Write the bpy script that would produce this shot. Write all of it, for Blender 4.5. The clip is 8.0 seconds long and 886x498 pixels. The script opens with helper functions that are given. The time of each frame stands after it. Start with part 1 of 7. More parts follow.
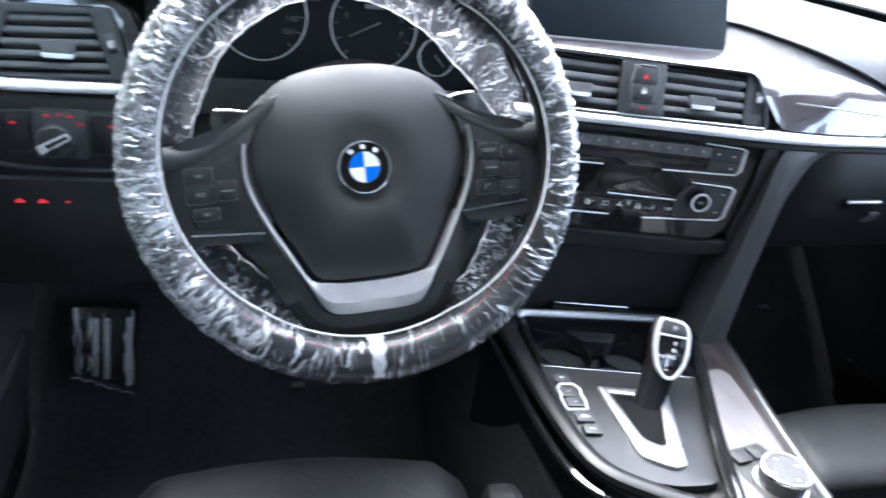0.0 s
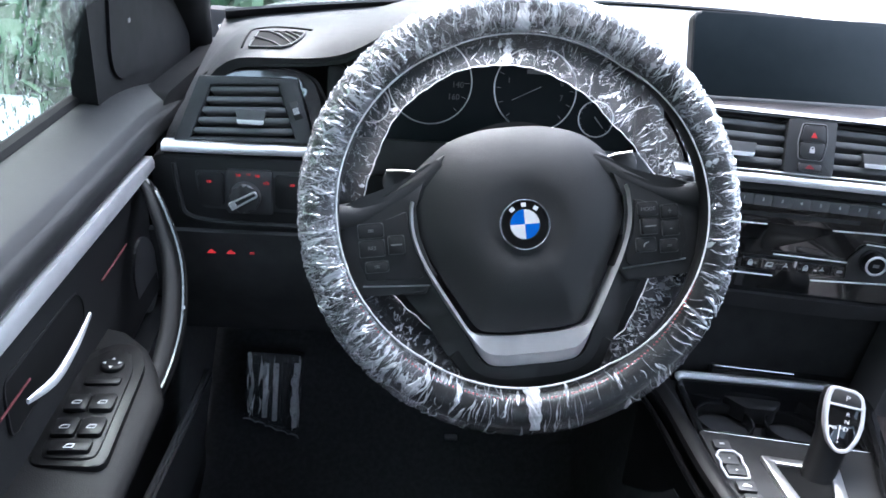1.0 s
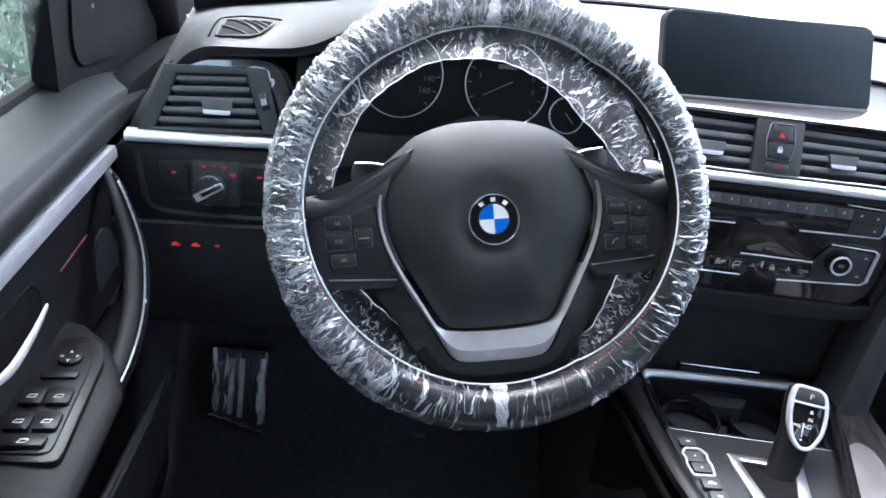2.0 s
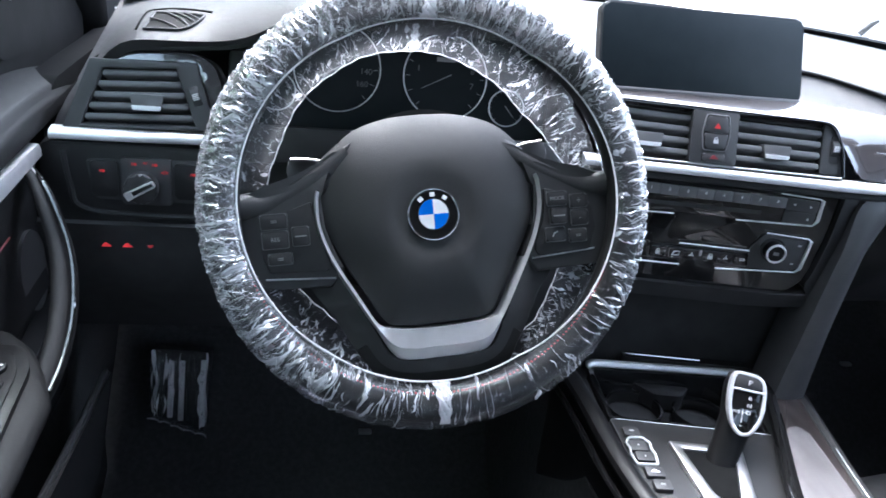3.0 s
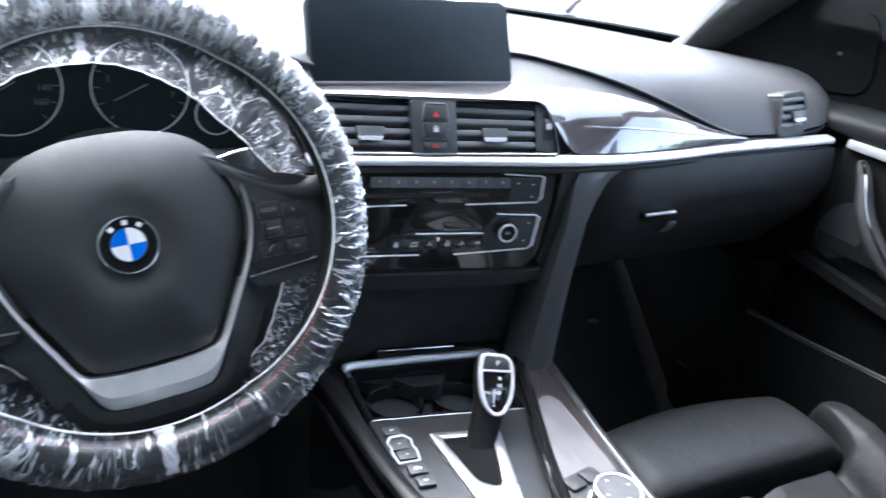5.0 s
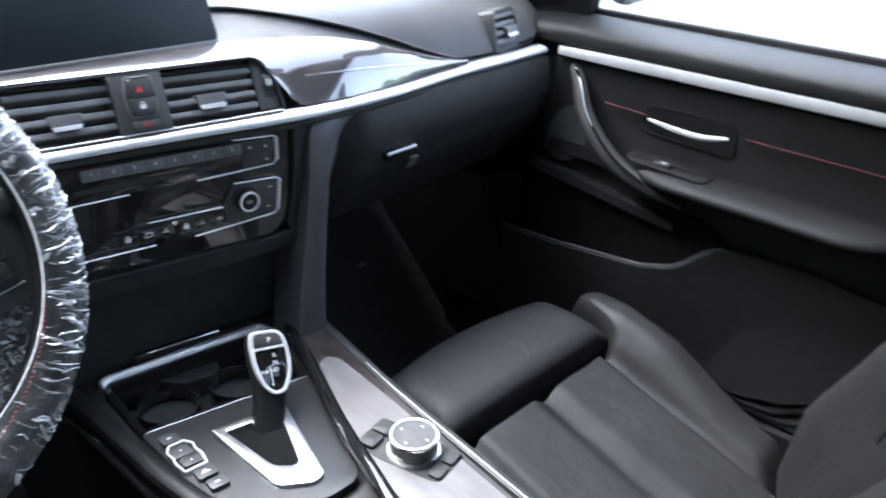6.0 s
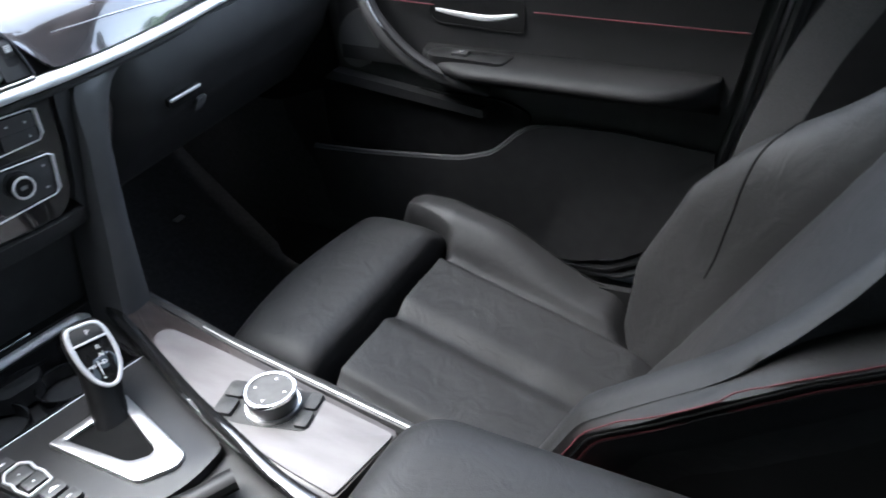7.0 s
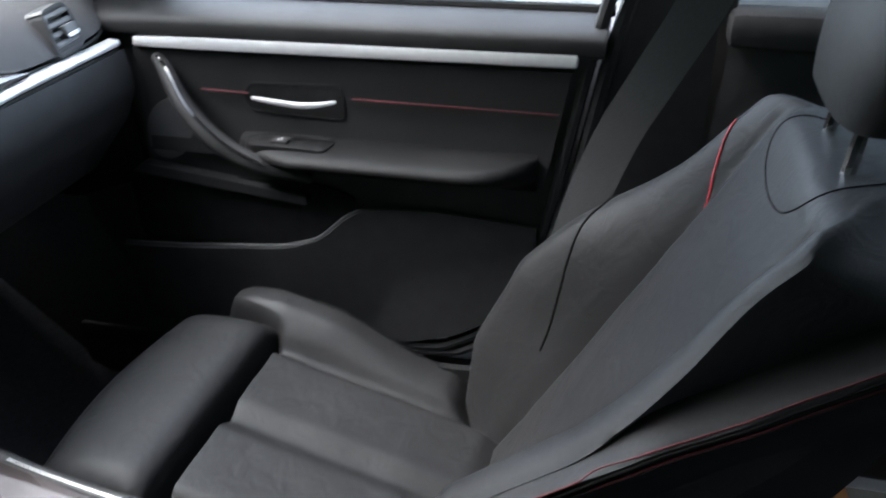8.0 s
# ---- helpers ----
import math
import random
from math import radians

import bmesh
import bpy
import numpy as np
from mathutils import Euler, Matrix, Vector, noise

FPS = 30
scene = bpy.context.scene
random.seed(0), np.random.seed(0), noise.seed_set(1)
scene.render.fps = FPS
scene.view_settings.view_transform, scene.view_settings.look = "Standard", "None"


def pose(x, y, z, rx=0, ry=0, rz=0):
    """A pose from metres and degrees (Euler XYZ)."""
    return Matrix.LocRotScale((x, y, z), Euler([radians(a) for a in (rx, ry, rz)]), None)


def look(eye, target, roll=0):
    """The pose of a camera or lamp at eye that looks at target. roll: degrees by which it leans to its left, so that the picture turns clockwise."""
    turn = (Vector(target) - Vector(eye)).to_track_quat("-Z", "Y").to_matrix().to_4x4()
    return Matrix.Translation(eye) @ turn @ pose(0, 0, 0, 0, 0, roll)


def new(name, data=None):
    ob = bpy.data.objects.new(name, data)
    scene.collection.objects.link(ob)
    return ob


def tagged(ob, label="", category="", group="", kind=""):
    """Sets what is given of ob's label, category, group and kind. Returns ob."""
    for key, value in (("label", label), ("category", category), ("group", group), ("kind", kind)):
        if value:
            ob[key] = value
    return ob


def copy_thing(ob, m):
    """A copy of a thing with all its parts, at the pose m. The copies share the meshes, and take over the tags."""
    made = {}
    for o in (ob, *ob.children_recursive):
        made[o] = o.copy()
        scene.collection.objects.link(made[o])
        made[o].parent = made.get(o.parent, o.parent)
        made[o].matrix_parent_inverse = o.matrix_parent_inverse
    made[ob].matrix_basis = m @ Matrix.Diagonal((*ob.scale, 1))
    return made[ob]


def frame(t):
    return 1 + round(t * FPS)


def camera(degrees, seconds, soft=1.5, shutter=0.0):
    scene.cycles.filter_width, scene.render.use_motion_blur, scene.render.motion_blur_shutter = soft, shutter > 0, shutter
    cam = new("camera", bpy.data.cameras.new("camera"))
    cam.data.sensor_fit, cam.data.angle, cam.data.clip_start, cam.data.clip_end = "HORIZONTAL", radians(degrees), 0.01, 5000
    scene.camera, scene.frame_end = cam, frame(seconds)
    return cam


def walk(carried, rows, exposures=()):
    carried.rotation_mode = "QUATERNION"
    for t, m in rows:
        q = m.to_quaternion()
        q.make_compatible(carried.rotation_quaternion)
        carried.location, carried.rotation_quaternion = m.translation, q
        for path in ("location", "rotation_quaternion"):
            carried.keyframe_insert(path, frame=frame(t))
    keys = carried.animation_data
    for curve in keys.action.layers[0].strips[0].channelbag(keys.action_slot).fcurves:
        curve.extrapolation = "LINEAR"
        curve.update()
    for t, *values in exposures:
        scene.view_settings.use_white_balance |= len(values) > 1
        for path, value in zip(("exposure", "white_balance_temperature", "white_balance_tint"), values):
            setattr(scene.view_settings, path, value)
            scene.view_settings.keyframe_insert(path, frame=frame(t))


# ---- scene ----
# The camera and its walk.
cam = camera(57.2, 8.0, soft=1.6, shutter=0.4)
PATH = [
    (0, (-0.4683, -0.6082, 0.9655), (0.0578, 1.0826, 0.0357), 8.83),
    (0.5, (-0.4794, -0.6241, 0.9692), (-0.2327, 1.1429, 0.0654), 5.78),
    (1, (-0.4792, -0.6304, 0.9725), (-0.3219, 1.1781, 0.1331), 4.70),
    (2.5, (-0.4723, -0.6198, 0.9641), (-0.1823, 1.1726, 0.1256), 7.01),
    (3, (-0.4681, -0.6151, 0.9650), (-0.1108, 1.1647, 0.1255), 6.91),
    (3.5, (-0.4605, -0.6072, 0.9681), (-0.0071, 1.1558, 0.1397), 6.73),
    (4, (-0.4514, -0.5996, 0.9712), (0.1243, 1.1320, 0.1525), 6.84),
    (4.2, (-0.4470, -0.5986, 0.9708), (0.1737, 1.1198, 0.1572), 6.76),
    (5.5, (-0.382, -0.576, 0.97), (0.708, 0.886, 0.148), 5.2),
    (6, (-0.368, -0.563, 0.972), (0.93, 0.669, 0.078), 2.0),
    (6.5, (-0.347, -0.553, 0.977), (1.035, 0.468, -0.047), -2.4),
    (7, (-0.326, -0.552, 0.972), (1.109, 0.298, -0.131), -4.7),
    (7.5, (-0.323, -0.544, 0.978), (1.221, 0.128, -0.101), -3.5),
    (8, (-0.311, -0.523, 0.976), (1.378, -0.058, 0.011), -1.1),
]
walk(cam, [(t, look(eye, target, roll)) for t, eye, target, roll in PATH],
     [(0.0, 4.55, 5800, 13), (0.5, 4.5, 5800, 13), (1.0, 4.15, 5750, 13), (2.5, 4.1, 5750, 13), (4.2, 4.2, 5700, 13), (5.5, 4.05, 5700, 12), (7.0, 3.87, 5950, 11), (8.0, 3.85, 6000, 11)])

# Overcast daylight: a pale sky and a very soft sun.
world = bpy.data.worlds.new("overcast_sky")
scene.world = world
world.use_nodes = True
wn, wl = world.node_tree.nodes, world.node_tree.links
wn.clear()
sky = wn.new("ShaderNodeTexSky")
sky.sky_type = "NISHITA"
sky.sun_disc = False
sky.sun_elevation, sky.sun_rotation = radians(58), radians(-15)
sky.dust_density, sky.air_density = 4.0, 1.0
pale = wn.new("ShaderNodeHueSaturation")
pale.inputs["Saturation"].default_value = 0.5
bg = wn.new("ShaderNodeBackground")
bg.inputs["Strength"].default_value = 0.15
wl.new(sky.outputs[0], pale.inputs["Color"])
wl.new(pale.outputs[0], bg.inputs["Color"])
wl.new(bg.outputs[0], wn.new("ShaderNodeOutputWorld").inputs["Surface"])
sun = new("sun", bpy.data.lights.new("sun", "SUN"))
sun.data.energy, sun.data.angle, sun.data.color = 0.4, radians(60), (1.0, 0.98, 0.95)
sun.matrix_world = look((-0.8, 3.0, 5), (0, 0, 0))


# ---- materials ----
def rgb(v):
    return (v, v, v, 1) if isinstance(v, (int, float)) else (*v, 1)


def material(name, color, rough=0.5, metal=0.0, second=None, scale=40.0, detail=4.0, rough_vary=0.08,
             bump=0.0, bump_scale=900.0, bump_kind="noise", coat=0.0, spec=0.5, stretch=(1, 1, 1), sheen=0.0, emit=None, emit_strength=0.0, coat_rough=0.03, wrinkle=0.0):
    """A principled surface with a broad variation of colour and gloss and a fine relief."""
    mat = bpy.data.materials.new(name)
    mat.use_nodes = True
    n, l = mat.node_tree.nodes, mat.node_tree.links
    p = n["Principled BSDF"]
    tc = n.new("ShaderNodeTexCoord")
    mp = n.new("ShaderNodeMapping")
    mp.inputs["Scale"].default_value = stretch
    l.new(tc.outputs["Object"], mp.inputs["Vector"])
    no = n.new("ShaderNodeTexNoise")
    no.inputs["Scale"].default_value, no.inputs["Detail"].default_value = scale, detail
    l.new(mp.outputs[0], no.inputs["Vector"])
    c1 = rgb(color)
    c2 = rgb(second) if second is not None else tuple(min(1, v * 1.35) for v in c1[:3]) + (1,)
    ramp = n.new("ShaderNodeValToRGB")
    ramp.color_ramp.elements[0].position, ramp.color_ramp.elements[1].position = 0.35, 0.68
    ramp.color_ramp.elements[0].color, ramp.color_ramp.elements[1].color = c1, c2
    l.new(no.outputs["Fac"], ramp.inputs["Fac"])
    l.new(ramp.outputs["Color"], p.inputs["Base Color"])
    rr = n.new("ShaderNodeMapRange")
    rr.inputs["To Min"].default_value, rr.inputs["To Max"].default_value = max(0.01, rough - rough_vary), min(1, rough + rough_vary)
    n2 = n.new("ShaderNodeTexNoise")
    n2.inputs["Scale"].default_value, n2.inputs["Detail"].default_value = scale * 0.31, 5.0
    l.new(mp.outputs[0], n2.inputs["Vector"])
    l.new(n2.outputs["Fac"], rr.inputs["Value"])
    l.new(rr.outputs["Result"], p.inputs["Roughness"])
    p.inputs["Metallic"].default_value = metal
    p.inputs["Specular IOR Level"].default_value = spec
    p.inputs["Coat Weight"].default_value = coat
    p.inputs["Coat Roughness"].default_value = coat_rough
    p.inputs["Sheen Weight"].default_value = sheen
    if emit is not None:
        p.inputs["Emission Color"].default_value = rgb(emit)
        p.inputs["Emission Strength"].default_value = emit_strength
    if bump:
        if bump_kind == "cells":
            tx = n.new("ShaderNodeTexVoronoi")
            tx.feature = "DISTANCE_TO_EDGE"
            tx.inputs["Scale"].default_value = bump_scale
            out = tx.outputs["Distance"]
        else:
            tx = n.new("ShaderNodeTexNoise")
            tx.inputs["Scale"].default_value, tx.inputs["Detail"].default_value = bump_scale, 3.0
            out = tx.outputs["Fac"]
        l.new(mp.outputs[0], tx.inputs["Vector"])
        b = n.new("ShaderNodeBump")
        b.inputs["Strength"].default_value, b.inputs["Distance"].default_value = bump, 0.001
        l.new(out, b.inputs["Height"])
        if wrinkle:
            w = n.new("ShaderNodeTexNoise")
            w.inputs["Scale"].default_value, w.inputs["Detail"].default_value, w.inputs["Distortion"].default_value = 26.0, 5.0, 1.2
            l.new(mp.outputs[0], w.inputs["Vector"])
            b2 = n.new("ShaderNodeBump")
            b2.inputs["Strength"].default_value, b2.inputs["Distance"].default_value = wrinkle, 0.006
            l.new(w.outputs["Fac"], b2.inputs["Height"])
            l.new(b.outputs["Normal"], b2.inputs["Normal"])
            b = b2
        l.new(b.outputs["Normal"], p.inputs["Normal"])
    return mat


BLACK_PLASTIC = material("black_grained_plastic", 0.014, 0.5, second=0.020, spec=0.36, bump=0.25, bump_scale=1400, bump_kind="cells")
SOFT_PAD = material("dark_soft_touch_pad", 0.019, 0.48, second=0.027, spec=0.32, scale=14, bump=0.35, bump_scale=1100, bump_kind="cells", sheen=0.1)
SILL_PAD = material("black_sill_pad", 0.011, 0.5, second=0.015, spec=0.24, scale=14, bump=0.35, bump_scale=1100, bump_kind="cells")
GREY_PANEL = material("charcoal_panel", 0.042, 0.45, second=0.055, scale=18, bump=0.2, bump_scale=1200, bump_kind="cells")
CONSOLE_GREY = material("dark_grey_console_panel", 0.011, 0.46, second=0.016, scale=25, bump=0.15, bump_scale=1500)
LEATHER = material("black_leather", 0.013, 0.54, second=0.018, spec=0.18, scale=9, bump=0.4, bump_scale=650, bump_kind="cells", rough_vary=0.1)
SIDE_LEATHER = material("black_side_leather", 0.007, 0.58, second=0.010, spec=0.14, scale=9, bump=0.3, bump_scale=650, bump_kind="cells")
SEAT_LEATHER = material("anthracite_seat_leather", 0.0090, 0.56, second=0.0130, spec=0.24, wrinkle=0.3, scale=7, bump=0.22, bump_scale=560, bump_kind="cells", rough_vary=0.1)
PAD_LEATHER = material("black_airbag_cover", 0.028, 0.52, second=0.036, spec=0.35, scale=10, bump=0.3, bump_scale=800, bump_kind="cells")
GLOSS_BLACK = material("piano_black", 0.006, 0.06, second=0.009, rough_vary=0.04, coat=1.0)
# base lifted to paint in the lens haze over dark recesses
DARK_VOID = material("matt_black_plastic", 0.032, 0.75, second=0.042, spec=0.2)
CHROME = material("chrome", 0.75, 0.1, metal=1.0, second=0.82, rough_vary=0.06)
SATIN = material("satin_silver", 0.62, 0.3, metal=1.0, second=0.7, scale=60, bump=0.05, bump_scale=2500)
STRIP = material("brushed_aluminium_strip", 0.74, 0.5, metal=1.0, second=0.8, scale=60, rough_vary=0.04, bump=0.03, bump_scale=2500)
WOOD = material("gloss_dark_wood", (0.016, 0.013, 0.012), 0.34, second=(0.04, 0.033, 0.031), scale=22, stretch=(3, 0.8, 3), detail=9, spec=0.3)
DASH_GLOSS = material("gloss_dark_ash_trim", (0.02, 0.018, 0.018), 0.22, second=(0.05, 0.045, 0.045), scale=30, stretch=(0.7, 3, 3), detail=8, coat=1.0)
DASH_GLOSS.node_tree.nodes["Principled BSDF"].inputs["Coat IOR"].default_value = 1.9
# carpet colour raised too, in place of haze in the footwells
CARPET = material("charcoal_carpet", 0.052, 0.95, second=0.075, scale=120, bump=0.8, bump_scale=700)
RUBBER = material("black_rubber", 0.012, 0.65, second=0.018)
FABRIC = material("dark_headliner_fabric", 0.12, 0.9, second=0.15, scale=60, bump=0.3, bump_scale=900)
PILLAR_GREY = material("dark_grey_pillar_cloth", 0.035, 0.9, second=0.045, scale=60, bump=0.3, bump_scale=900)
BELT = material("grey_belt_webbing", 0.06, 0.65, second=0.08, scale=300, stretch=(1, 1, 4), bump=0.4, bump_scale=1500)
RED_THREAD = material("red_thread", (0.06, 0.005, 0.008), 0.8, second=(0.085, 0.008, 0.012), scale=600)
RED_BRIGHT = material("bright_red_thread", (0.38, 0.015, 0.025), 0.6, second=(0.45, 0.02, 0.03), scale=600)
RED_LAMP = material("red_lit_symbol", (0.3, 0.01, 0.01), 0.5, emit=(1.0, 0.06, 0.07), emit_strength=0.022)
RED_PRINT = material("red_symbol", (0.22, 0.02, 0.025), 0.4)
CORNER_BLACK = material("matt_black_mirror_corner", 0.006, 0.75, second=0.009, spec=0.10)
WHITE_PRINT = material("white_print", 0.62, 0.5, second=0.7)
GREY_PRINT = material("grey_print", 0.2, 0.5, second=0.26)
BLUE = material("blue_enamel", (0.01, 0.13, 0.55), 0.12, second=(0.012, 0.15, 0.6), coat=1.0)
WHITE_ENAMEL = material("white_enamel", 0.78, 0.12, second=0.8, coat=1.0)
SCREEN = material("dark_display_glass", (0.009, 0.013, 0.015), 0.42, second=(0.011, 0.015, 0.017), rough_vary=0.03, spec=0.12)
WHITE_PAINT = material("white_car_paint", 0.78, 0.2, second=0.82, scale=3, coat=1.0)
ORANGE = material("orange_brown_cloth", (0.33, 0.12, 0.025), 0.7, second=(0.42, 0.17, 0.04), scale=60, bump=0.3, bump_scale=400)
ASPHALT = material("wet_asphalt", 0.045, 0.65, second=0.075, scale=4, bump=0.5, bump_scale=90, rough_vary=0.2, spec=0.25)
LEAF = material("hedge_leaf", (0.07, 0.14, 0.07), 0.5, second=(0.14, 0.23, 0.12), scale=3)
BARK = material("bark", (0.06, 0.05, 0.04), 0.9, second=(0.1, 0.085, 0.07), scale=20, bump=0.6, bump_scale=60)
SPOKE_SILVER = material("satin_silver_paint", 0.56, 0.36, metal=0.6, second=0.62, scale=60)
LEVER_SILVER = material("bright_satin_lever", 0.8, 0.38, metal=0.65, second=0.85, scale=60)
WHITE_LEAD = material("elastic_thread", 0.7, 0.6, second=0.8, scale=300)
VENT_SLAT = material("grey_vent_slat", 0.095, 0.5, second=0.12, scale=40)
SWITCH = material("switch_plastic", 0.033, 0.4, second=0.042, scale=70)


def film_material(name, haze=0.035, gloss=0.5, creased=0.2, rough=0.16):
    """Thin clear wrinkled film: mostly see-through, with sharp reflections and a faint milky haze."""
    mat = bpy.data.materials.new(name)
    mat.use_nodes = True
    n, l = mat.node_tree.nodes, mat.node_tree.links
    n.clear()
    tc = n.new("ShaderNodeTexCoord")
    no = n.new("ShaderNodeTexNoise")
    no.inputs["Scale"].default_value, no.inputs["Detail"].default_value, no.inputs["Distortion"].default_value = 85.0, 3.0, 0.6
    l.new(tc.outputs["Object"], no.inputs["Vector"])
    b = n.new("ShaderNodeBump")
    b.inputs["Strength"].default_value, b.inputs["Distance"].default_value = 0.10, 0.003
    l.new(no.outputs["Fac"], b.inputs["Height"])
    clear = n.new("ShaderNodeBsdfTransparent")
    clear.inputs["Color"].default_value = (0.95, 0.955, 0.96, 1)
    shine = n.new("ShaderNodeBsdfGlossy")
    shine.inputs["Roughness"].default_value = rough
    milk = n.new("ShaderNodeBsdfTranslucent")
    milk.inputs["Color"].default_value = (0.85, 0.87, 0.9, 1)
    milk2 = n.new("ShaderNodeBsdfDiffuse")
    milk2.inputs["Color"].default_value = (0.85, 0.87, 0.9, 1)
    lw = n.new("ShaderNodeLayerWeight")
    lw.inputs["Blend"].default_value = gloss
    for s in (shine, milk, milk2, lw):
        l.new(b.outputs["Normal"], s.inputs["Normal"])
    m0, m1, m2 = n.new("ShaderNodeMixShader"), n.new("ShaderNodeMixShader"), n.new("ShaderNodeMixShader")
    m0.inputs[0].default_value = 0.4
    l.new(milk.outputs[0], m0.inputs[1])
    l.new(milk2.outputs[0], m0.inputs[2])
    # pale lines painted along creases for the light they catch, patchy
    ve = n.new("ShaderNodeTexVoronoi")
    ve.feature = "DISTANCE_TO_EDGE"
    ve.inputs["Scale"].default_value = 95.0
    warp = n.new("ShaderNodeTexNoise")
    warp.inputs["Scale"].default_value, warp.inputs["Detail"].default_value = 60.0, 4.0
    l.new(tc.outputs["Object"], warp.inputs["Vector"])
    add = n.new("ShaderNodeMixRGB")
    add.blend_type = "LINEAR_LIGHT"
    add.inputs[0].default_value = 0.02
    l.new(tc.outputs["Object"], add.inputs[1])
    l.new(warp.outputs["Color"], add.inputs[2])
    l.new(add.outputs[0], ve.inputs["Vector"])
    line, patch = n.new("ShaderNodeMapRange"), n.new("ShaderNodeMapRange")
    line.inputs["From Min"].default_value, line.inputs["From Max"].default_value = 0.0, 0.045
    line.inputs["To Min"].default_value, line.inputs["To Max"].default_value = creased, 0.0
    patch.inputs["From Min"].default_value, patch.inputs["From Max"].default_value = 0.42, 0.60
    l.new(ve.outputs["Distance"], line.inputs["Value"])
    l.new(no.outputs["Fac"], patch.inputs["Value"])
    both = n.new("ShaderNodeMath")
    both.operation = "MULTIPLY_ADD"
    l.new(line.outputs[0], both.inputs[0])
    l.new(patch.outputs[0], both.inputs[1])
    # clearer and cloudier stretches
    cloud, veil = n.new("ShaderNodeTexNoise"), n.new("ShaderNodeMapRange")
    cloud.inputs["Scale"].default_value, cloud.inputs["Detail"].default_value = 34.0, 5.0
    l.new(tc.outputs["Object"], cloud.inputs["Vector"])
    veil.inputs["From Min"].default_value, veil.inputs["From Max"].default_value = 0.38, 0.64
    veil.inputs["To Min"].default_value, veil.inputs["To Max"].default_value = 0.45 * haze, 1.6 * haze
    l.new(cloud.outputs["Fac"], veil.inputs["Value"])
    l.new(veil.outputs[0], both.inputs[2])
    l.new(both.outputs[0], m1.inputs[0])
    l.new(clear.outputs[0], m1.inputs[1])
    l.new(m0.outputs[0], m1.inputs[2])
    cap = n.new("ShaderNodeMath")
    cap.operation = "MINIMUM"
    cap.inputs[1].default_value = 0.42
    l.new(lw.outputs["Fresnel"], cap.inputs[0])
    l.new(cap.outputs[0], m2.inputs[0])
    l.new(m1.outputs[0], m2.inputs[1])
    l.new(shine.outputs[0], m2.inputs[2])
    l.new(m2.outputs[0], n.new("ShaderNodeOutputMaterial").inputs["Surface"])
    return mat


def pane_material(name, tint=(0.93, 0.97, 0.95), ripple=0.0):
    """Thin window glass: clear with a Fresnel reflection; ripple gives a wet, uneven surface."""
    mat = bpy.data.materials.new(name)
    mat.use_nodes = True
    n, l = mat.node_tree.nodes, mat.node_tree.links
    n.clear()
    clear = n.new("ShaderNodeBsdfTransparent")
    clear.inputs["Color"].default_value = rgb(tint)
    shine = n.new("ShaderNodeBsdfGlossy")
    shine.inputs["Roughness"].default_value = 0.02
    fr = n.new("ShaderNodeFresnel")
    fr.inputs["IOR"].default_value = 1.5
    mix = n.new("ShaderNodeMixShader")
    if ripple:
        tc = n.new("ShaderNodeTexCoord")
        no = n.new("ShaderNodeTexNoise")
        no.inputs["Scale"].default_value = 120.0
        l.new(tc.outputs["Object"], no.inputs["Vector"])
        b = n.new("ShaderNodeBump")
        b.inputs["Strength"].default_value, b.inputs["Distance"].default_value = ripple, 0.002
        l.new(no.outputs["Fac"], b.inputs["Height"])
        l.new(b.outputs["Normal"], shine.inputs["Normal"])
        # fine rain on the outside scatters the light, with clearer runs where drops have trickled down
        no.inputs["Scale"].default_value, no.inputs["Detail"].default_value = 330.0, 3.0
        mp = n.new("ShaderNodeMapping")
        mp.inputs["Scale"].default_value = (1, 1, 0.07)
        l.new(tc.outputs["Object"], mp.inputs["Vector"])
        runs = n.new("ShaderNodeTexNoise")
        runs.inputs["Scale"].default_value, runs.inputs["Detail"].default_value = 75.0, 3.0
        l.new(mp.outputs[0], runs.inputs["Vector"])
        r1, r2 = n.new("ShaderNodeMapRange"), n.new("ShaderNodeMapRange")
        for node, lo, hi, top in ((r1, 0.38, 0.60, 0.18), (r2, 0.36, 0.52, 1.0)):
            node.inputs["From Min"].default_value, node.inputs["From Max"].default_value, node.inputs["To Max"].default_value = lo, hi, top
        l.new(no.outputs["Fac"], r1.inputs["Value"])
        l.new(runs.outputs["Fac"], r2.inputs["Value"])
        mul = n.new("ShaderNodeMath")
        mul.operation = "MULTIPLY"
        l.new(r1.outputs[0], mul.inputs[0])
        l.new(r2.outputs[0], mul.inputs[1])
        wet = n.new("ShaderNodeBsdfTranslucent")
        wet.inputs["Color"].default_value = (0.8, 0.92, 0.86, 1)
        bend = n.new("ShaderNodeMixShader")
        l.new(mul.outputs[0], bend.inputs[0])
        l.new(clear.outputs[0], bend.inputs[1])
        l.new(wet.outputs[0], bend.inputs[2])
        clear = bend
    l.new(fr.outputs[0], mix.inputs[0])
    l.new(clear.outputs[0], mix.inputs[1])
    l.new(shine.outputs[0], mix.inputs[2])
    l.new(mix.outputs[0], n.new("ShaderNodeOutputMaterial").inputs["Surface"])
    return mat


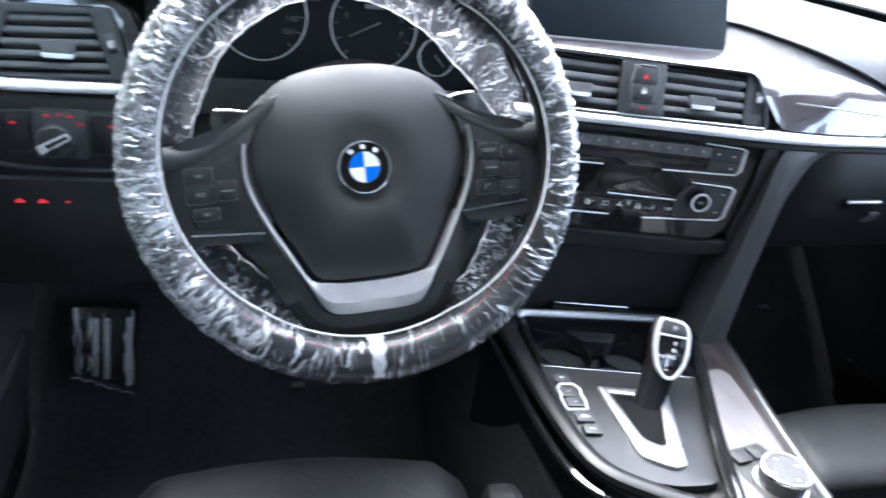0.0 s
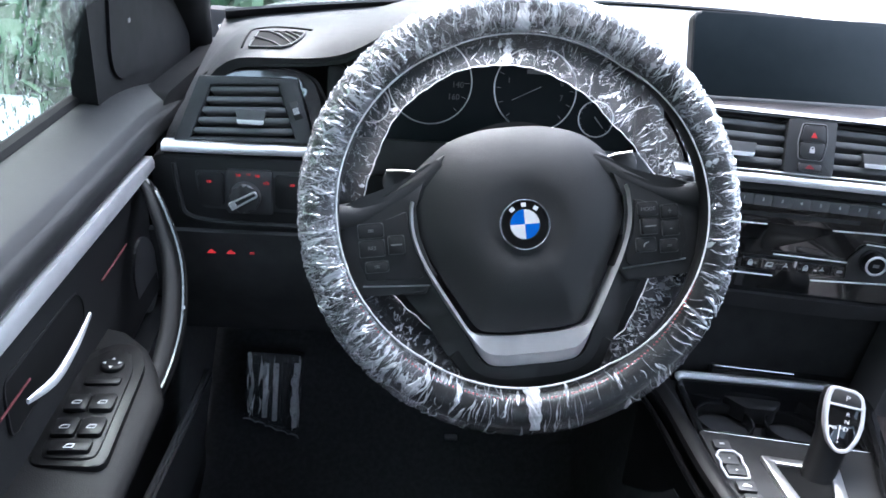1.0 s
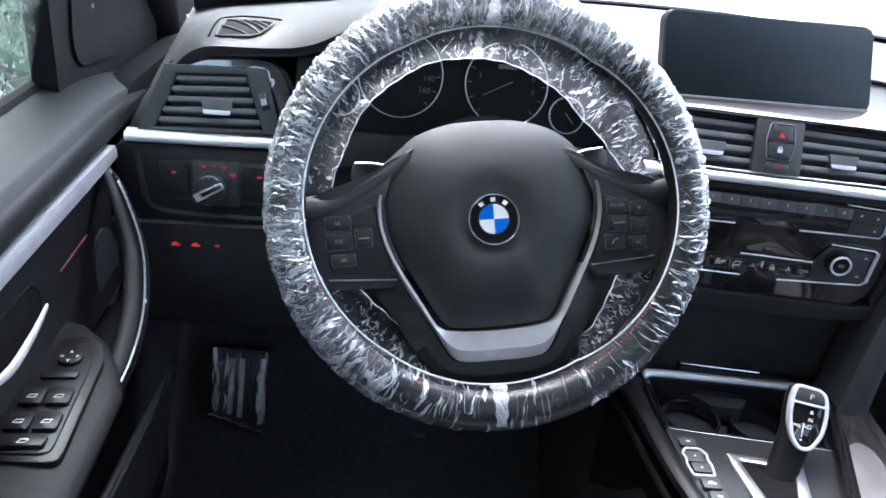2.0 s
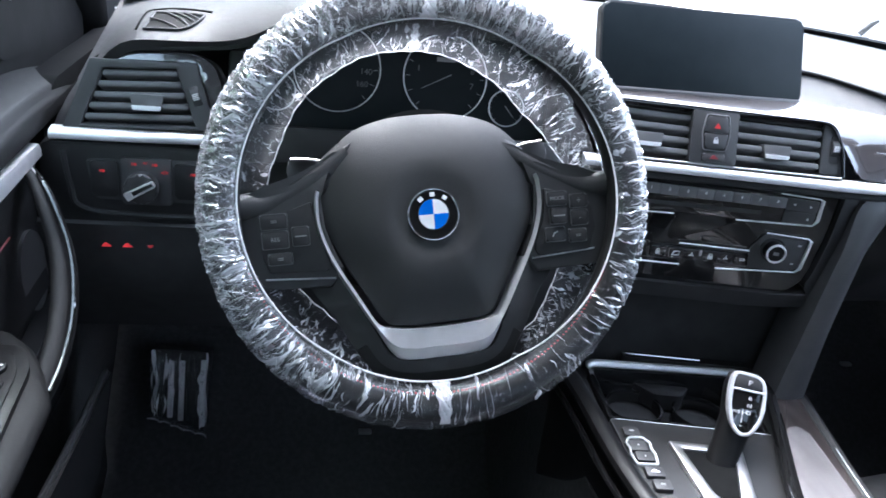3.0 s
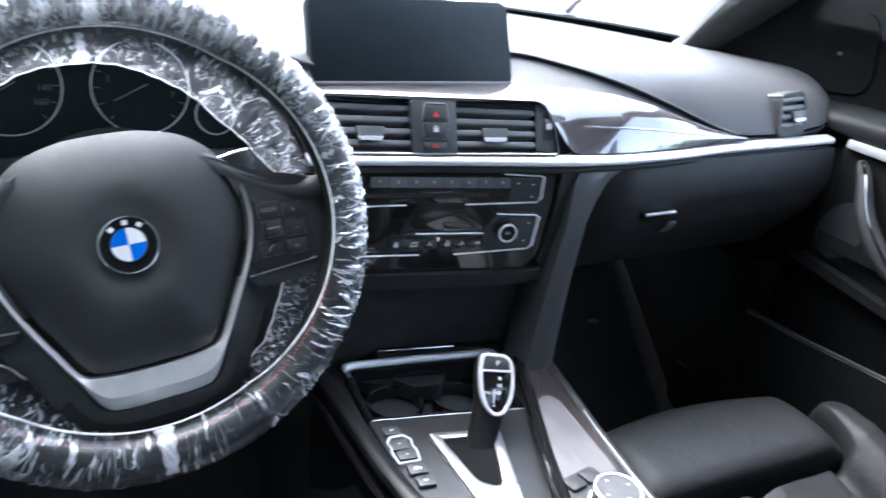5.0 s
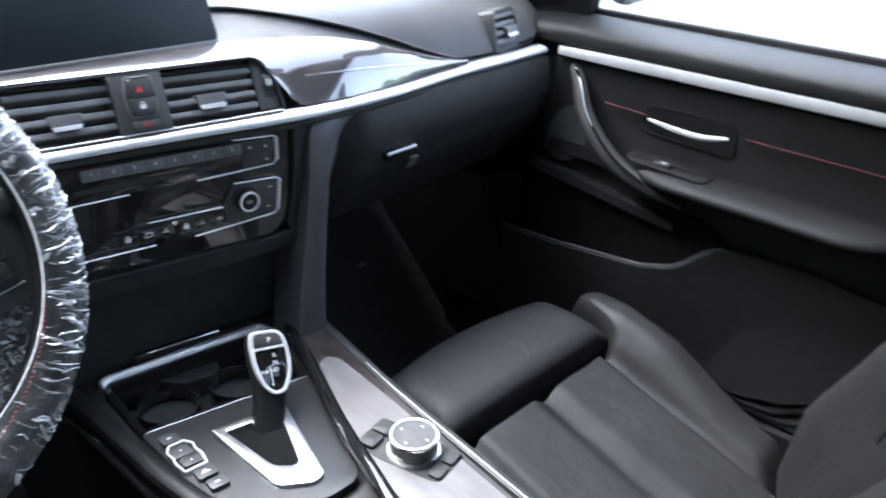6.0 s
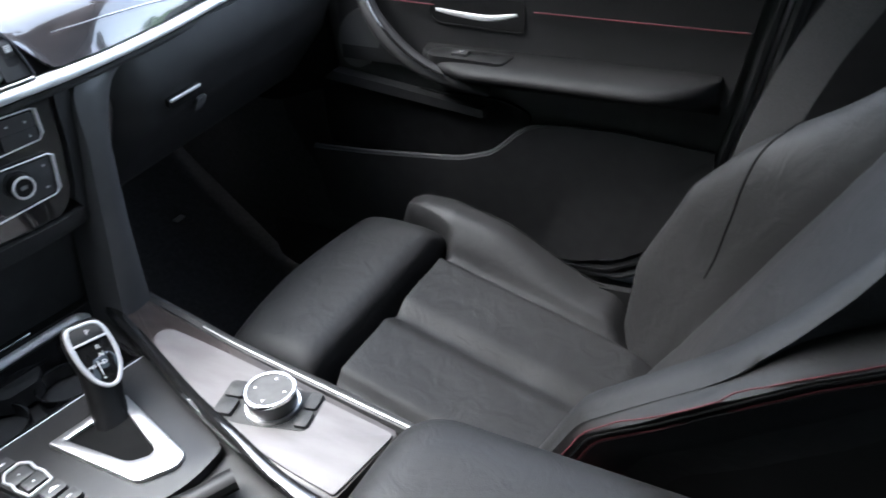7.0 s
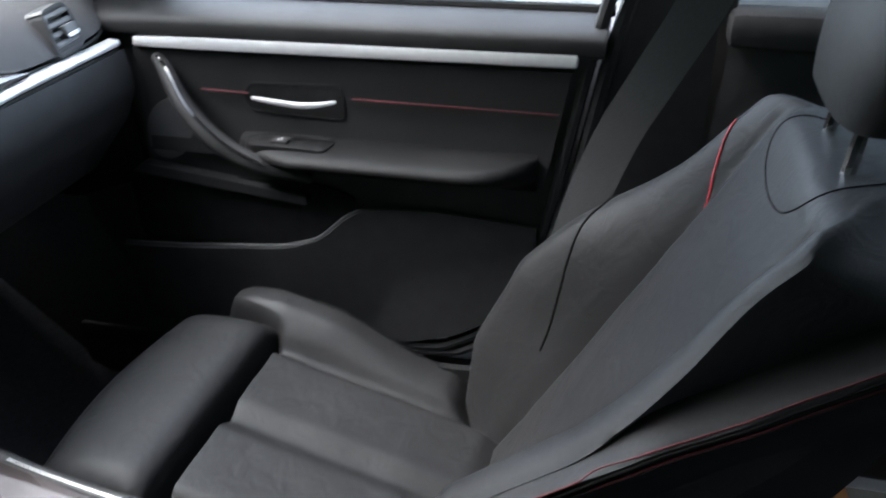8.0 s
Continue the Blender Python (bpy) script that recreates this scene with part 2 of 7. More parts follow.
def water_material(name):
    mat = bpy.data.materials.new(name)
    mat.use_nodes = True
    n, l = mat.node_tree.nodes, mat.node_tree.links
    n.clear()
    bend = n.new("ShaderNodeBsdfRefraction")
    bend.inputs["IOR"].default_value, bend.inputs["Roughness"].default_value = 1.12, 0.02
    bend.inputs["Color"].default_value = (0.97, 1, 0.99, 1)
    shine = n.new("ShaderNodeBsdfGlossy")
    shine.inputs["Roughness"].default_value = 0.03
    mix = n.new("ShaderNodeMixShader")
    mix.inputs[0].default_value = 0.1
    l.new(bend.outputs[0], mix.inputs[1])
    l.new(shine.outputs[0], mix.inputs[2])
    l.new(mix.outputs[0], n.new("ShaderNodeOutputMaterial").inputs["Surface"])
    return mat


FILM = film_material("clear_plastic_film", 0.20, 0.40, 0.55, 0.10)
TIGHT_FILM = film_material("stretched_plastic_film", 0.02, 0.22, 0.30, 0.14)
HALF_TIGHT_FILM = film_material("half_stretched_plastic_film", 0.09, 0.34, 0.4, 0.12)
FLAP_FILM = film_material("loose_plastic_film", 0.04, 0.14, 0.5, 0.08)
# milky base paints in the glints on film folds
PLEAT = film_material("folded_film", 0.52, 0.50, 0.0, 0.2)
# pale colour holds the sky that the gloss wood reflects
WOOD_SHEEN = material("wood_painted_sheen", (0.085, 0.079, 0.079), 0.46, second=(0.12, 0.113, 0.113), scale=16, stretch=(3, 0.8, 3), detail=9, spec=0.3)
LEVER_BLACK = material("black_lever_plastic", 0.005, 0.4, second=0.008, spec=0.25)
BOOT = material("black_gear_boot", 0.004, 0.9, second=0.007, spec=0.05, bump=0.3, bump_scale=500)
KNOB_TOP = material("matt_grey_knob_top", 0.05, 0.6, second=0.065, scale=80, spec=0.2)
PEDAL_FILM = film_material("pedal_film", haze=0.02, gloss=0.35, creased=0.5, rough=0.12)
PANE = pane_material("window_glass")
WET_PANE = pane_material("wet_window_glass", (0.72, 0.84, 0.79), ripple=0.9)
DARK_PANE = pane_material("tinted_glass", (0.16, 0.18, 0.18))
WATER = water_material("rain_water")
MIRROR = material("mirror_glass", 0.85, 0.02, metal=1.0, second=0.85, rough_vary=0.0)


# ---- building helpers ----
I4 = Matrix.Identity(4)
PLACED = {}


def frame_at(o, x, y, z):
    """A matrix with the given origin and the three axes."""
    m = Matrix.Identity(4)
    for k, a in enumerate((x, y, z)):
        a = Vector(a).normalized()
        for r in range(3):
            m[r][k] = a[r]
    for r in range(3):
        m[r][3] = o[r]
    return m


def thing(name, label, category, at=(0, 0, 0), group="", kind=""):
    ob = new(name)
    ob.empty_display_size = 0.05
    ob.location = at
    PLACED[ob] = Matrix.Translation(at)
    return tagged(ob, label, category, group, kind)


def finish(bm, name, mat, angle=35.0):
    bmesh.ops.recalc_face_normals(bm, faces=bm.faces[:])
    lim = math.radians(angle)
    for f in bm.faces:
        f.smooth = True
    for e in bm.edges:
        if len(e.link_faces) == 2 and e.calc_face_angle(0) > lim:
            e.smooth = False
    me = bpy.data.meshes.new(name)
    bm.to_mesh(me)
    bm.free()
    me.materials.append(mat)
    return me


def part(name, bm, mat, parent=None, label="", angle=35.0):
    ob = new(name, finish(bm, name, mat, angle))
    if parent is not None:
        ob.parent = parent
        ob.matrix_parent_inverse = PLACED[parent].inverted()
    PLACED[ob] = I4.copy()
    if label:
        ob["label"] = label
    return ob


def solo(name, bm, mat, label, category="", kind="", group="", angle=35.0):
    return tagged(part(name, bm, mat, angle=angle), label, category, group, kind)


def face_to(ob, centre):
    """Turns an open sheet so that its front looks to the given point."""
    me = ob.data
    c = Vector(centre)
    if sum((c - f.center).dot(f.normal) * f.area for f in me.polygons) < 0:
        me.flip_normals()


def BM():
    return bmesh.new()


def move(vs, m):
    for v in vs:
        v.co = m @ v.co


def bevel(bm, geom_edges, off, seg=2):
    if off > 0 and geom_edges:
        bmesh.ops.bevel(bm, geom=geom_edges, offset=off, segments=seg, profile=0.5, affect="EDGES", clamp_overlap=True)


def box(bm, c, s, bev=0.002, m=I4, seg=2):
    t = bmesh.new()
    bmesh.ops.create_cube(t, size=1)
    for v in t.verts:
        v.co = Vector((c[0] + v.co.x * s[0], c[1] + v.co.y * s[1], c[2] + v.co.z * s[2]))
    bevel(t, t.edges[:], bev, seg)
    join(bm, t, m)
    return bm


def join(bm, t, m=I4):
    move(t.verts, m)
    me = bpy.data.meshes.new("tmp")
    t.to_mesh(me)
    t.free()
    bm.from_mesh(me)
    bpy.data.meshes.remove(me)


def prism(bm, pts, w0, w1, m=I4, bev=0.0, seg=2, only_top=True):
    """An outline in (u, v) pushed from w0 to w1 along the third axis of m, with rounded edges."""
    t = bmesh.new()
    lo = [t.verts.new((u, v, w0)) for u, v in pts]
    hi = [t.verts.new((u, v, w1)) for u, v in pts]
    k = len(pts)
    t.faces.new(lo[::-1])
    top = t.faces.new(hi)
    for i in range(k):
        t.faces.new((lo[i], lo[(i + 1) % k], hi[(i + 1) % k], hi[i]))
    if bev:
        bevel(t, top.edges[:] if only_top else t.edges[:], bev, seg)
    join(bm, t, m)
    return bm


def rounded(pts, r, n=5):
    """An outline with its corners rounded by about r (or a list of radii)."""
    out, k = [], len(pts)
    for i in range(k):
        a, p, b = (Vector(pts[j % k]) for j in (i - 1, i, i + 1))
        ri = r[i] if isinstance(r, (list, tuple)) else r
        d1, d2 = (a - p), (b - p)
        q = min(ri, d1.length * 0.49, d2.length * 0.49)
        s, e = p + d1.normalized() * q, p + d2.normalized() * q
        for j in range(n + 1):
            f = j / n
            out.append(tuple((1 - f) ** 2 * s + 2 * f * (1 - f) * p + f * f * e))
    return out


def rect(w, h, r=0.0, c=(0, 0), n=4):
    p = [(c[0] - w / 2, c[1] - h / 2), (c[0] + w / 2, c[1] - h / 2), (c[0] + w / 2, c[1] + h / 2), (c[0] - w / 2, c[1] + h / 2)]
    return rounded(p, r, n) if r else p


def circle(r, n=32, c=(0, 0)):
    return [(c[0] + r * math.cos(2 * math.pi * k / n), c[1] + r * math.sin(2 * math.pi * k / n)) for k in range(n)]


def ribbon(bm, inner, outer, w0, w1, m=I4, closed=False, bev=0.0):
    """A band between two matching outlines, pushed from w0 to w1."""
    t = bmesh.new()
    tops = w1 if isinstance(w1, tuple) else (w1, w1)
    a = [[t.verts.new((u, v, w)) for u, v in line] for line, top in zip((inner, outer), tops) for w in (w0, top)]
    k = len(inner)
    rim = []
    for i in range(k if closed else k - 1):
        j = (i + 1) % k
        rim.append(t.faces.new((a[1][i], a[1][j], a[3][j], a[3][i])))
        t.faces.new((a[0][i], a[2][i], a[2][j], a[0][j]))
        t.faces.new((a[0][i], a[0][j], a[1][j], a[1][i]))
        t.faces.new((a[2][i], a[3][i], a[3][j], a[2][j]))
    if not closed:
        for i in (0, k - 1):
            t.faces.new((a[0][i], a[1][i], a[3][i], a[2][i]))
    if bev:
        es = [e for e in t.edges if sum(f in rim for f in e.link_faces) == 1]
        bevel(t, es, bev, 2)
    join(bm, t, m)
    return bm


def frame_ring(bm, outline, width, w0, w1, m=I4, bev=0.0):
    """A frame of even width inside a closed outline."""
    c = Vector((sum(p[0] for p in outline) / len(outline), sum(p[1] for p in outline) / len(outline)))
    k = len(outline)
    inner = []
    for i in range(k):
        a, p, b = (Vector(outline[j % k]) for j in (i - 1, i, i + 1))
        d = (b - a).normalized()
        nrm = Vector((-d.y, d.x))
        if nrm.dot(c - p) < 0:
            nrm = -nrm
        inner.append(tuple(p + nrm * width))
    return ribbon(bm, inner, outline, w0, w1, m, True, bev)


def loft(bm, rings, ring_closed=True, caps=True, path_closed=False):
    vs = [[bm.verts.new(p) for p in r] for r in rings]
    k, nr = len(rings[0]), len(rings)
    for a in range(nr if path_closed else nr - 1):
        b = (a + 1) % nr
        for i in range(k if ring_closed else k - 1):
            j = (i + 1) % k
            bm.faces.new((vs[a][i], vs[a][j], vs[b][j], vs[b][i]))
    if caps and ring_closed and not path_closed:
        bm.faces.new(vs[0][::-1])
        bm.faces.new(vs[-1])
    return vs


def tube(bm, pts, r, seg=10, closed=False, flat=1.0, up=None):
    """A round (or flattened) bar along points."""
    pts = [Vector(p) for p in pts]
    k = len(pts)
    rad = r if isinstance(r, (list, tuple)) else [r] * k
    rings, side = [], None
    for i in range(k):
        a = pts[i - 1] if (i > 0 or closed) else pts[i]
        b = pts[(i + 1) % k] if (i < k - 1 or closed) else pts[i]
        d = (b - a).normalized()
        if side is None:
            side = d.cross(Vector(up) if up else Vector((0, 0, 1)))
            if side.length < 1e-4:
                side = d.cross(Vector((0, 1, 0)))
        side = (side - d * side.dot(d)).normalized()
        o = d.cross(side)
        rings.append([pts[i] + rad[i] * (math.cos(2 * math.pi * s / seg) * side + flat * math.sin(2 * math.pi * s / seg) * o) for s in range(seg)])
    loft(bm, rings, True, not closed, closed)
    return bm


def smooth_path(pts, n=8):
    """A Catmull-Rom curve through points of any size."""
    P = [Vector(p) for p in pts]
    P = [2 * P[0] - P[1]] + P + [2 * P[-1] - P[-2]]
    out = []
    for i in range(1, len(P) - 2):
        for j in range(n):
            t = j / n
            a, b, c, d = P[i - 1], P[i], P[i + 1], P[i + 2]
            out.append(0.5 * ((2 * b) + (c - a) * t + (2 * a - 5 * b + 4 * c - d) * t * t + (3 * b - a - 3 * c + d) * t ** 3))
    out.append(P[-2])
    return out


def disc(bm, r, w0, w1, m=I4, seg=32, bev=0.0, r1=None):
    t = bmesh.new()
    r1 = r if r1 is None else r1
    lo = [t.verts.new((r * math.cos(2 * math.pi * k / seg), r * math.sin(2 * math.pi * k / seg), w0)) for k in range(seg)]
    hi = [t.verts.new((r1 * math.cos(2 * math.pi * k / seg), r1 * math.sin(2 * math.pi * k / seg), w1)) for k in range(seg)]
    t.faces.new(lo[::-1])
    top = t.faces.new(hi)
    for i in range(seg):
        t.faces.new((lo[i], lo[(i + 1) % seg], hi[(i + 1) % seg], hi[i]))
    bevel(t, top.edges[:], bev, 3)
    join(bm, t, m)
    return bm


def ring(bm, r0, r1, w0, w1, m=I4, seg=48, bev=0.0):
    return ribbon(bm, circle(r0, seg), circle(r1, seg), w0, w1, m, True, bev)


def pillow(bm, outline, w_side, rise, m=I4, rings=9, power=2.6, dent=None, w_back=None):
    """A closed outline filled with a domed face: side wall from w_back to w_side, then a dome that rises by rise."""
    k = len(outline)
    c = Vector((sum(p[0] for p in outline) / k, sum(p[1] for p in outline) / k))
    rows = []
    if w_back is not None:
        rows.append([Vector((u, v, w_back)) for u, v in outline])
    for a in range(rings):
        s = math.cos(a / rings * math.pi / 2) ** 0.8 if a else 1.0
        row = []
        for u, v in outline:
            p = c + (Vector((u, v)) - c) * s
            w = w_side + rise * (1 - s ** power)
            if dent:
                w += dent(p.x, p.y)
            row.append(Vector((p.x, p.y, w)))
        rows.append(row)
    t = bmesh.new()
    vs = loft(t, rows, True, False)
    w = w_side + rise + (dent(c.x, c.y) if dent else 0)
    mid = t.verts.new((c.x, c.y, w))
    for i in range(k):
        t.faces.new((vs[-1][i], vs[-1][(i + 1) % k], mid))
    if w_back is not None:
        t.faces.new(vs[0][::-1])
    join(bm, t, m)
    return bm


def sheet(bm, f, nu, nv, thick=0.0, closed_u=False):
    """A surface f(u, v), u and v from 0 to 1, optionally with a thickness against its normals."""
    t = bmesh.new()
    rows = [[t.verts.new(f(i / (nu if closed_u else nu - 1), j / (nv - 1))) for i in range(nu)] for j in range(nv)]
    for j in range(nv - 1):
        for i in range(nu if closed_u else nu - 1):
            i2 = (i + 1) % nu
            t.faces.new((rows[j][i], rows[j][i2], rows[j + 1][i2], rows[j + 1][i]))
    if thick:
        bmesh.ops.recalc_face_normals(t, faces=t.faces[:])
        bmesh.ops.solidify(t, geom=t.faces[:], thickness=thick)
    join(bm, t)
    return bm


def writing(bm, text, size, m, depth=0.0003):
    """Raised letters in Blender's own font, centred on m's origin."""
    cu = bpy.data.curves.new("tmp", "FONT")
    cu.body, cu.size, cu.extrude, cu.align_x, cu.align_y = text, size, depth, "CENTER", "CENTER"
    cu.resolution_u = 3
    ob = bpy.data.objects.new("tmp", cu)
    me = bpy.data.meshes.new_from_object(ob)
    t = bmesh.new()
    t.from_mesh(me)
    bpy.data.objects.remove(ob)
    bpy.data.meshes.remove(me)
    bpy.data.curves.remove(cu)
    join(bm, t, m)
    return bm


def shift(m, u, v, w=0.0, turn=0.0):
    """m moved in its own axes and turned in its own plane (degrees)."""
    return m @ Matrix.Translation((u, v, w)) @ Matrix.Rotation(radians(turn), 4, "Z")


def leaning(m, v, w, degrees):
    """m moved to (0, v, w) and leaned back by the given angle."""
    return m @ Matrix.Translation((0, v, w)) @ Matrix.Rotation(radians(-degrees), 4, "X")


def curve_of(xs, ys):
    """A smoothed function through the given stations."""
    gx = np.linspace(xs[0], xs[-1], 400)
    gy = np.interp(gx, xs, ys)
    ker = np.hanning(23)
    ker /= ker.sum()
    pad = np.r_[np.full(11, gy[0]), gy, np.full(11, gy[-1])]
    gs = np.convolve(pad, ker, "valid")
    return lambda x: float(np.interp(x, gx, gs))


# ---- the car's shell, the ground and the distance ----
def build_outside():
    bm = BM()
    bmesh.ops.create_grid(bm, x_segments=60, y_segments=60, size=400, matrix=Matrix.Translation((0, 0, -0.32)))
    solo("ground", bm, ASPHALT, "wet grey asphalt yard under an overcast sky", kind="structure")
    # bonnet
    bm = BM()
    sheet(bm, lambda u, v: Vector(((u - 0.5) * 1.5 * (1 - 0.12 * v), 0.83 + 1.05 * v - 0.12 * (2 * u - 1) ** 2,
                                   0.775 - 0.10 * v ** 1.6 - 0.05 * (2 * u - 1) ** 2 + 0.018 * math.exp(-((abs(2 * u - 1) - 0.55) / 0.08) ** 2))), 40, 20, 0.02)
    hood = thing("bonnet", "white painted car bonnet beyond the windscreen", "bonnet", (0, 1.3, 0.7))
    part("panel", bm, WHITE_PAINT, hood)
    # wiper resting at the foot of the windscreen
    wip = thing("wiper", "black wiper arm at the foot of the windscreen", "wiper", (0.6, 0.86, 0.765))
    bm = BM()
    tube(bm, [(0.60, 0.86, 0.765), (0.614, 0.852, 0.787), (0.625, 0.85, 0.795)], [0.006, 0.005, 0.003], 8)
    part("arm", bm, RUBBER, wip)
    bm = BM()
    tube(bm, [(0.62, 0.858, 0.758), (0.35, 0.868, 0.757), (0.1, 0.873, 0.757)], 0.004, 8)
    part("blade", bm, RUBBER, wip)


def leaf_mass(name, label, centre, size, count, seed, leaf=0.09):
    """A hedge or crown: stems with many small leaves and an uneven outline."""
    rng = random.Random(seed)
    ob = thing(name, label, "bush", (centre[0], centre[1], -0.32))
    verts, faces = [], []
    for _ in range(count):
        a, b = rng.gauss(0, 0.42), rng.gauss(0, 0.42)
        c = rng.random() ** 0.8
        p = Vector((centre[0] + a * size[0], centre[1] + b * size[1], -0.3 + c * size[2] * (0.75 + 0.4 * noise.noise(Vector((a * 2 + seed, b * 3, 0))))))
        s = leaf * rng.uniform(0.5, 1.3)
        e = Euler((rng.uniform(0, 6), rng.uniform(0, 6), rng.uniform(0, 6))).to_matrix()
        k = len(verts)
        for q in ((0, -1, 0), (0.5, 0, 0.15), (0, 1, 0), (-0.5, 0, 0.15)):
            verts.append(p + e @ (Vector(q) * s))
        faces.append((k, k + 1, k + 2, k + 3))
    me = bpy.data.meshes.new("leaves")
    me.from_pydata(verts, [], faces)
    me.materials.append(LEAF)
    lv = new("leaves", me)
    lv.parent = ob
    lv.matrix_parent_inverse = PLACED[ob].inverted()
    tagged(lv, kind="stuff")
    for k in range(4):
        x, y = centre[0] + (k - 1.5) * size[0] * 0.3, centre[1] + rng.uniform(-0.3, 0.3) * size[1]
        bm = BM()
        tube(bm, [(x, y, -0.34), (x + 0.1, y, size[2] * 0.3), (x - 0.1, y + 0.1, size[2] * 0.7)], [0.06, 0.045, 0.015], 8)
        part("stem", bm, BARK, ob)


def build_shell():
    # floor pan with carpet, raised towards the bulkhead
    bm = BM()
    sheet(bm, lambda u, v: Vector(((u - 0.5) * 1.56, -2.0 + 2.85 * v, 0.02 * noise.noise(Vector((u * 6, v * 9, 0))) + (0 if v < 0.86 else (v - 0.86) * 2.6))), 30, 40, 0.03)
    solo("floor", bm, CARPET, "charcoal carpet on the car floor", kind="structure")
    bm = BM()
    box(bm, (0, 0.86, 0.335), (1.6, 0.04, 0.79), 0.01)
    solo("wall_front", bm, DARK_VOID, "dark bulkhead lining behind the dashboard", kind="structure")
    # tunnel lining between the footwells
    bm = BM()
    prism(bm, [(-0.13, -0.02), (0.20, -0.02), (0.17, 0.30), (-0.10, 0.30)], -0.84, 0.9, frame_at((0, 0, 0), (1, 0, 0), (0, 0, 1), (0, -1, 0)), 0.0)
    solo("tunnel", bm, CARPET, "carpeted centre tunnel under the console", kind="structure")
    # roof lining
    bm = BM()
    sheet(bm, lambda u, v: Vector(((u - 0.5) * 1.24, 0.02 - 1.75 * v, 1.19 + 0.07 * (1 - (2 * u - 1) ** 2) - 0.16 * max(0, v - 0.55) ** 2)), 16, 20, -0.03)
    solo("ceiling", bm, FABRIC, "light grey cloth headliner", kind="structure")
    bm = BM()
    box(bm, (0, -2.0, 0.40), (1.6, 0.05, 0.86), 0.02)
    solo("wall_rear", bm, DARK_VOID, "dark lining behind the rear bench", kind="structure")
    # windscreen, its black band and the pillars
    bm = BM()
    def screen_at(u, v):
        x = (u - 0.5) * (1.46 - 0.24 * v)
        return Vector((x, 0.80 - 0.13 * (2 * u - 1) ** 2 - 0.74 * v, 0.792 - 0.035 * (2 * u - 1) ** 2 + 0.41 * v + 0.05 * (1 - (2 * u - 1) ** 2) * v))
    sheet(bm, screen_at, 24, 16)
    w = solo("window_1", bm, PANE, "clear windscreen with a bright overcast view", kind="structure")
    w.visible_shadow = False
    face_to(w, (0, -0.3, 0.7))
    bm = BM()
    sheet(bm, lambda u, v: screen_at(u, 0.05 * v - 0.03) + Vector((0, -0.004, -0.004)), 24, 3, 0.004)
    part("black_band", bm, RUBBER, w)
    for s in (-1, 1):
        bm = BM()
        pts = smooth_path([(s * 0.83, 0.76, 0.62), (s * 0.80, 0.60, 0.79), (s * 0.715, 0.34, 0.98), (s * 0.635, 0.06, 1.175)], 6)
        tube(bm, pts, 0.062, 12, flat=0.7)
        # driver's pillar gets a blacker base to paint in that side's shade
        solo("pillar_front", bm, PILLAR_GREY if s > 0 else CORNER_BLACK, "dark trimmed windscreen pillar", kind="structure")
        bm = BM()
        pts = smooth_path([(s * 0.66, 0.03, 1.175), (s * 0.665, -0.6, 1.20), (s * 0.66, -1.4, 1.16), (s * 0.70, -1.9, 0.9)], 6)
        tube(bm, pts, 0.05, 10, flat=0.7)
        solo("roof_rail", bm, FABRIC, "cloth covered roof rail above the side windows", kind="structure")
        bm = BM()
        sheet(bm, lambda u, v: Vector((s * (0.805 - 0.135 * v), 0.47 - 1.0 * u - 0.32 * v * (1 - u), 0.73 + 0.44 * v)), 8, 8)
        g = solo("window_2" if s < 0 else "window_3", bm, WET_PANE if s < 0 else PANE, "rain-covered side window" if s < 0 else "clear side window of the front passenger door", kind="structure")
        g.visible_shadow = False
        face_to(g, (0, -0.5, 0.7))
        # centre pillar and the rear side glass
        bm = BM()
        prism(bm, [(-0.475, 0.05), (-0.375, 0.05), (-0.375, 0.32), (-0.43, 0.52), (-0.49, 0.76), (-0.53, 1.18), (-0.66, 1.18), (-0.61, 0.76), (-0.58, 0.3), (-0.56, 0.05)],
              0.775, 0.82, frame_at((0, 0, 0), (0, 1, 0), (0, 0, 1), (s, 0, 0)), 0.0)
        solo("pillar_centre", bm, BLACK_PLASTIC, "black plastic centre pillar beside the front door", kind="structure")
        bm = BM()
        sheet(bm, lambda u, v: Vector((s * (0.795 - 0.13 * v), -0.58 - 0.95 * u, 0.74 + 0.42 * v - 0.05 * u * v)), 6, 6)
        g = solo("window_4" if s < 0 else "window_5", bm, DARK_PANE, "dark tinted rear side window", kind="structure")
        g.visible_shadow = False
        face_to(g, (0, -0.5, 0.7))
        # rear door lining
        bm = BM()
        box(bm, (s * 0.80, -1.15, 0.38), (0.05, 1.15, 0.72), 0.015)
        rd = solo("door_rear", bm, BLACK_PLASTIC, "black lining of the closed rear door", kind="structure")
        bm = BM()
        box(bm, (s * 0.768, -1.0, 0.725), (0.06, 0.8, 0.045), 0.012)
        part("rail", bm, DARK_VOID, rd)
        bm = BM()
        prism(bm, [(-2.02, -0.04), (0.90, -0.04), (0.90, 0.66), (0.62, 0.68), (-2.02, 0.66)], 0.812, 0.84, frame_at((0, 0, 0), (0, 1, 0), (0, 0, 1), (s, 0, 0)))
        solo("body_side", bm, WHITE_PAINT, "white painted body side below the windows", kind="structure")
        bm = BM()
        prism(bm, [(0.24, 0.0), (0.88, 0.0), (0.88, 0.68), (0.36, 0.68), (0.30, 0.40)], 0.765, 0.81, frame_at((0, 0, 0), (0, 1, 0), (0, 0, 1), (s, 0, 0)))
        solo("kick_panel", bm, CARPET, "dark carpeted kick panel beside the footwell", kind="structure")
        bm = BM()
        box(bm, (s * 0.79, -0.05, 0.06), (0.07, 1.1, 0.12), 0.015)
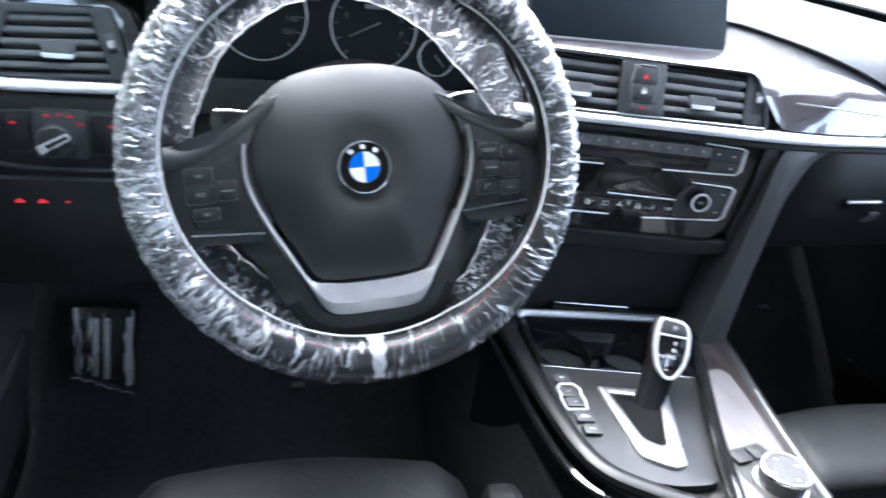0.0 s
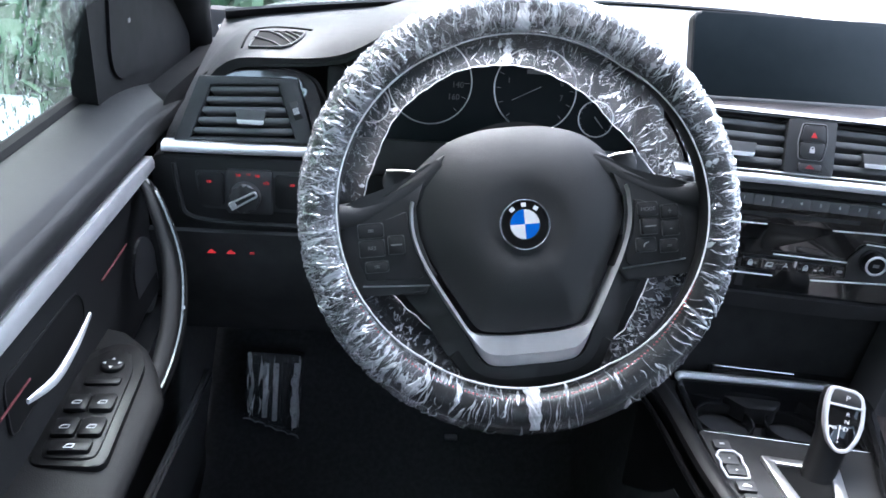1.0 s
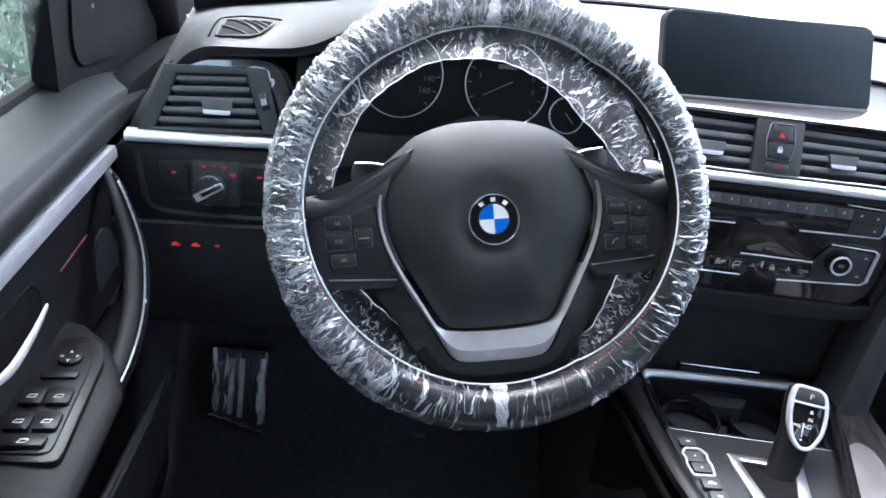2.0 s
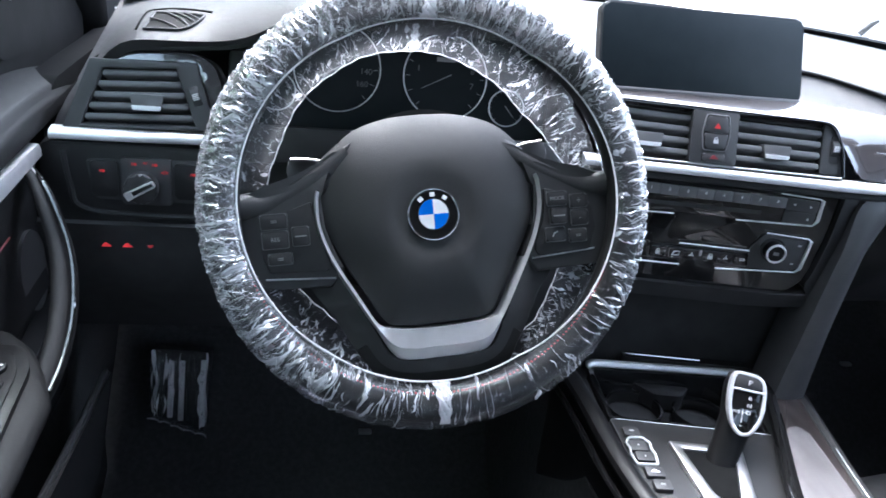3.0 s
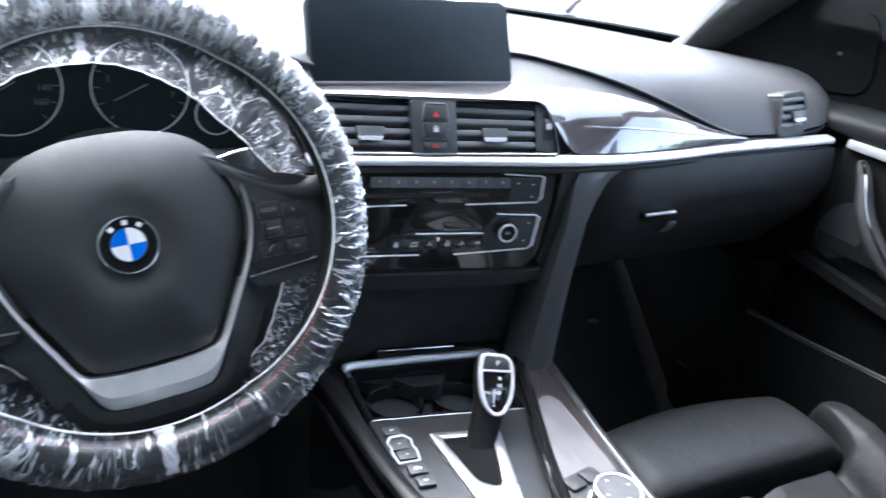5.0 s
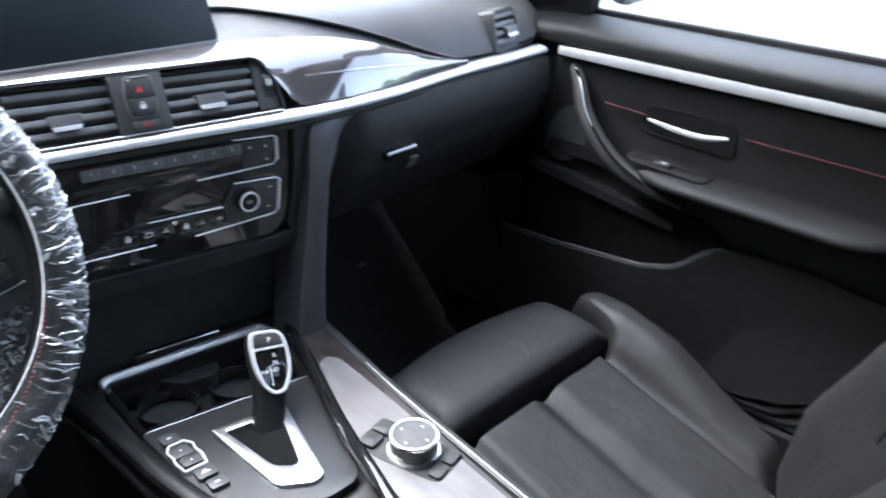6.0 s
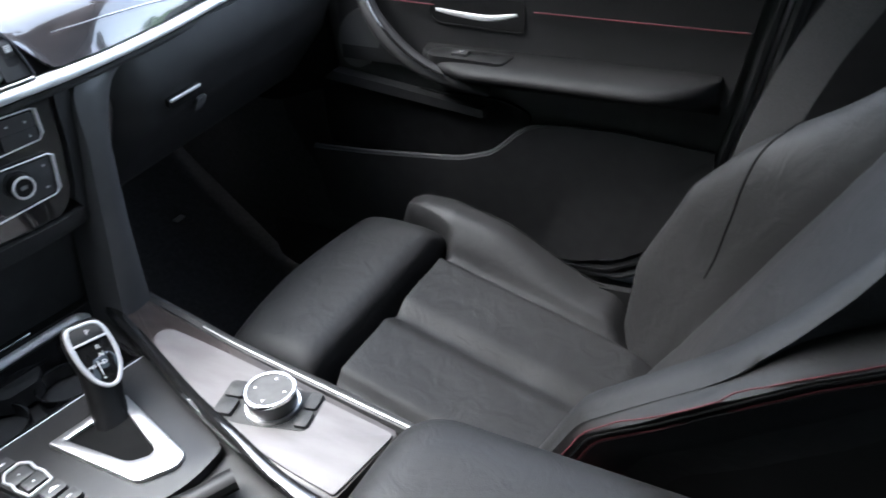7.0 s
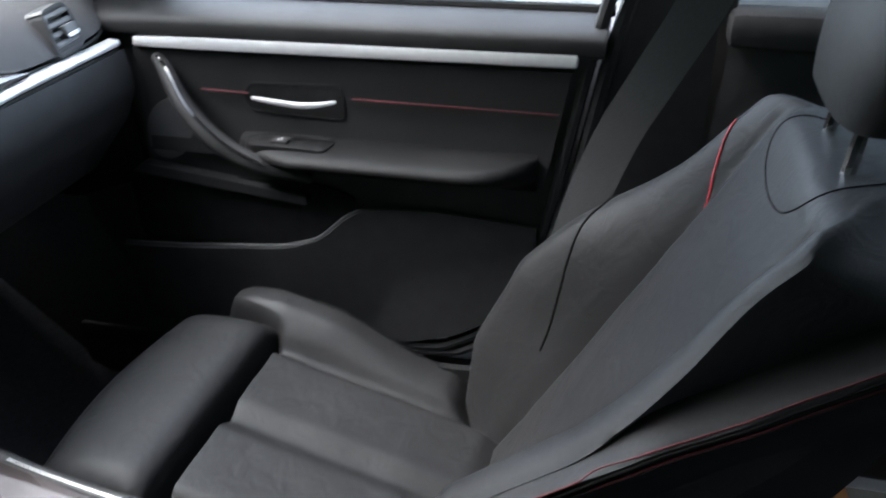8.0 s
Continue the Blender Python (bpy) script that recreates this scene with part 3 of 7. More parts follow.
        solo("sill", bm, BLACK_PLASTIC, "black plastic door sill", kind="structure")
    bm = BM()
    sheet(bm, lambda u, v: Vector(((u - 0.5) * (1.3 - 0.15 * v), -1.98 + 0.3 * v, 0.82 + 0.34 * v)), 8, 6)
    g = solo("window_6", bm, DARK_PANE, "tinted rear window", kind="structure")
    g.visible_shadow = False
    face_to(g, (0, -0.5, 0.7))


def rain_on(side, seed, count):
    """Drops on the outside of a side window."""
    rng = random.Random(seed)
    verts, faces = [], []
    base = [(math.cos(a * math.pi / 3), math.sin(a * math.pi / 3)) for a in range(6)]
    for _ in range(count):
        u, v = rng.random(), rng.random()
        p = Vector((side * (0.8075 - 0.135 * v), 0.47 - 1.0 * u - 0.32 * v * (1 - u), 0.73 + 0.44 * v))
        r = 0.0011 * math.exp(rng.gauss(0.25, 0.5))
        tall = rng.uniform(1.0, 1.7)
        k = len(verts)
        for cu, cv in base:
            verts.append(p + Vector((side * 0.0002, cu * r, cv * r * tall)))
        for cu, cv in base:
            verts.append(p + Vector((side * r * 0.5, cu * r * 0.6, cv * r * tall * 0.6 - 0.1 * r)))
        verts.append(p + Vector((side * r * 0.62, 0, -0.1 * r)))
        for a in range(6):
            b = (a + 1) % 6
            faces.append((k + a, k + b, k + 6 + b, k + 6 + a))
            faces.append((k + 6 + a, k + 6 + b, k + 12))
        faces.append((k + 5, k + 4, k + 3, k + 2, k + 1, k))
    me = bpy.data.meshes.new("rain_drops")
    me.from_pydata(verts, [], faces)
    for f in me.polygons:
        f.use_smooth = True
    me.materials.append(WATER)
    ob = tagged(new("rain_drops", me), "rain drops on the side window", "rain drops", kind="stuff")
    ob.visible_shadow = False


build_outside()
# left hedges rise tall out of view to hold back sky light
leaf_mass("hedge", "dense dark green hedge at the edge of the yard", (-3.2, 5.6), (3.2, 0.9, 6.8), 32000, 3, 0.17)
leaf_mass("hedge", "tall dark hedge close beside the yard", (-2.6, 0.6), (0.55, 4.6, 5.0), 36000, 8, 0.12)
leaf_mass("hedge", "green bushes along the far edge of the yard", (8.5, -5.0), (4.0, 1.6, 2.2), 12000, 5, 0.16)


def build_block():
    bm = BM()
    box(bm, (-1.82, 1.95, -0.08), (0.30, 0.55, 0.50), 0.03)
    solo("kerb_block", bm, WHITE_PAINT, "white painted concrete block on the wet yard", "block")


build_block()
build_shell()
rain_on(-1, 11, 5200)


# ---- dashboard ----
# Centre stack frame: u to the right, v up, w towards the driver; turned a little to the driver.
S = frame_at((0.06, 0.229, 0), (0.988, -0.153, 0), (0, 0, 1), (-0.153, -0.988, 0))
# Left dash frame: faces straight back.
L = frame_at((0, 0.247, 0), (1, 0, 0), (0, 0, 1), (0, -1, 0))

STRIP_LINE = [(-0.722, 0.243), (-0.64, 0.245), (-0.575, 0.249), (-0.45, 0.256), (-0.2, 0.262), (-0.04, 0.245), (0.06, 0.229), (0.178, 0.209), (0.262, 0.205), (0.36, 0.211), (0.47, 0.227), (0.60, 0.237), (0.705, 0.244)]
PAD_Y = curve_of([-0.80, -0.70, -0.64, -0.56, -0.51, -0.42, -0.25, -0.17, -0.10, 0.0, 0.15, 0.21, 0.27, 0.33, 0.40, 0.45, 0.50, 0.60, 0.70, 0.80],
                 [0.32, 0.272, 0.266, 0.264, 0.230, 0.198, 0.20, 0.26, 0.345, 0.37, 0.40, 0.40, 0.315, 0.283, 0.262, 0.247, 0.240, 0.246, 0.262, 0.32])
PAD_Z = curve_of([-0.80, -0.72, -0.695, -0.66, -0.56, -0.52, -0.46, -0.40, -0.25, -0.18, -0.10, 0.0, 0.15, 0.21, 0.27, 0.33, 0.40, 0.45, 0.50, 0.60, 0.70, 0.80],
                 [0.60, 0.66, 0.72, 0.774, 0.778, 0.79, 0.835, 0.845, 0.845, 0.80, 0.765, 0.768, 0.773, 0.775, 0.768, 0.752, 0.727, 0.707, 0.692, 0.690, 0.695, 0.70])
PAD_TOP = curve_of([-0.80, -0.72, -0.68, -0.60, -0.52, -0.42, -0.25, -0.15, 0.0, 0.2, 0.4, 0.6, 0.8], [0.62, 0.70, 0.775, 0.795, 0.82, 0.855, 0.855, 0.79, 0.785, 0.785, 0.778, 0.765, 0.755])


def pad_at(x, y):
    """Height of the dashboard's upper pad."""
    s = max(0.0, y - PAD_Y(x))
    zb = 0.790 - 0.032 * (x / 0.6) ** 2
    top = PAD_TOP(x) + (zb - PAD_TOP(x)) * min(1, max(0, (s - 0.1) / 0.3))
    return PAD_Z(x) + (top - PAD_Z(x)) * (1 - math.exp(-s / 0.035))


def vent(name, m, quad, slats, tabs, label):
    """An air vent in the frame m: housing and slats between four corners (left foot first), tabs and their silver edges."""
    (x0, y0), (x1, y1), (x2, y2), (x3, y3) = quad
    c = (sum(p[0] for p in quad) / 4, sum(p[1] for p in quad) / 4)
    v = thing(name, label, "air vent", m @ Vector((c[0], min(y0, y1), -0.03)), group="air vents")
    bm = BM()
    prism(bm, quad, -0.045, -0.04, m)
    ribbon(bm, quad, [(c[0] + (a - c[0]) * 1.03, c[1] + (b - c[1]) * 1.05) for a, b in quad], -0.045, -0.002, m, True)
    part("housing", bm, DARK_VOID, v)
    for k in range(slats):
        f = (k + 0.42) / slats
        a, b = (x0 + (x3 - x0) * f, y0 + (y3 - y0) * f), (x1 + (x2 - x1) * f, y1 + (y2 - y1) * f)
        step = ((y3 - y0) + (y2 - y1)) / 2 / slats
        mid, wide = ((a[0] + b[0]) / 2, (a[1] + b[1]) / 2), math.hypot(b[0] - a[0], b[1] - a[1])
        bm = BM()
        t = shift(m, mid[0], mid[1], -0.012, math.degrees(math.atan2(b[1] - a[1], b[0] - a[0]))) @ Matrix.Rotation(radians(-16), 4, "X")
        box(bm, (0, 0, 0), (wide - 0.001, 0.60 * step, 0.022), 0.0024, t, 3)
        part("slat", bm, VENT_SLAT, v)
    for tu, tv in tabs:
        bm = BM()
        t = m @ Matrix.Translation((tu, tv, 0.001))
        prism(bm, rounded([(-0.017, 0.008), (0.017, 0.008), (0.0135, -0.008), (-0.0135, -0.008)], 0.002), -0.014, 0.004, t, 0.0015)
        tab = part("tab", bm, VENT_SLAT, v)
        bm = BM()
        prism(bm, rounded([(-0.0150, -0.0035), (0.0150, -0.0035), (0.0138, -0.0082), (-0.0138, -0.0082)], 0.001), 0.0038, 0.0058, t, 0.0008)
        part("tab_edge", bm, LEVER_SILVER, tab, "silver edge")
    return v


def thumb_wheel(parent, m, h=0.026):
    bm = BM()
    t = m @ Matrix.Rotation(radians(90), 4, "Y")
    disc(bm, h / 2, -0.0045, 0.0045, t, 28, 0.001)
    w = part("thumb_wheel", bm, SWITCH, parent)
    for k in range(4):
        bm = BM()
        a = -0.25 + 0.14 * k
        box(bm, (0, h / 2 * math.sin(a), h / 2 * math.cos(a)), (0.0065, 0.0012, 0.0014), 0.0, m)
        part("notch", bm, WHITE_PRINT, w)


def icon(bm, kind, m, s=1.0):
    """Small printed symbols made of bars and rings."""
    if kind == "lamp":
        prism(bm, rounded([(-0.001 * s, -0.002 * s), (0.0025 * s, -0.002 * s), (0.0035 * s, 0), (0.0025 * s, 0.002 * s), (-0.001 * s, 0.002 * s)], 0.0008 * s), 0, 0.0003, m)
        for k in (-1, 0, 1):
            box(bm, (-0.003 * s, 0.0015 * s * k, 0.00015), (0.0025 * s, 0.0006 * s, 0.0003), 0, m)
    elif kind == "ring":
        ring(bm, 0.0018 * s, 0.0026 * s, 0, 0.0003, m, 14)
        for k in (-1, 1):
            box(bm, (0.0038 * s * k, 0, 0.00015), (0.0012 * s, 0.003 * s, 0.0003), 0, m)
    elif kind == "triangle":
        prism(bm, [(-0.005 * s, -0.004 * s), (0.005 * s, -0.004 * s), (0, 0.0045 * s)], 0, 0.0003, m)
    elif kind == "car":
        prism(bm, [(-0.006 * s, -0.002 * s), (0.006 * s, -0.002 * s), (0.005 * s, 0.0003 * s), (0.003 * s, 0.0008 * s), (0.001 * s, 0.003 * s), (-0.002 * s, 0.003 * s), (-0.004 * s, 0.0006 * s)], 0, 0.0003, m)
    elif kind == "window":
        frame_ring(bm, [(-0.004 * s, -0.0025 * s), (0.0035 * s, -0.0025 * s), (0.0045 * s, 0.0025 * s), (-0.002 * s, 0.0025 * s)], 0.0009 * s, 0, 0.0003, m)
    elif kind == "lock":
        box(bm, (0, -0.001 * s, 0.00015), (0.005 * s, 0.004 * s, 0.0003), 0, m)
        ring(bm, 0.0012 * s, 0.002 * s, 0, 0.0003, shift(m, 0, 0.0015 * s), 14)
    elif kind == "arrow":
        prism(bm, [(-0.0015 * s, -0.0015 * s), (0.0015 * s, -0.0015 * s), (0, 0.0015 * s)], 0, 0.0003, m)
    elif kind == "phone":
        tube(bm, [m @ Vector(p) for p in ((-0.003 * s, -0.002 * s, 0.0002), (-0.0015 * s, 0.001 * s, 0.0002), (0.002 * s, 0.0025 * s, 0.0002))], 0.0006 * s, 6)
    elif kind == "fan":
        for k in range(3):
            box(bm, (0, 0.0016 * s, 0.00015), (0.001 * s, 0.0026 * s, 0.0003), 0, m @ Matrix.Rotation(k * 2.094, 4, "Z"))
    else:
        for k in (-1, 1):
            box(bm, (0, 0.0009 * s * k, 0.00015), (0.006 * s, 0.0008 * s, 0.0003), 0, m)


def build_dashboard():
    dash = thing("dashboard", "black dashboard with soft upper pad, silver strip and gloss trim", "dashboard", (0, 0.45, 0.4))
    # upper pad
    bm = BM()
    def pad(u, v):
        x = -0.735 + 1.51 * u
        y0 = PAD_Y(x)
        y = y0 + (0.82 - 0.14 * (x / 0.75) ** 2 - y0) * v ** 1.5
        return Vector((x, y, pad_at(x, y)))
    sheet(bm, pad, 130, 26, 0.012)
    upper = part("upper_pad", bm, SOFT_PAD, dash, "dark grey soft-touch upper pad", 50)
    # lip under the pad's front edge
    bm = BM()
    sheet(bm, lambda u, v: Vector((-0.735 + 1.51 * u, PAD_Y(-0.735 + 1.51 * u) + 0.004 + 0.02 * v, PAD_Z(-0.735 + 1.51 * u) - 0.006 - (0.024 if u > 0.14 else 0.002) * v)), 130, 4, 0.004)
    part("pad_lip", bm, BLACK_PLASTIC, upper)
    # seam line along the crease of the pad
    bm = BM()
    tube(bm, [(x, PAD_Y(x) - 0.001, PAD_Z(x) - 0.001) for x in np.linspace(-0.17, 0.50, 60)], 0.0022, 8)
    part("pad_edge", bm, SOFT_PAD, upper)
    # valley between the crease and the gloss trim
    GY = curve_of([-0.2, 0.0, 0.14, 0.21, 0.28, 0.34, 0.40, 0.45, 0.51], [0.305, 0.305, 0.302, 0.285, 0.263, 0.252, 0.244, 0.238, 0.233])
    GZ = curve_of([-0.2, 0.0, 0.14, 0.21, 0.28, 0.34, 0.40, 0.45, 0.51], [0.750, 0.751, 0.752, 0.752, 0.748, 0.735, 0.717, 0.702, 0.690])
    bm = BM()
    def valley(u, v):
        x = -0.19 + 0.68 * u
        y1, z1 = PAD_Y(x) + 0.004, PAD_Z(x) - 0.003
        return Vector((x, GY(x) + (y1 - GY(x)) * v, GZ(x) - 0.004 + (z1 - GZ(x) + 0.004) * v - 0.012 * math.sin(math.pi * v) * min(1, (y1 - GY(x)) / 0.08)))
    sheet(bm, valley, 60, 10, 0.006)
    part("middle_pad", bm, SOFT_PAD, dash, "grey soft-touch pad beside the display")
    # gloss trim
    BY = curve_of([-0.2, -0.05, 0.06, 0.145, 0.174, 0.190, 0.262, 0.36, 0.47, 0.51], [0.289, 0.280, 0.262, 0.247, 0.235, 0.214, 0.208, 0.214, 0.229, 0.232])
    BZ = curve_of([-0.2, 0.10, 0.155, 0.176, 0.190, 0.51], [0.743, 0.743, 0.740, 0.720, 0.685, 0.685])
    bm = BM()
    def gloss(u, v):
        x = -0.19 + 0.70 * u
        y0, z0, y1, z1 = BY(x), BZ(x), GY(x), GZ(x)
        b = 0.010 * math.sin(math.pi * v) * min(1, (z1 - z0) / 0.05)
        return Vector((x, y0 + (y1 - y0) * v - b * 0.6, z0 + (z1 - z0) * v + b))
    sheet(bm, gloss, 90, 14, 0.005)
    part("gloss_trim", bm, DASH_GLOSS, dash, "high-gloss dark wood dashboard trim", 60)
    # fine satin line on the gloss trim, above the strip, in place of the crease's highlight
    bm = BM()
    tube(bm, [(x, BY(x) + 0.35 * (GY(x) - BY(x)) - 0.009, BZ(x) + 0.35 * (GZ(x) - BZ(x)) + 0.008) for x in np.linspace(0.215, 0.44, 20)], 0.0006, 6)
    part("trim_line", bm, SATIN, dash)
    # silver strip
    bm = BM()
    line = smooth_path([(x, y, 0.677) for x, y in STRIP_LINE], 6)
    prof = [(-0.010, -0.0060), (0.002, -0.0060), (0.006, -0.004), (0.007, 0.0005), (0.004, 0.0045), (-0.010, 0.0060)]
    rings = []
    for i, p in enumerate(line):
        d = (line[min(i + 1, len(line) - 1)] - line[max(i - 1, 0)]).normalized()
        out = Vector((d.y, -d.x, 0))
        rings.append((p.x, [p + out * a + Vector((0, 0, b)) for a, b in prof]))
    # the strip stops at the instrument pod
    for lo, hi in ((-1, -0.53), (-0.14, 1)):
        loft(bm, [r for x, r in rings if lo <= x <= hi])
    part("silver_strip", bm, STRIP, dash, "brushed silver strip along the dashboard", 50)
    bm = BM()
    tube(bm, [p + Vector((0, 0.003, -0.012)) for p in line], 0.004, 6)
    part("strip_shadow_gap", bm, DARK_VOID, dash)

    # left end: knee panel, vent, light switches
    bm = BM()
    prism(bm, rounded([(-0.735, 0.668), (-0.735, 0.59), (-0.705, 0.572), (-0.21, 0.572), (-0.19, 0.668)], 0.012), -0.05, 0.004, L, 0.004)
    part("switch_fascia", bm, BLACK_PLASTIC, dash)
    bm = BM()
    tube(bm, smooth_path([L @ Vector(p) for p in ((-0.711, 0.658, 0.003), (-0.706, 0.62, 0.003), (-0.694, 0.594, 0.004), (-0.62, 0.588, 0.004), (-0.42, 0.588, 0.004))], 6), 0.0035, 8)
    part("fascia_rim", bm, SOFT_PAD, dash)
    bm = BM()
    def knee(u, v):
        x = -0.75 + 0.63 * u
        return Vector((x, 0.245 + 0.03 * v + 0.16 * max(0, v - 0.35) ** 1.5, 0.58 - 0.19 * v))
    sheet(bm, knee, 12, 12, 0.01)
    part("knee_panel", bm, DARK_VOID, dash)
    VL = leaning(L, 0.690, -0.004, 12)
    bm = BM()
    prism(bm, rounded([(-0.716, -0.010), (-0.540, -0.006), (-0.541, 0.030), (-0.560, 0.066), (-0.588, 0.077), (-0.650, 0.077), (-0.684, 0.068)], 0.010), -0.06, -0.022, VL, 0.003)
    part("vent_surround", bm, BLACK_PLASTIC, dash)
    bm = BM()
    ribbon(bm, [(-0.693, -0.004), (-0.578, 0.000), (-0.597, 0.059), (-0.670, 0.055)], [(-0.711, -0.008), (-0.556, -0.004), (-0.577, 0.066), (-0.683, 0.064)], -0.03, 0.001, VL, True, 0.002)
    part("vent_frame", bm, GREY_PANEL, dash, "charcoal frame of the side vent")
    bm = BM()
    arc_out = [tuple(p) for p in smooth_path([(-0.664, 0.0735), (-0.6437, 0.0746), (-0.6176, 0.0748), (-0.5805, 0.0738), (-0.5640, 0.0665), (-0.5555, 0.0545), (-0.5490, 0.034), (-0.5435, 0.012), (-0.5405, -0.004)], 6)]
    arc_in = [tuple(p) for p in smooth_path([(-0.660, 0.0640), (-0.6437, 0.0645), (-0.6175, 0.0651), (-0.5865, 0.0643), (-0.5743, 0.0542), (-0.5690, 0.0440), (-0.5646, 0.0332), (-0.5575, 0.011), (-0.5535, -0.004)], 6)]
    tip = math.cos(radians(16))
    ribbon(bm, [(u, (v - 0.03) / tip) for u, v in arc_in], [(u, (v - 0.03) / tip) for u, v in arc_out], -0.012, 0.002, leaning(VL, 0.03, 0.0, 16), False, 0.001)
    part("vent_arch", bm, DASH_GLOSS, dash, "gloss trim arch round the side vent")
    lv = vent("side_vent", VL, [(-0.692, -0.003), (-0.578, 0.001), (-0.598, 0.058), (-0.669, 0.054)], 5, ((-0.6265, 0.0225),), "black side air vent with silver tab")
    thumb_wheel(lv, shift(VL, -0.577, 0.032, -0.007, 18))
    sw = thing("light_switch", "black headlamp switch panel with lit red symbols", "light switch", (-0.63, 0.245, 0.62))
    bm = BM()
    prism(bm, rounded([(-0.689, 0.651), (-0.682, 0.606), (-0.555, 0.604), (-0.555, 0.655)], 0.006), 0.003, 0.0055, L, 0.0015)
    part("panel", bm, SWITCH, sw)
    for c, w in ((-0.6705, 0.028), (-0.584, 0.030)):
        bm = BM()
        prism(bm, rect(w, 0.040, 0.004, (c, 0.630)), 0.005, 0.008, L, 0.002)
        part("button", bm, BLACK_PLASTIC, sw)
    bm = BM()
    prism(bm, rect(0.051, 0.053, 0.003, (-0.6275, 0.629)), 0.005, 0.0095, L, 0.002)
    part("dial_plate", bm, GREY_PANEL, sw)
    K = shift(L, -0.632, 0.6245, 0.009)
    bm = BM()
    disc(bm, 0.0175, 0, 0.012, K, 36, 0.003)
    dial = part("dial", bm, SWITCH, sw)
    bm = BM()
    K2 = K @ Matrix.Rotation(radians(30), 4, "Z")
    frame_ring(bm, rounded([(-0.017, -0.0045), (0.016, -0.0035), (0.017, 0), (0.016, 0.0035), (-0.017, 0.0045)], 0.001), 0.0014, 0.012, 0.0165, K2)
    box(bm, (-0.013, 0, 0.0135), (0.006, 0.006, 0.004), 0.001, K2)
    part("dial_grip", bm, LEVER_SILVER, dial, "chrome edged grip")
    for x, z, k in ((-0.6715, 0.640, "lamp"), (-0.639, 0.649, "lamp"), (-0.628, 0.6505, "bars"), (-0.618, 0.649, "lamp"), (-0.6085, 0.641, "ring"), (-0.579, 0.640, "lamp")):
        bm = BM()
        icon(bm, k, shift(L, x, z, 0.0098), 0.72)
        part("lit_symbol", bm, RED_LAMP, sw)
    for x, k in ((-0.671, "car"), (-0.649, "car"), (-0.625, "bars")):
        bm = BM()
        t = frame_at((x, 0.2290, 0.557), (1, 0, 0), (0, 0.15, 0.99), (0, -1, 0.15))
        icon(bm, k, t, 0.9)
        part("footwell_symbol", bm, RED_LAMP, dash)
    # defroster grille on the pad; a black sheet stands for its shaded recess
    bm = BM()
    def on_pad(x, y, d=0.001):
        return Vector((x, y, pad_at(x, y) + d))
    edge = [(-0.633, 0.287), (-0.592, 0.2795), (-0.5785, 0.290), (-0.5715, 0.305), (-0.631, 0.350)]
    hull = [on_pad(x, y, 0.0012) for x, y in rounded(edge, [0.004, 0.012, 0.006, 0.006, 0.006], 5)]
    mid = sum(hull, Vector()) / len(hull)
    loft(bm, [[on_pad(*(mid + (p - mid) * f).xy, 0.0012) for p in hull] for f in (0.02, 0.25, 0.5, 0.75, 1.0)], True, False)
    grille = part("defroster_vent", bm, CORNER_BLACK, dash)
    bm = BM()
    tube(bm, [p + Vector((0, 0, 0.0004)) for p in hull], 0.0014, 8, True)
    part("grille_frame", bm, SOFT_PAD, grille)
    low = smooth_path([(x, y) for x, y in edge[:4]], 8)
    for k in range(5):
        bm = BM()
        a = Vector(edge[4]).lerp(Vector(edge[3]), 0.02 + 0.19 * k) if k else Vector(edge[0]).lerp(Vector(edge[4]), 0.55)
        b = low[min(len(low) - 2, int((0.30 + 0.15 * k) * len(low)))]
        tube(bm, [on_pad(a.x + (b.x - a.x) * j / 8, a.y + (b.y - a.y) * j / 8, 0.0022) for j in range(9)], 0.0011, 6)
        part("grille_bar", bm, SOFT_PAD, grille)
    bm = BM()
    tube(bm, [on_pad(x, y, 0.0004) for x, y in smooth_path([(-0.641, 0.291), (-0.6425, 0.345), (-0.6405, 0.385), (-0.628, 0.378), (-0.5655, 0.312)], 6)], 0.0013, 6)
    part("groove", bm, BOOT, grille)

    # instrument cluster under its cowl
    C = frame_at((-0.33, 0.292, 0.745), (1, 0, 0), (0, 0.30, 0.954), (0, -0.954, 0.30))
    cl = thing("instrument_cluster", "dark instrument cluster with silver-ringed dials under a cowl", "instrument cluster", (-0.33, 0.29, 0.69))
    bm = BM()
    prism(bm, rounded([(-0.19, -0.062), (0.145, -0.062), (0.145, 0.02), (0.10, 0.075), (-0.13, 0.075), (-0.19, 0.03)], 0.03), -0.02, -0.006, C)
    part("face", bm, SCREEN, cl)
    bm = BM()
    prism(bm, [(-0.21, -0.10), (0.165, -0.10), (0.15, -0.058), (-0.195, -0.058)], -0.02, 0.035, C, 0.006)
    part("cluster_sill", bm, BLACK_PLASTIC, cl)
    for s in (-1, 1):
        bm = BM()
        box(bm, (s * 0.183 - 0.022, -0.035, 0.0), (0.02, 0.11, 0.05), 0.006, C)
        part("cluster_cheek", bm, BLACK_PLASTIC, cl)
    for du, dv, r, nm in ((-0.099, 0.010, 0.049, "speed"), (0.024, 0.008, 0.049, "rev"), (0.098, -0.022, 0.0215, "fuel"), (-0.165, -0.02, 0.0215, "temp")):
        D = shift(C, du, dv, -0.005)
        bm = BM()
        ring(bm, r - 0.0014, r, 0, 0.002, D, 64, 0.0005)
        dl = part("dial_ring", bm, SATIN, cl, "thin silver dial ring")
        bm = BM()
        a = {"speed": 210, "rev": 207, "fuel": -50, "temp": 200}[nm]
        t = D @ Matrix.Rotation(radians(a), 4, "Z")
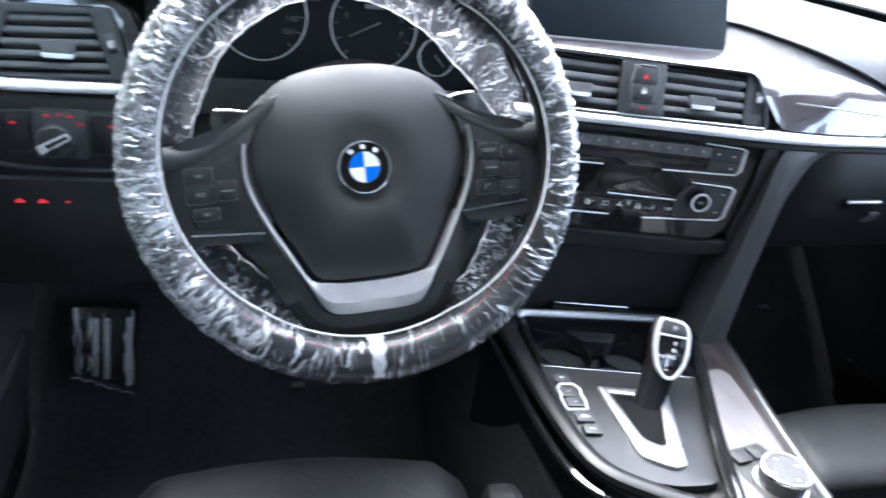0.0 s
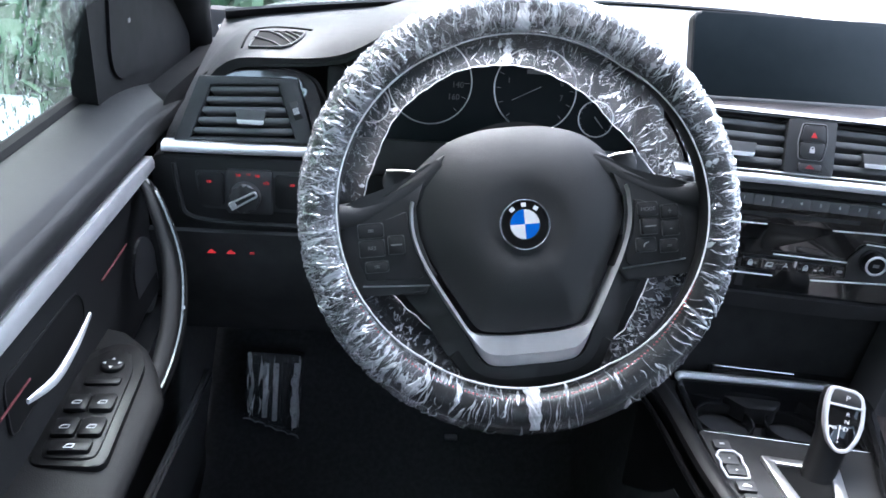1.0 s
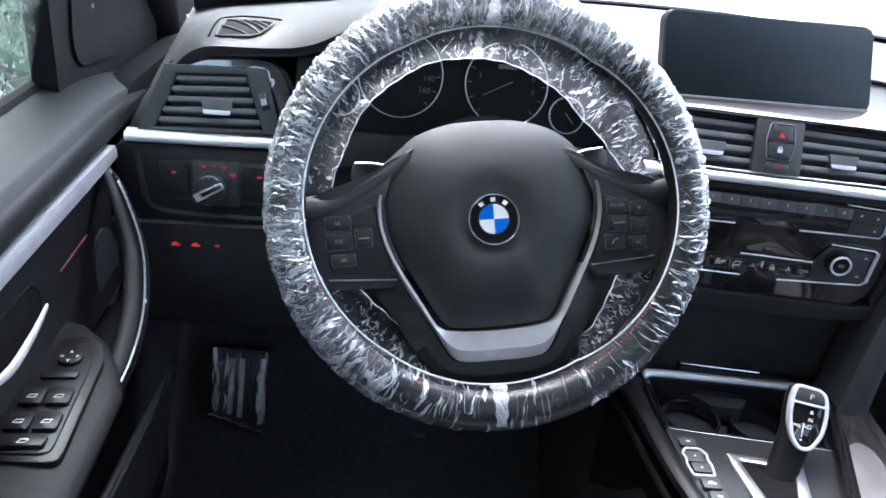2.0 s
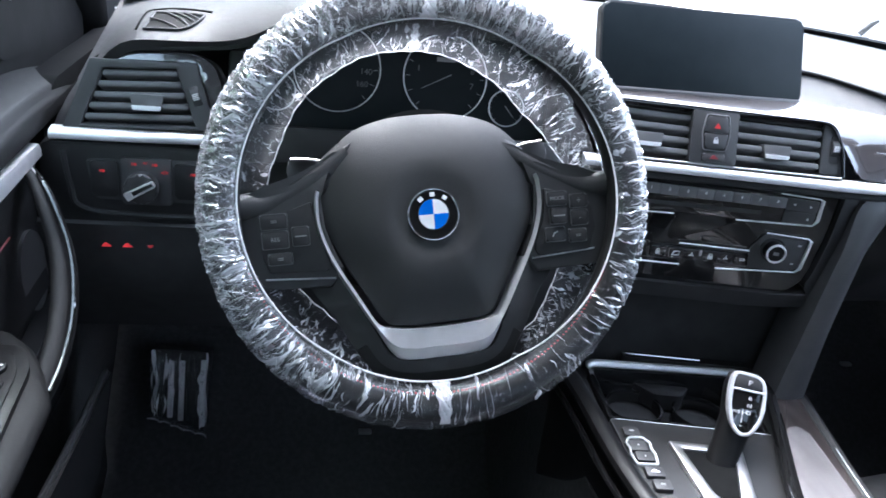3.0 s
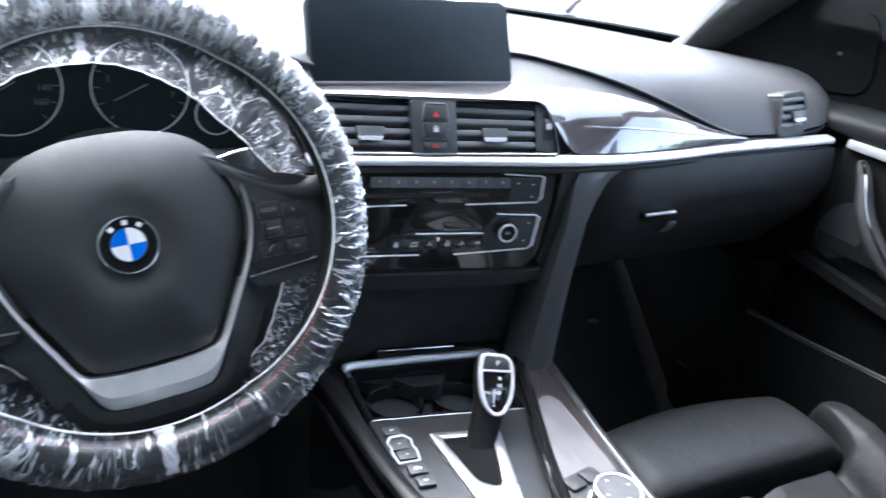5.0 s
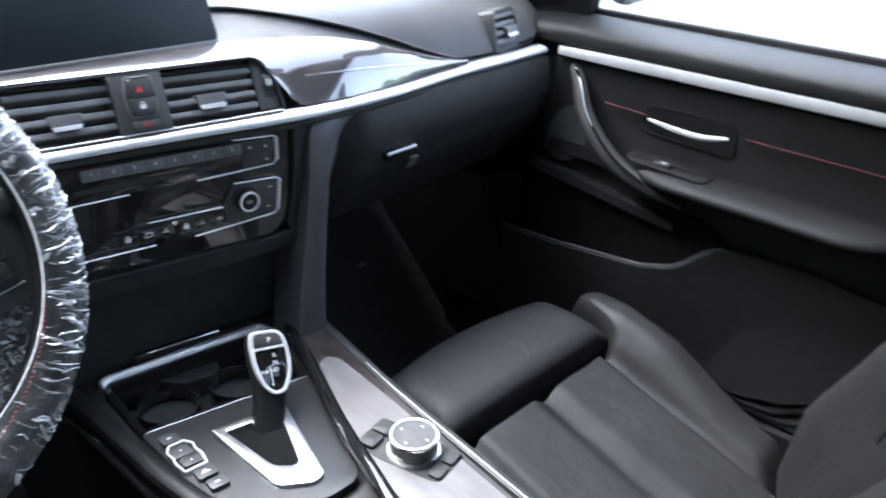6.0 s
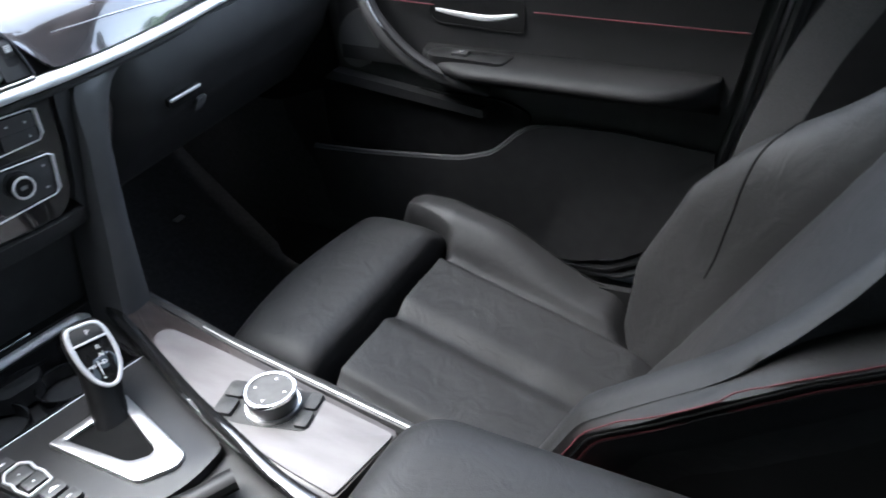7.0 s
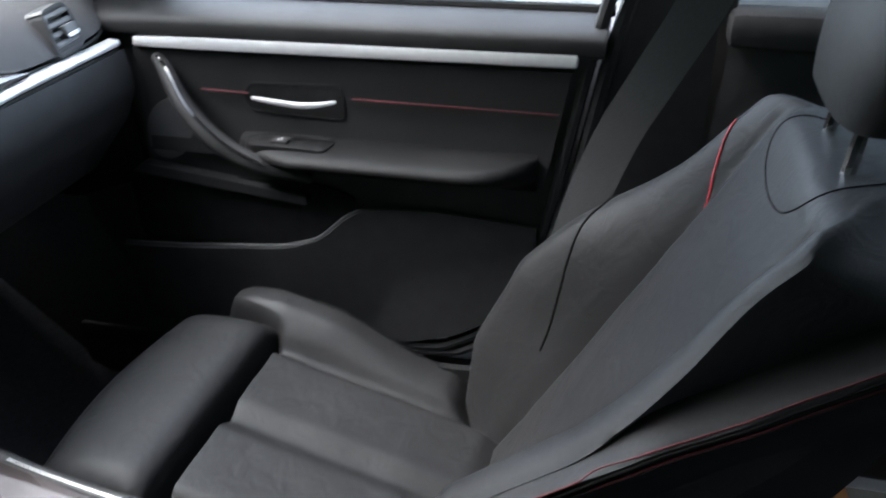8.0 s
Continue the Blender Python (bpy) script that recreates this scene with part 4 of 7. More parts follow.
        prism(bm, [(-0.15 * r, -0.0007), (0.62 * r, -0.0004), (0.62 * r, 0.0004), (-0.15 * r, 0.0007)], 0.002, 0.0028, t)
        part("needle", bm, GREY_PRINT, dl)
        bm = BM()
        for k in range(13):
            b = radians(225 - k * 22.5)
            t = D @ Matrix.Rotation(b, 4, "Z")
            box(bm, (r * 0.88, 0, 0.0003), (0.005 if r > 0.03 else 0.0025, 0.0007, 0.0005), 0, t)
        part("ticks", bm, GREY_PRINT, dl)
        marks = {"speed": (("140", -4), ("160", -30)), "rev": (("1", 165), ("6", 15), ("7", -15)), "fuel": (), "temp": ()}[nm]
        for txt, b in marks:
            bm = BM()
            writing(bm, txt, 0.0095, shift(D, 0.66 * r * math.cos(radians(b)), 0.66 * r * math.sin(radians(b)), 0.0005))
            part("numeral", bm, VENT_SLAT, dl)
    bm = BM()
    box(bm, (0.024, 0.028, -0.004), (0.022, 0.005, 0.0006), 0, C)
    part("readout", bm, GREY_PRINT, cl)

    # centre vents with the hazard switch between them
    V0 = leaning(shift(S, -0.004, 0), 0.6835, -0.006, 19)
    bm = BM()
    frame_ring(bm, rounded([(-0.18, 0.0), (0.119, 0.001), (0.112, 0.040), (0.097, 0.0655), (-0.18, 0.0675)], [0.004, 0.004, 0.014, 0.014, 0.004]), 0.0030, -0.03, 0.004, V0, 0.001)
    part("vent_frame", bm, GLOSS_BLACK, dash)
    # silver bar added for the gleam on the gloss shelf
    bm = BM()
    tube(bm, [V0 @ Vector((-0.17, 0.0005, 0.005)), V0 @ Vector((-0.02, 0.0002, 0.005)), V0 @ Vector((0.114, 0.0008, 0.005))], 0.0011, 8)
    part("vent_line", bm, LEVER_SILVER, dash, "thin bright bar under the centre vents for the gloss shelf's gleam")
    vent("centre_vent", V0, [(-0.176, 0.004), (-0.070, 0.004), (-0.073, 0.058), (-0.176, 0.060)], 4, ((-0.122, 0.0235),), "black centre air vent with silver tab")
    rv = vent("centre_vent", V0, [(-0.017, 0.004), (0.089, 0.004), (0.0865, 0.056), (-0.020, 0.058)], 4, ((0.0325, 0.0235),), "black centre air vent with silver tab")
    bm = BM()
    prism(bm, rounded([(0.089, 0.003), (0.1165, 0.003), (0.110, 0.040), (0.098, 0.0615), (0.087, 0.062)], [0.002, 0.004, 0.012, 0.008, 0.003]), -0.02, 0.000, V0, 0.002)
    part("wheel_plate", bm, GREY_PANEL, dash)
    bm = BM()
    prism(bm, rect(0.0125, 0.034, 0.004, (0.1035, 0.034)), -0.001, 0.0006, V0)
    part("wheel_slot", bm, DARK_VOID, dash)
    thumb_wheel(rv, shift(V0, 0.1035, 0.035, -0.0085))
    bm = BM()
    prism(bm, rounded([(-0.072, 0.001), (-0.0165, 0.001), (-0.019, 0.0625), (-0.0735, 0.0625)], 0.002), -0.02, 0.007, V0, 0.0020)
    hp = thing("hazard_switch", "hazard and door lock buttons between the centre vents", "switch panel", (0.018, 0.26, 0.69))
    part("plate", bm, GREY_PANEL, hp)
    H0 = shift(V0, -0.0445, 0.0375, 0.007)
    bm = BM()
    prism(bm, rounded([(-0.0135, -0.020), (0.0135, -0.020), (0.0165, 0.0), (0.0135, 0.0215), (-0.0135, 0.0215), (-0.0165, 0.0)], 0.004), 0.0002, 0.0008, H0)
    part("button_gap", bm, DARK_VOID, hp)
    for o in (rounded([(-0.0147, 0.0005), (0.0147, 0.0005), (0.0118, 0.0198), (-0.0118, 0.0198)], 0.0035),
              rounded([(-0.0118, -0.0185), (0.0118, -0.0185), (0.0147, -0.0005), (-0.0147, -0.0005)], 0.0035),
              rounded([(-0.0135, -0.0335), (0.0135, -0.0335), (0.0135, -0.0240), (-0.0135, -0.0240)], 0.003)):
        bm = BM()
        prism(bm, o, 0, 0.0032, H0, 0.0013)
        part("button", bm, SWITCH, hp)
    bm = BM()
    frame_ring(bm, rounded([(-0.0138, -0.0205), (0.0138, -0.0205), (0.0170, 0.0), (0.0138, 0.0220), (-0.0138, 0.0220), (-0.0170, 0.0)], 0.004), 0.0008, 0, 0.0020, H0, 0.0003)
    part("button_outline", bm, GREY_PRINT, hp, "thin grey outline")
    for k, (u, v), mt, sc in (("triangle", (0, 0.0085), RED_LAMP, 0.75), ("lock", (0, -0.0085), WHITE_PRINT, 1.15), ("car", (0, -0.0285), RED_PRINT, 0.85)):
        bm = BM()
        icon(bm, k, shift(H0, u, v, 0.0033), sc)
        part("symbol", bm, mt, hp)

    # gloss black stack with radio and climate controls
    bm = BM()
    side = [(0.086, 0.527), (0.106, 0.545), (0.117, 0.60), (0.121, 0.666)]
    prism(bm, rounded([(-0.20, 0.666), (-0.20, 0.527)] + side, [0.005, 0.01, 0.02, 0.02, 0.03, 0.004]), -0.05, -0.006, S, 0.003)
    part("stack_fascia", bm, GLOSS_BLACK, dash, "gloss black centre stack")
    bm = BM()
    outer = [(-0.235, 0.500), (-0.20, 0.506), (0.085, 0.505), (0.122, 0.530), (0.138, 0.60), (0.143, 0.668)]
    inner = [(-0.235, 0.526), (-0.20, 0.528)] + [(u + 0.001, v) for u, v in side]
    ribbon(bm, [tuple(p) for p in smooth_path(inner, 5)], [tuple(p) for p in smooth_path(outer, 5)], -0.05, (0.001, -0.004), S, False, 0.003)
    part("stack_border", bm, BLACK_PLASTIC, dash)
    R = shift(S, -0.003, 0.0035, -0.006)
    bm = BM()
    prism(bm, rounded([(-0.19, 0.618), (0.097, 0.6175), (0.1005, 0.6225), (0.100, 0.6525), (-0.19, 0.6575)], 0.003), 0, 0.004, R, 0.0015)
    radio = thing("car_radio", "black car radio with numbered preset buttons and chrome edge", "radio", (0.02, 0.24, 0.62))
    part("face", bm, GLOSS_BLACK, radio)
    bm = BM()
    prism(bm, rounded([(0.0575, 0.6365), (0.0965, 0.6350), (0.0965, 0.6505), (0.0575, 0.6520)], 0.0015), 0.0035, 0.0062, R, 0.001)
    prism(bm, rounded([(0.0575, 0.6205), (0.0955, 0.6205), (0.0965, 0.6340), (0.0575, 0.6355)], 0.0015), 0.0035, 0.0056, R, 0.001)
    part("seek_button", bm, SWITCH, radio)
    for k in range(8):
        bm = BM()
        u, v = -0.110 + 0.0222 * k, 0.6468 - 0.00025 * k
        prism(bm, rect(0.0214, 0.0125, 0.001, (u, v)), 0.0035, 0.0075, R, 0.0016)
        b = part("preset_button", bm, VENT_SLAT, radio, "grey preset button")
        bm = BM()
        writing(bm, str(k + 1), 0.0055, shift(R, u, v + 0.0012, 0.0077))
        part("numeral", bm, WHITE_PRINT, b)
    for u, v, tn in ((0.0665, 0.6445, 90), (0.0875, 0.6430, -90), (0.0875, 0.6275, 0)):
        bm = BM()
        icon(bm, "arrow", shift(R, u, v, 0.0064, tn), 1.1)
        part("symbol", bm, WHITE_PRINT, radio)
    cp = thing("climate_control", "black climate control panel with chrome-ringed temperature knobs", "climate control", (0.05, 0.24, 0.55))
    bm = BM()
    box(bm, (-0.050, 0.6290, 0.0042), (0.16, 0.005, 0.001), 0.0, R)
    part("disc_slot", bm, DARK_VOID, radio)
    for pts, owner in ((((0.048, 0.6560), (0.097, 0.6535), (0.1010, 0.6515), (0.1012, 0.6250), (0.0965, 0.6185), (0.002, 0.6165)), radio), (((-0.16, 0.6150), (-0.075, 0.6165)), radio),
                       (((0.045, 0.6035), (0.098, 0.6010), (0.1022, 0.5980), (0.0985, 0.5600), (0.0925, 0.5545), (-0.007, 0.5490)), cp), (((-0.15, 0.5500), (-0.0535, 0.5498)), cp), (((-0.059, 0.5785), (0.029, 0.5775)), cp)):
        bm = BM()
        thick = [0.0009 + 0.0014 * (len(pts) > 3 and k in (2, 3)) for k in range(len(pts))]
        tube(bm, [R @ Vector((*p, 0.0045)) for p in pts], thick, 10)
        part("chrome_line", bm, LEVER_SILVER, owner, "thin chrome line")
    bm = BM()
    prism(bm, rounded([(0.033, 0.5535), (0.0925, 0.5560), (0.0985, 0.5610), (0.1015, 0.5970), (0.045, 0.6005), (0.030, 0.580)], 0.004), 0, 0.003, R, 0.001)
    part("face", bm, SWITCH, cp)
    for u in (0.0570, -0.168):
        N = shift(R, u, 0.5825, 0.003)
        bm = BM()
        disc(bm, 0.0155, 0, 0.004, N, 40, 0.001)
        part("knob_collar", bm, BLACK_PLASTIC, cp)
        bm = BM()
        disc(bm, 0.0130, 0.003, 0.015, N, 40, 0.0015, 0.0122)
        kn = part("temperature_knob", bm, LEVER_BLACK, cp)
        bm = BM()
        ring(bm, 0.0100, 0.0126, 0.0145, 0.0165, N, 40, 0.0007)
        part("knob_ring", bm, LEVER_SILVER, kn, "chrome ring")
        bm = BM()
        box(bm, (0, 0, 0.0152), (0.007, 0.004, 0.0005), 0, N)
        part("symbol", bm, GREY_PRINT, kn)
    for k, u in enumerate((-0.0826, -0.060, -0.040, -0.016, 0.0034, 0.0245)):
        bm = BM()
        prism(bm, rect(0.0195, 0.0135, 0.001, (u, 0.5635)), 0, 0.0022, R, 0.001)
        b = part("climate_button", bm, GLOSS_BLACK, cp)
        bm = BM()
        icon(bm, ("lock", "window", "fan", "lock", "fan", "bars")[k], shift(R, u, 0.5635, 0.0025), 1.15)
        part("symbol", bm, WHITE_PRINT, b)
    bm = BM()
    box(bm, (-0.03, 0.5735, 0.0008), (0.13, 0.0016, 0.0016), 0.0004, R)
    part("fan_strip", bm, CONSOLE_GREY, cp)
    for u, v in ((0.0905, 0.590), (0.087, 0.5650)):
        bm = BM()
        icon(bm, "bars", shift(R, u, v, 0.0032), 0.7)
        part("symbol", bm, WHITE_PRINT, cp)

    # storage recess below the stack, its lid line and the grey post
    bm = BM()
    prism(bm, [(-0.24, 0.53), (0.14, 0.53), (0.12, 0.36), (-0.22, 0.36)], -0.08, -0.045, S)
    part("storage_recess", bm, DARK_VOID, dash)
    bm = BM()
    prism(bm, rounded([(-0.10, 0.395), (0.10, 0.395), (0.10, 0.375), (-0.10, 0.375)], 0.003), -0.06, -0.03, shift(S, 0.01, 0.0), 0.002)
    part("storage_lid", bm, BLACK_PLASTIC, dash)
    bm = BM()
    tube(bm, [(-0.038, 0.243, 0.4185), (0.070, 0.240, 0.4105)], 0.0013, 6)
    part("lid_chrome", bm, CHROME, dash, "thin chrome lid edge")
    bm = BM()
    secs = [((0.212, 0.210, 0.664), (0.285, 0.216, 0.662)), ((0.199, 0.205, 0.648), (0.252, 0.208, 0.645)), ((0.192, 0.198, 0.60), (0.227, 0.201, 0.60)), ((0.184, 0.195, 0.56), (0.218, 0.197, 0.56)), ((0.171, 0.19, 0.49), (0.208, 0.193, 0.49)), ((0.156, 0.184, 0.41), (0.199, 0.186, 0.41)), ((0.150, 0.18, 0.37), (0.196, 0.182, 0.36))]
    fa, fb = smooth_path([s[0] for s in secs], 5), smooth_path([s[1] for s in secs], 5)
    rings = []
    for a, b in zip(fa, fb):
        d = (b - a)
        mid = (a + b) / 2 + Vector((0, -0.006, 0))
        rings.append([a + Vector((0, 0.06, 0)), a, a + d * 0.25 + Vector((0, -0.005, 0)), mid, a + d * 0.75 + Vector((0, -0.005, 0)), b, b + Vector((0.0, 0.08, 0))])
    loft(bm, rings)
    part("stack_post", bm, GREY_PANEL, dash, "charcoal post beside the centre stack", 50)

    # glovebox side
    bm = BM()
    def glove(u, v):
        x = 0.268 + 0.439 * u
        z = 0.664 - 0.20 * v
        roll = min(1.0, (0.664 - z) / 0.055)
        y = 0.222 + 0.025 * u + 0.02 * (1 - min(1, u / 0.06)) ** 2 - 0.007 * math.sin(math.pi * 0.62 * roll)
        y += 0.48 * max(0, 0.612 - z) + 0.4 * max(0, 0.57 - z) + 1.5 * max(0, 0.478 - z)
        return Vector((x, y, z))
    sheet(bm, glove, 24, 34, 0.012)
    gb = part("glovebox_lid", bm, BLACK_PLASTIC, dash, "black glovebox lid with bright latch", 60)
    G = frame_at((0.356, 0.2125, 0.5915), (0.99, 0.05, 0.0), (0, -0.30, 0.95), (-0.04, -0.95, -0.30))
    bm = BM()
    prism(bm, rounded([(-0.026, -0.010), (0.024, -0.010), (0.031, 0.005), (-0.031, 0.005)], 0.004), -0.02, 0.003, G, 0.002)
    lt = part("latch", bm, LEVER_BLACK, gb)
    bm = BM()
    box(bm, (0, 0.004, 0.004), (0.056, 0.0042, 0.003), 0.001, G)
    part("latch_edge", bm, LEVER_SILVER, lt, "bright latch edge")
    bm = BM()
    prism(bm, rounded([(0.020, -0.036), (0.040, -0.036), (0.046, -0.020), (0.028, -0.020)], 0.003), -0.004, 0.0010, G, 0.001)
    part("lock_tab", bm, GREY_PANEL, lt)
    bm = BM()
    sheet(bm, lambda u, v: Vector((0.22 + 0.52 * u, 0.365 + 0.435 * v, 0.47 - 0.10 * v)), 4, 4, 0.01)
    part("underside", bm, DARK_VOID, dash)
    bm = BM()
    sheet(bm, lambda u, v: Vector((-0.75 + 0.63 * u, 0.36 + 0.45 * v, 0.39 + 0.02 * v)), 4, 4, 0.01)
    part("underside", bm, DARK_VOID, dash)
    # passenger-end vent in the pad
    E = frame_at((0.6175, 0.2595, 0.7155), (0.96, 0.20, 0.0), (-0.05, 0.25, 0.96), (0.2, -0.95, 0.25))
    ev = vent("side_vent", shift(E, 0.0, 0.002, 0.006), [(-0.031, -0.025), (0.031, -0.025), (0.031, 0.025), (-0.031, 0.025)], 4, ((0.008, -0.005),), "black side air vent at the passenger end")
    bm = BM()
    frame_ring(bm, rounded([(-0.04, -0.032), (0.036, -0.032), (0.044, 0.01), (0.03, 0.034), (-0.032, 0.032)], 0.012), 0.008, -0.03, 0.004, E, 0.003)
    part("vent_rim", bm, SOFT_PAD, ev)
    for s in (-1, 1):
        bm = BM()
        prism(bm, rounded([(0.26, 0.45), (0.40, 0.40), (0.60, 0.40), (0.70, 0.70), (0.33, 0.71), (0.275, 0.67)], 0.02), 0.738, 0.77, frame_at((0, 0, 0), (0, 1, 0), (0, 0, 1), (s, 0, 0)), 0.004)
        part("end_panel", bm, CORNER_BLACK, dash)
    return dash


build_dashboard()


def build_display():
    D = frame_at((0.019, 0.336, 0.797), (0.998, -0.015, 0.0), (0.01, 0.42, 0.907), (-0.015, -0.907, 0.42))
    ob = thing("display_screen", "wide dark switched-off display standing on the dashboard", "display", (0.019, 0.34, 0.75))
    bm = BM()
    prism(bm, rect(0.268, 0.106, 0.011), -0.016, 0, D, 0.002)
    part("housing", bm, BLACK_PLASTIC, ob)
    bm = BM()
    prism(bm, rect(0.264, 0.102, 0.010), -0.002, 0.0012, D, 0.0008)
    part("glass", bm, SCREEN, ob, "dark blank screen glass")
    bm = BM()
    box(bm, (0, -0.052, -0.006), (0.262, 0.006, 0.02), 0.002, D)
    part("lower_bezel", bm, GREY_PANEL, ob)
    bm = BM()
    box(bm, (0, -0.07, -0.02), (0.14, 0.05, 0.02), 0.003, D)
    part("foot", bm, BLACK_PLASTIC, ob)


build_display()


# ---- steering wheel, its film cover and the column ----
WC = Vector((-0.353, 0.035, 0.704))
WE1, WE2, WN = Vector((1, 0, 0)), Vector((0, 0.4226, 0.9063)), Vector((0, -0.9063, 0.4226))
W0 = frame_at(WC, WE1, WE2, WN)
W = W0 @ Matrix.Rotation(radians(7.5), 4, "Z")


def mirror_u(pts):
    return [(-u, v) for u, v in pts][::-1]


def build_wheel():
    sw = thing("steering_wheel", "black leather steering wheel with silver spoke trim, turned slightly", "steering wheel", WC)
    bm = BM()
    n = 96
    rings = []
    for k in range(n):
        a = 2 * math.pi * k / n
        thumb = 0.0022 * (math.exp(-((math.degrees(a) - 35) / 14) ** 2) + math.exp(-((math.degrees(a) - 145) / 14) ** 2))
        ringp = []
        for s in range(14):
            b = 2 * math.pi * s / 14
            rr = 0.0155 + thumb
            ringp.append(W @ Vector(((0.178 + rr * math.cos(b)) * math.cos(a), (0.178 + rr * math.cos(b)) * math.sin(a), 1.12 * rr * math.sin(b))))
        rings.append(ringp)
    loft(bm, rings, True, False, True)
    part("rim", bm, LEATHER, sw)
    # airbag cover
    right = [(0.0, 0.079), (0.03, 0.0772), (0.060, 0.0685), (0.080, 0.053), (0.089, 0.037), (0.0945, 0.012), (0.0935, -0.012), (0.084, -0.038), (0.062, -0.078), (0.050, -0.099), (0.040, -0.1055), (0.020, -0.1075)]
    half = [tuple(p) for p in smooth_path(right, 4)]
    outline = half + [(-u, v) for u, v in half[::-1]][:-1]
    def dent(u, v):
        d = math.hypot(u, v + 0.0115)
        return -0.0045 / (1 + math.exp((d - 0.0345) / 0.0016)) - 0.011 * (max(0, v - 0.01) / 0.07) ** 2
    bm = BM()
    pillow(bm, outline, -0.012, 0.020, W, 16, 3.2, dent, -0.035)
    part("airbag_cover", bm, PAD_LEATHER, sw, "grained black airbag cover", 60)
    # emblem
    em = shift(W, 0.0, -0.0115, 0.0036)
    bm = BM()
    disc(bm, 0.0225, 0, 0.0022, em, 48, 0.0008)
    eb = part("emblem", bm, GLOSS_BLACK, sw, "round blue and white emblem")
    bm = BM()
    ring(bm, 0.0212, 0.0228, 0.001, 0.003, em, 48, 0.0004)
    ring(bm, 0.0132, 0.0139, 0.001, 0.0027, em, 48)
    part("emblem_rings", bm, CHROME, eb, "chrome ring")
    for k in range(4):
        bm = BM()
        arc = [(0, 0)] + [(0.0131 * math.cos(radians(90 * k + a)), 0.0131 * math.sin(radians(90 * k + a))) for a in range(0, 91, 9)]
        prism(bm, arc, 0.0022, 0.0027, em)
        part("quadrant", bm, BLUE if k in (1, 3) else WHITE_ENAMEL, eb)
    for a in (128, 90, 52):
        bm = BM()
        t = em @ Matrix.Rotation(radians(a - 90), 4, "Z")
        box(bm, (0, 0.0172, 0.0025), (0.0042, 0.0038, 0.0006), 0.0, t)
        part("mark", bm, WHITE_ENAMEL, eb)
    # silver spoke trim
    inner_r = [(0.0953, 0.016), (0.0970, 0.008), (0.0967, -0.0135), (0.0880, -0.0415), (0.0668, -0.0820), (0.0540, -0.1035), (0.041, -0.108), (0.022, -0.1100), (0, -0.1105)]
    outer_r = [(0.0988, 0.018), (0.1010, 0.008), (0.1007, -0.015), (0.0917, -0.0440), (0.0708, -0.0840), (0.058, -0.1065), (0.044, -0.131), (0.030, -0.137), (0, -0.1375)]
    inn = [tuple(p) for p in smooth_path(inner_r, 5)]
    out = [tuple(p) for p in smooth_path(outer_r, 5)]
    mid = [(i[0] + 0.6 * (o[0] - i[0]), i[1] + 0.6 * (o[1] - i[1])) for i, o in zip(inn, out)]
    both = lambda line: line + mirror_u(line)[1:]
    bm = BM()
    ribbon(bm, both(inn), both(mid), -0.024, (-0.0040, -0.0010), W, False, 0.0)
    part("silver_trim", bm, SPOKE_SILVER, sw, "satin silver V-shaped spoke trim", 50)
    bm = BM()
    ribbon(bm, both(mid), both(out), -0.024, (-0.0010, -0.0080), W, False, 0.0008)
    part("silver_trim_edge", bm, SPOKE_SILVER, sw, "outer edge of the silver trim", 50)
    for s in (-1, 1):
        bm = BM()
        tube(bm, [W @ Vector((s * 0.147, -0.0545, -0.005)), W @ Vector((s * 0.118, -0.0565, -0.0045)), W @ Vector((s * 0.088, -0.0585, -0.0055))], 0.0008, 6)
        part("fine_line", bm, SATIN, sw, "fine silver line under the buttons")
    bm = BM()
    for k in range(110):
        a = radians(200 + 140 * k / 109)
        p, q = [W0 @ Vector(((0.1655 + d) * math.cos(a + e), (0.1655 + d) * math.sin(a + e), 0.0105)) for d, e in ((0, 0), (0.003, 0.012))]
        tube(bm, [p, q], 0.0007, 5)
    part("red_stitching", bm, RED_BRIGHT, sw, "red cross stitching inside the rim")
    bm = BM()
    low = [(-0.056, -0.106), (-0.045, -0.133), (-0.03, -0.1385), (0.03, -0.1385), (0.045, -0.133), (0.056, -0.106), (0.075, -0.125), (0.058, -0.155), (0, -0.168), (-0.058, -0.155), (-0.075, -0.125)]
    prism(bm, low, -0.03, -0.012, W, 0.003)
    part("lower_spoke", bm, LEATHER, sw)
    bm = BM()
    vin = [tuple(p) for p in smooth_path([(0.092, -0.044), (0.0715, -0.084), (0.059, -0.107), (0.046, -0.131), (0.030, -0.137), (0, -0.1375)], 4)]
    vout = [tuple(p) for p in smooth_path([(0.122, -0.050), (0.096, -0.088), (0.082, -0.114), (0.062, -0.146), (0.032, -0.160), (0, -0.162)], 4)]
    ribbon(bm, vin + mirror_u(vin)[1:], vout + mirror_u(vout)[1:], -0.034, (-0.0075, -0.016), W, False, 0.003)
    part("spoke_skirt", bm, PAD_LEATHER, sw, angle=60)
    for s in (-1, 1):
        drop = 0.005 if s > 0 else 0.0
        sp = [(0.080, 0.036), (0.0865, 0.038), (0.099, 0.033), (0.120, 0.0235), (0.145, 0.0145), (0.168, 0.018), (0.172, -0.05), (0.160, -0.062), (0.135, -0.064), (0.092, -0.066), (0.080, -0.05), (0.097, -0.015), (0.0985, 0.012)]
        sp = [(s * u, v - drop) for u, v in sp]
        bm = BM()
        prism(bm, sp if s > 0 else sp[::-1], -0.032, -0.006, W, 0.007, 4)
        part("spoke", bm, PAD_LEATHER, sw)
        # rolled shoulder that runs from the airbag cover out to the rim
        bm = BM()
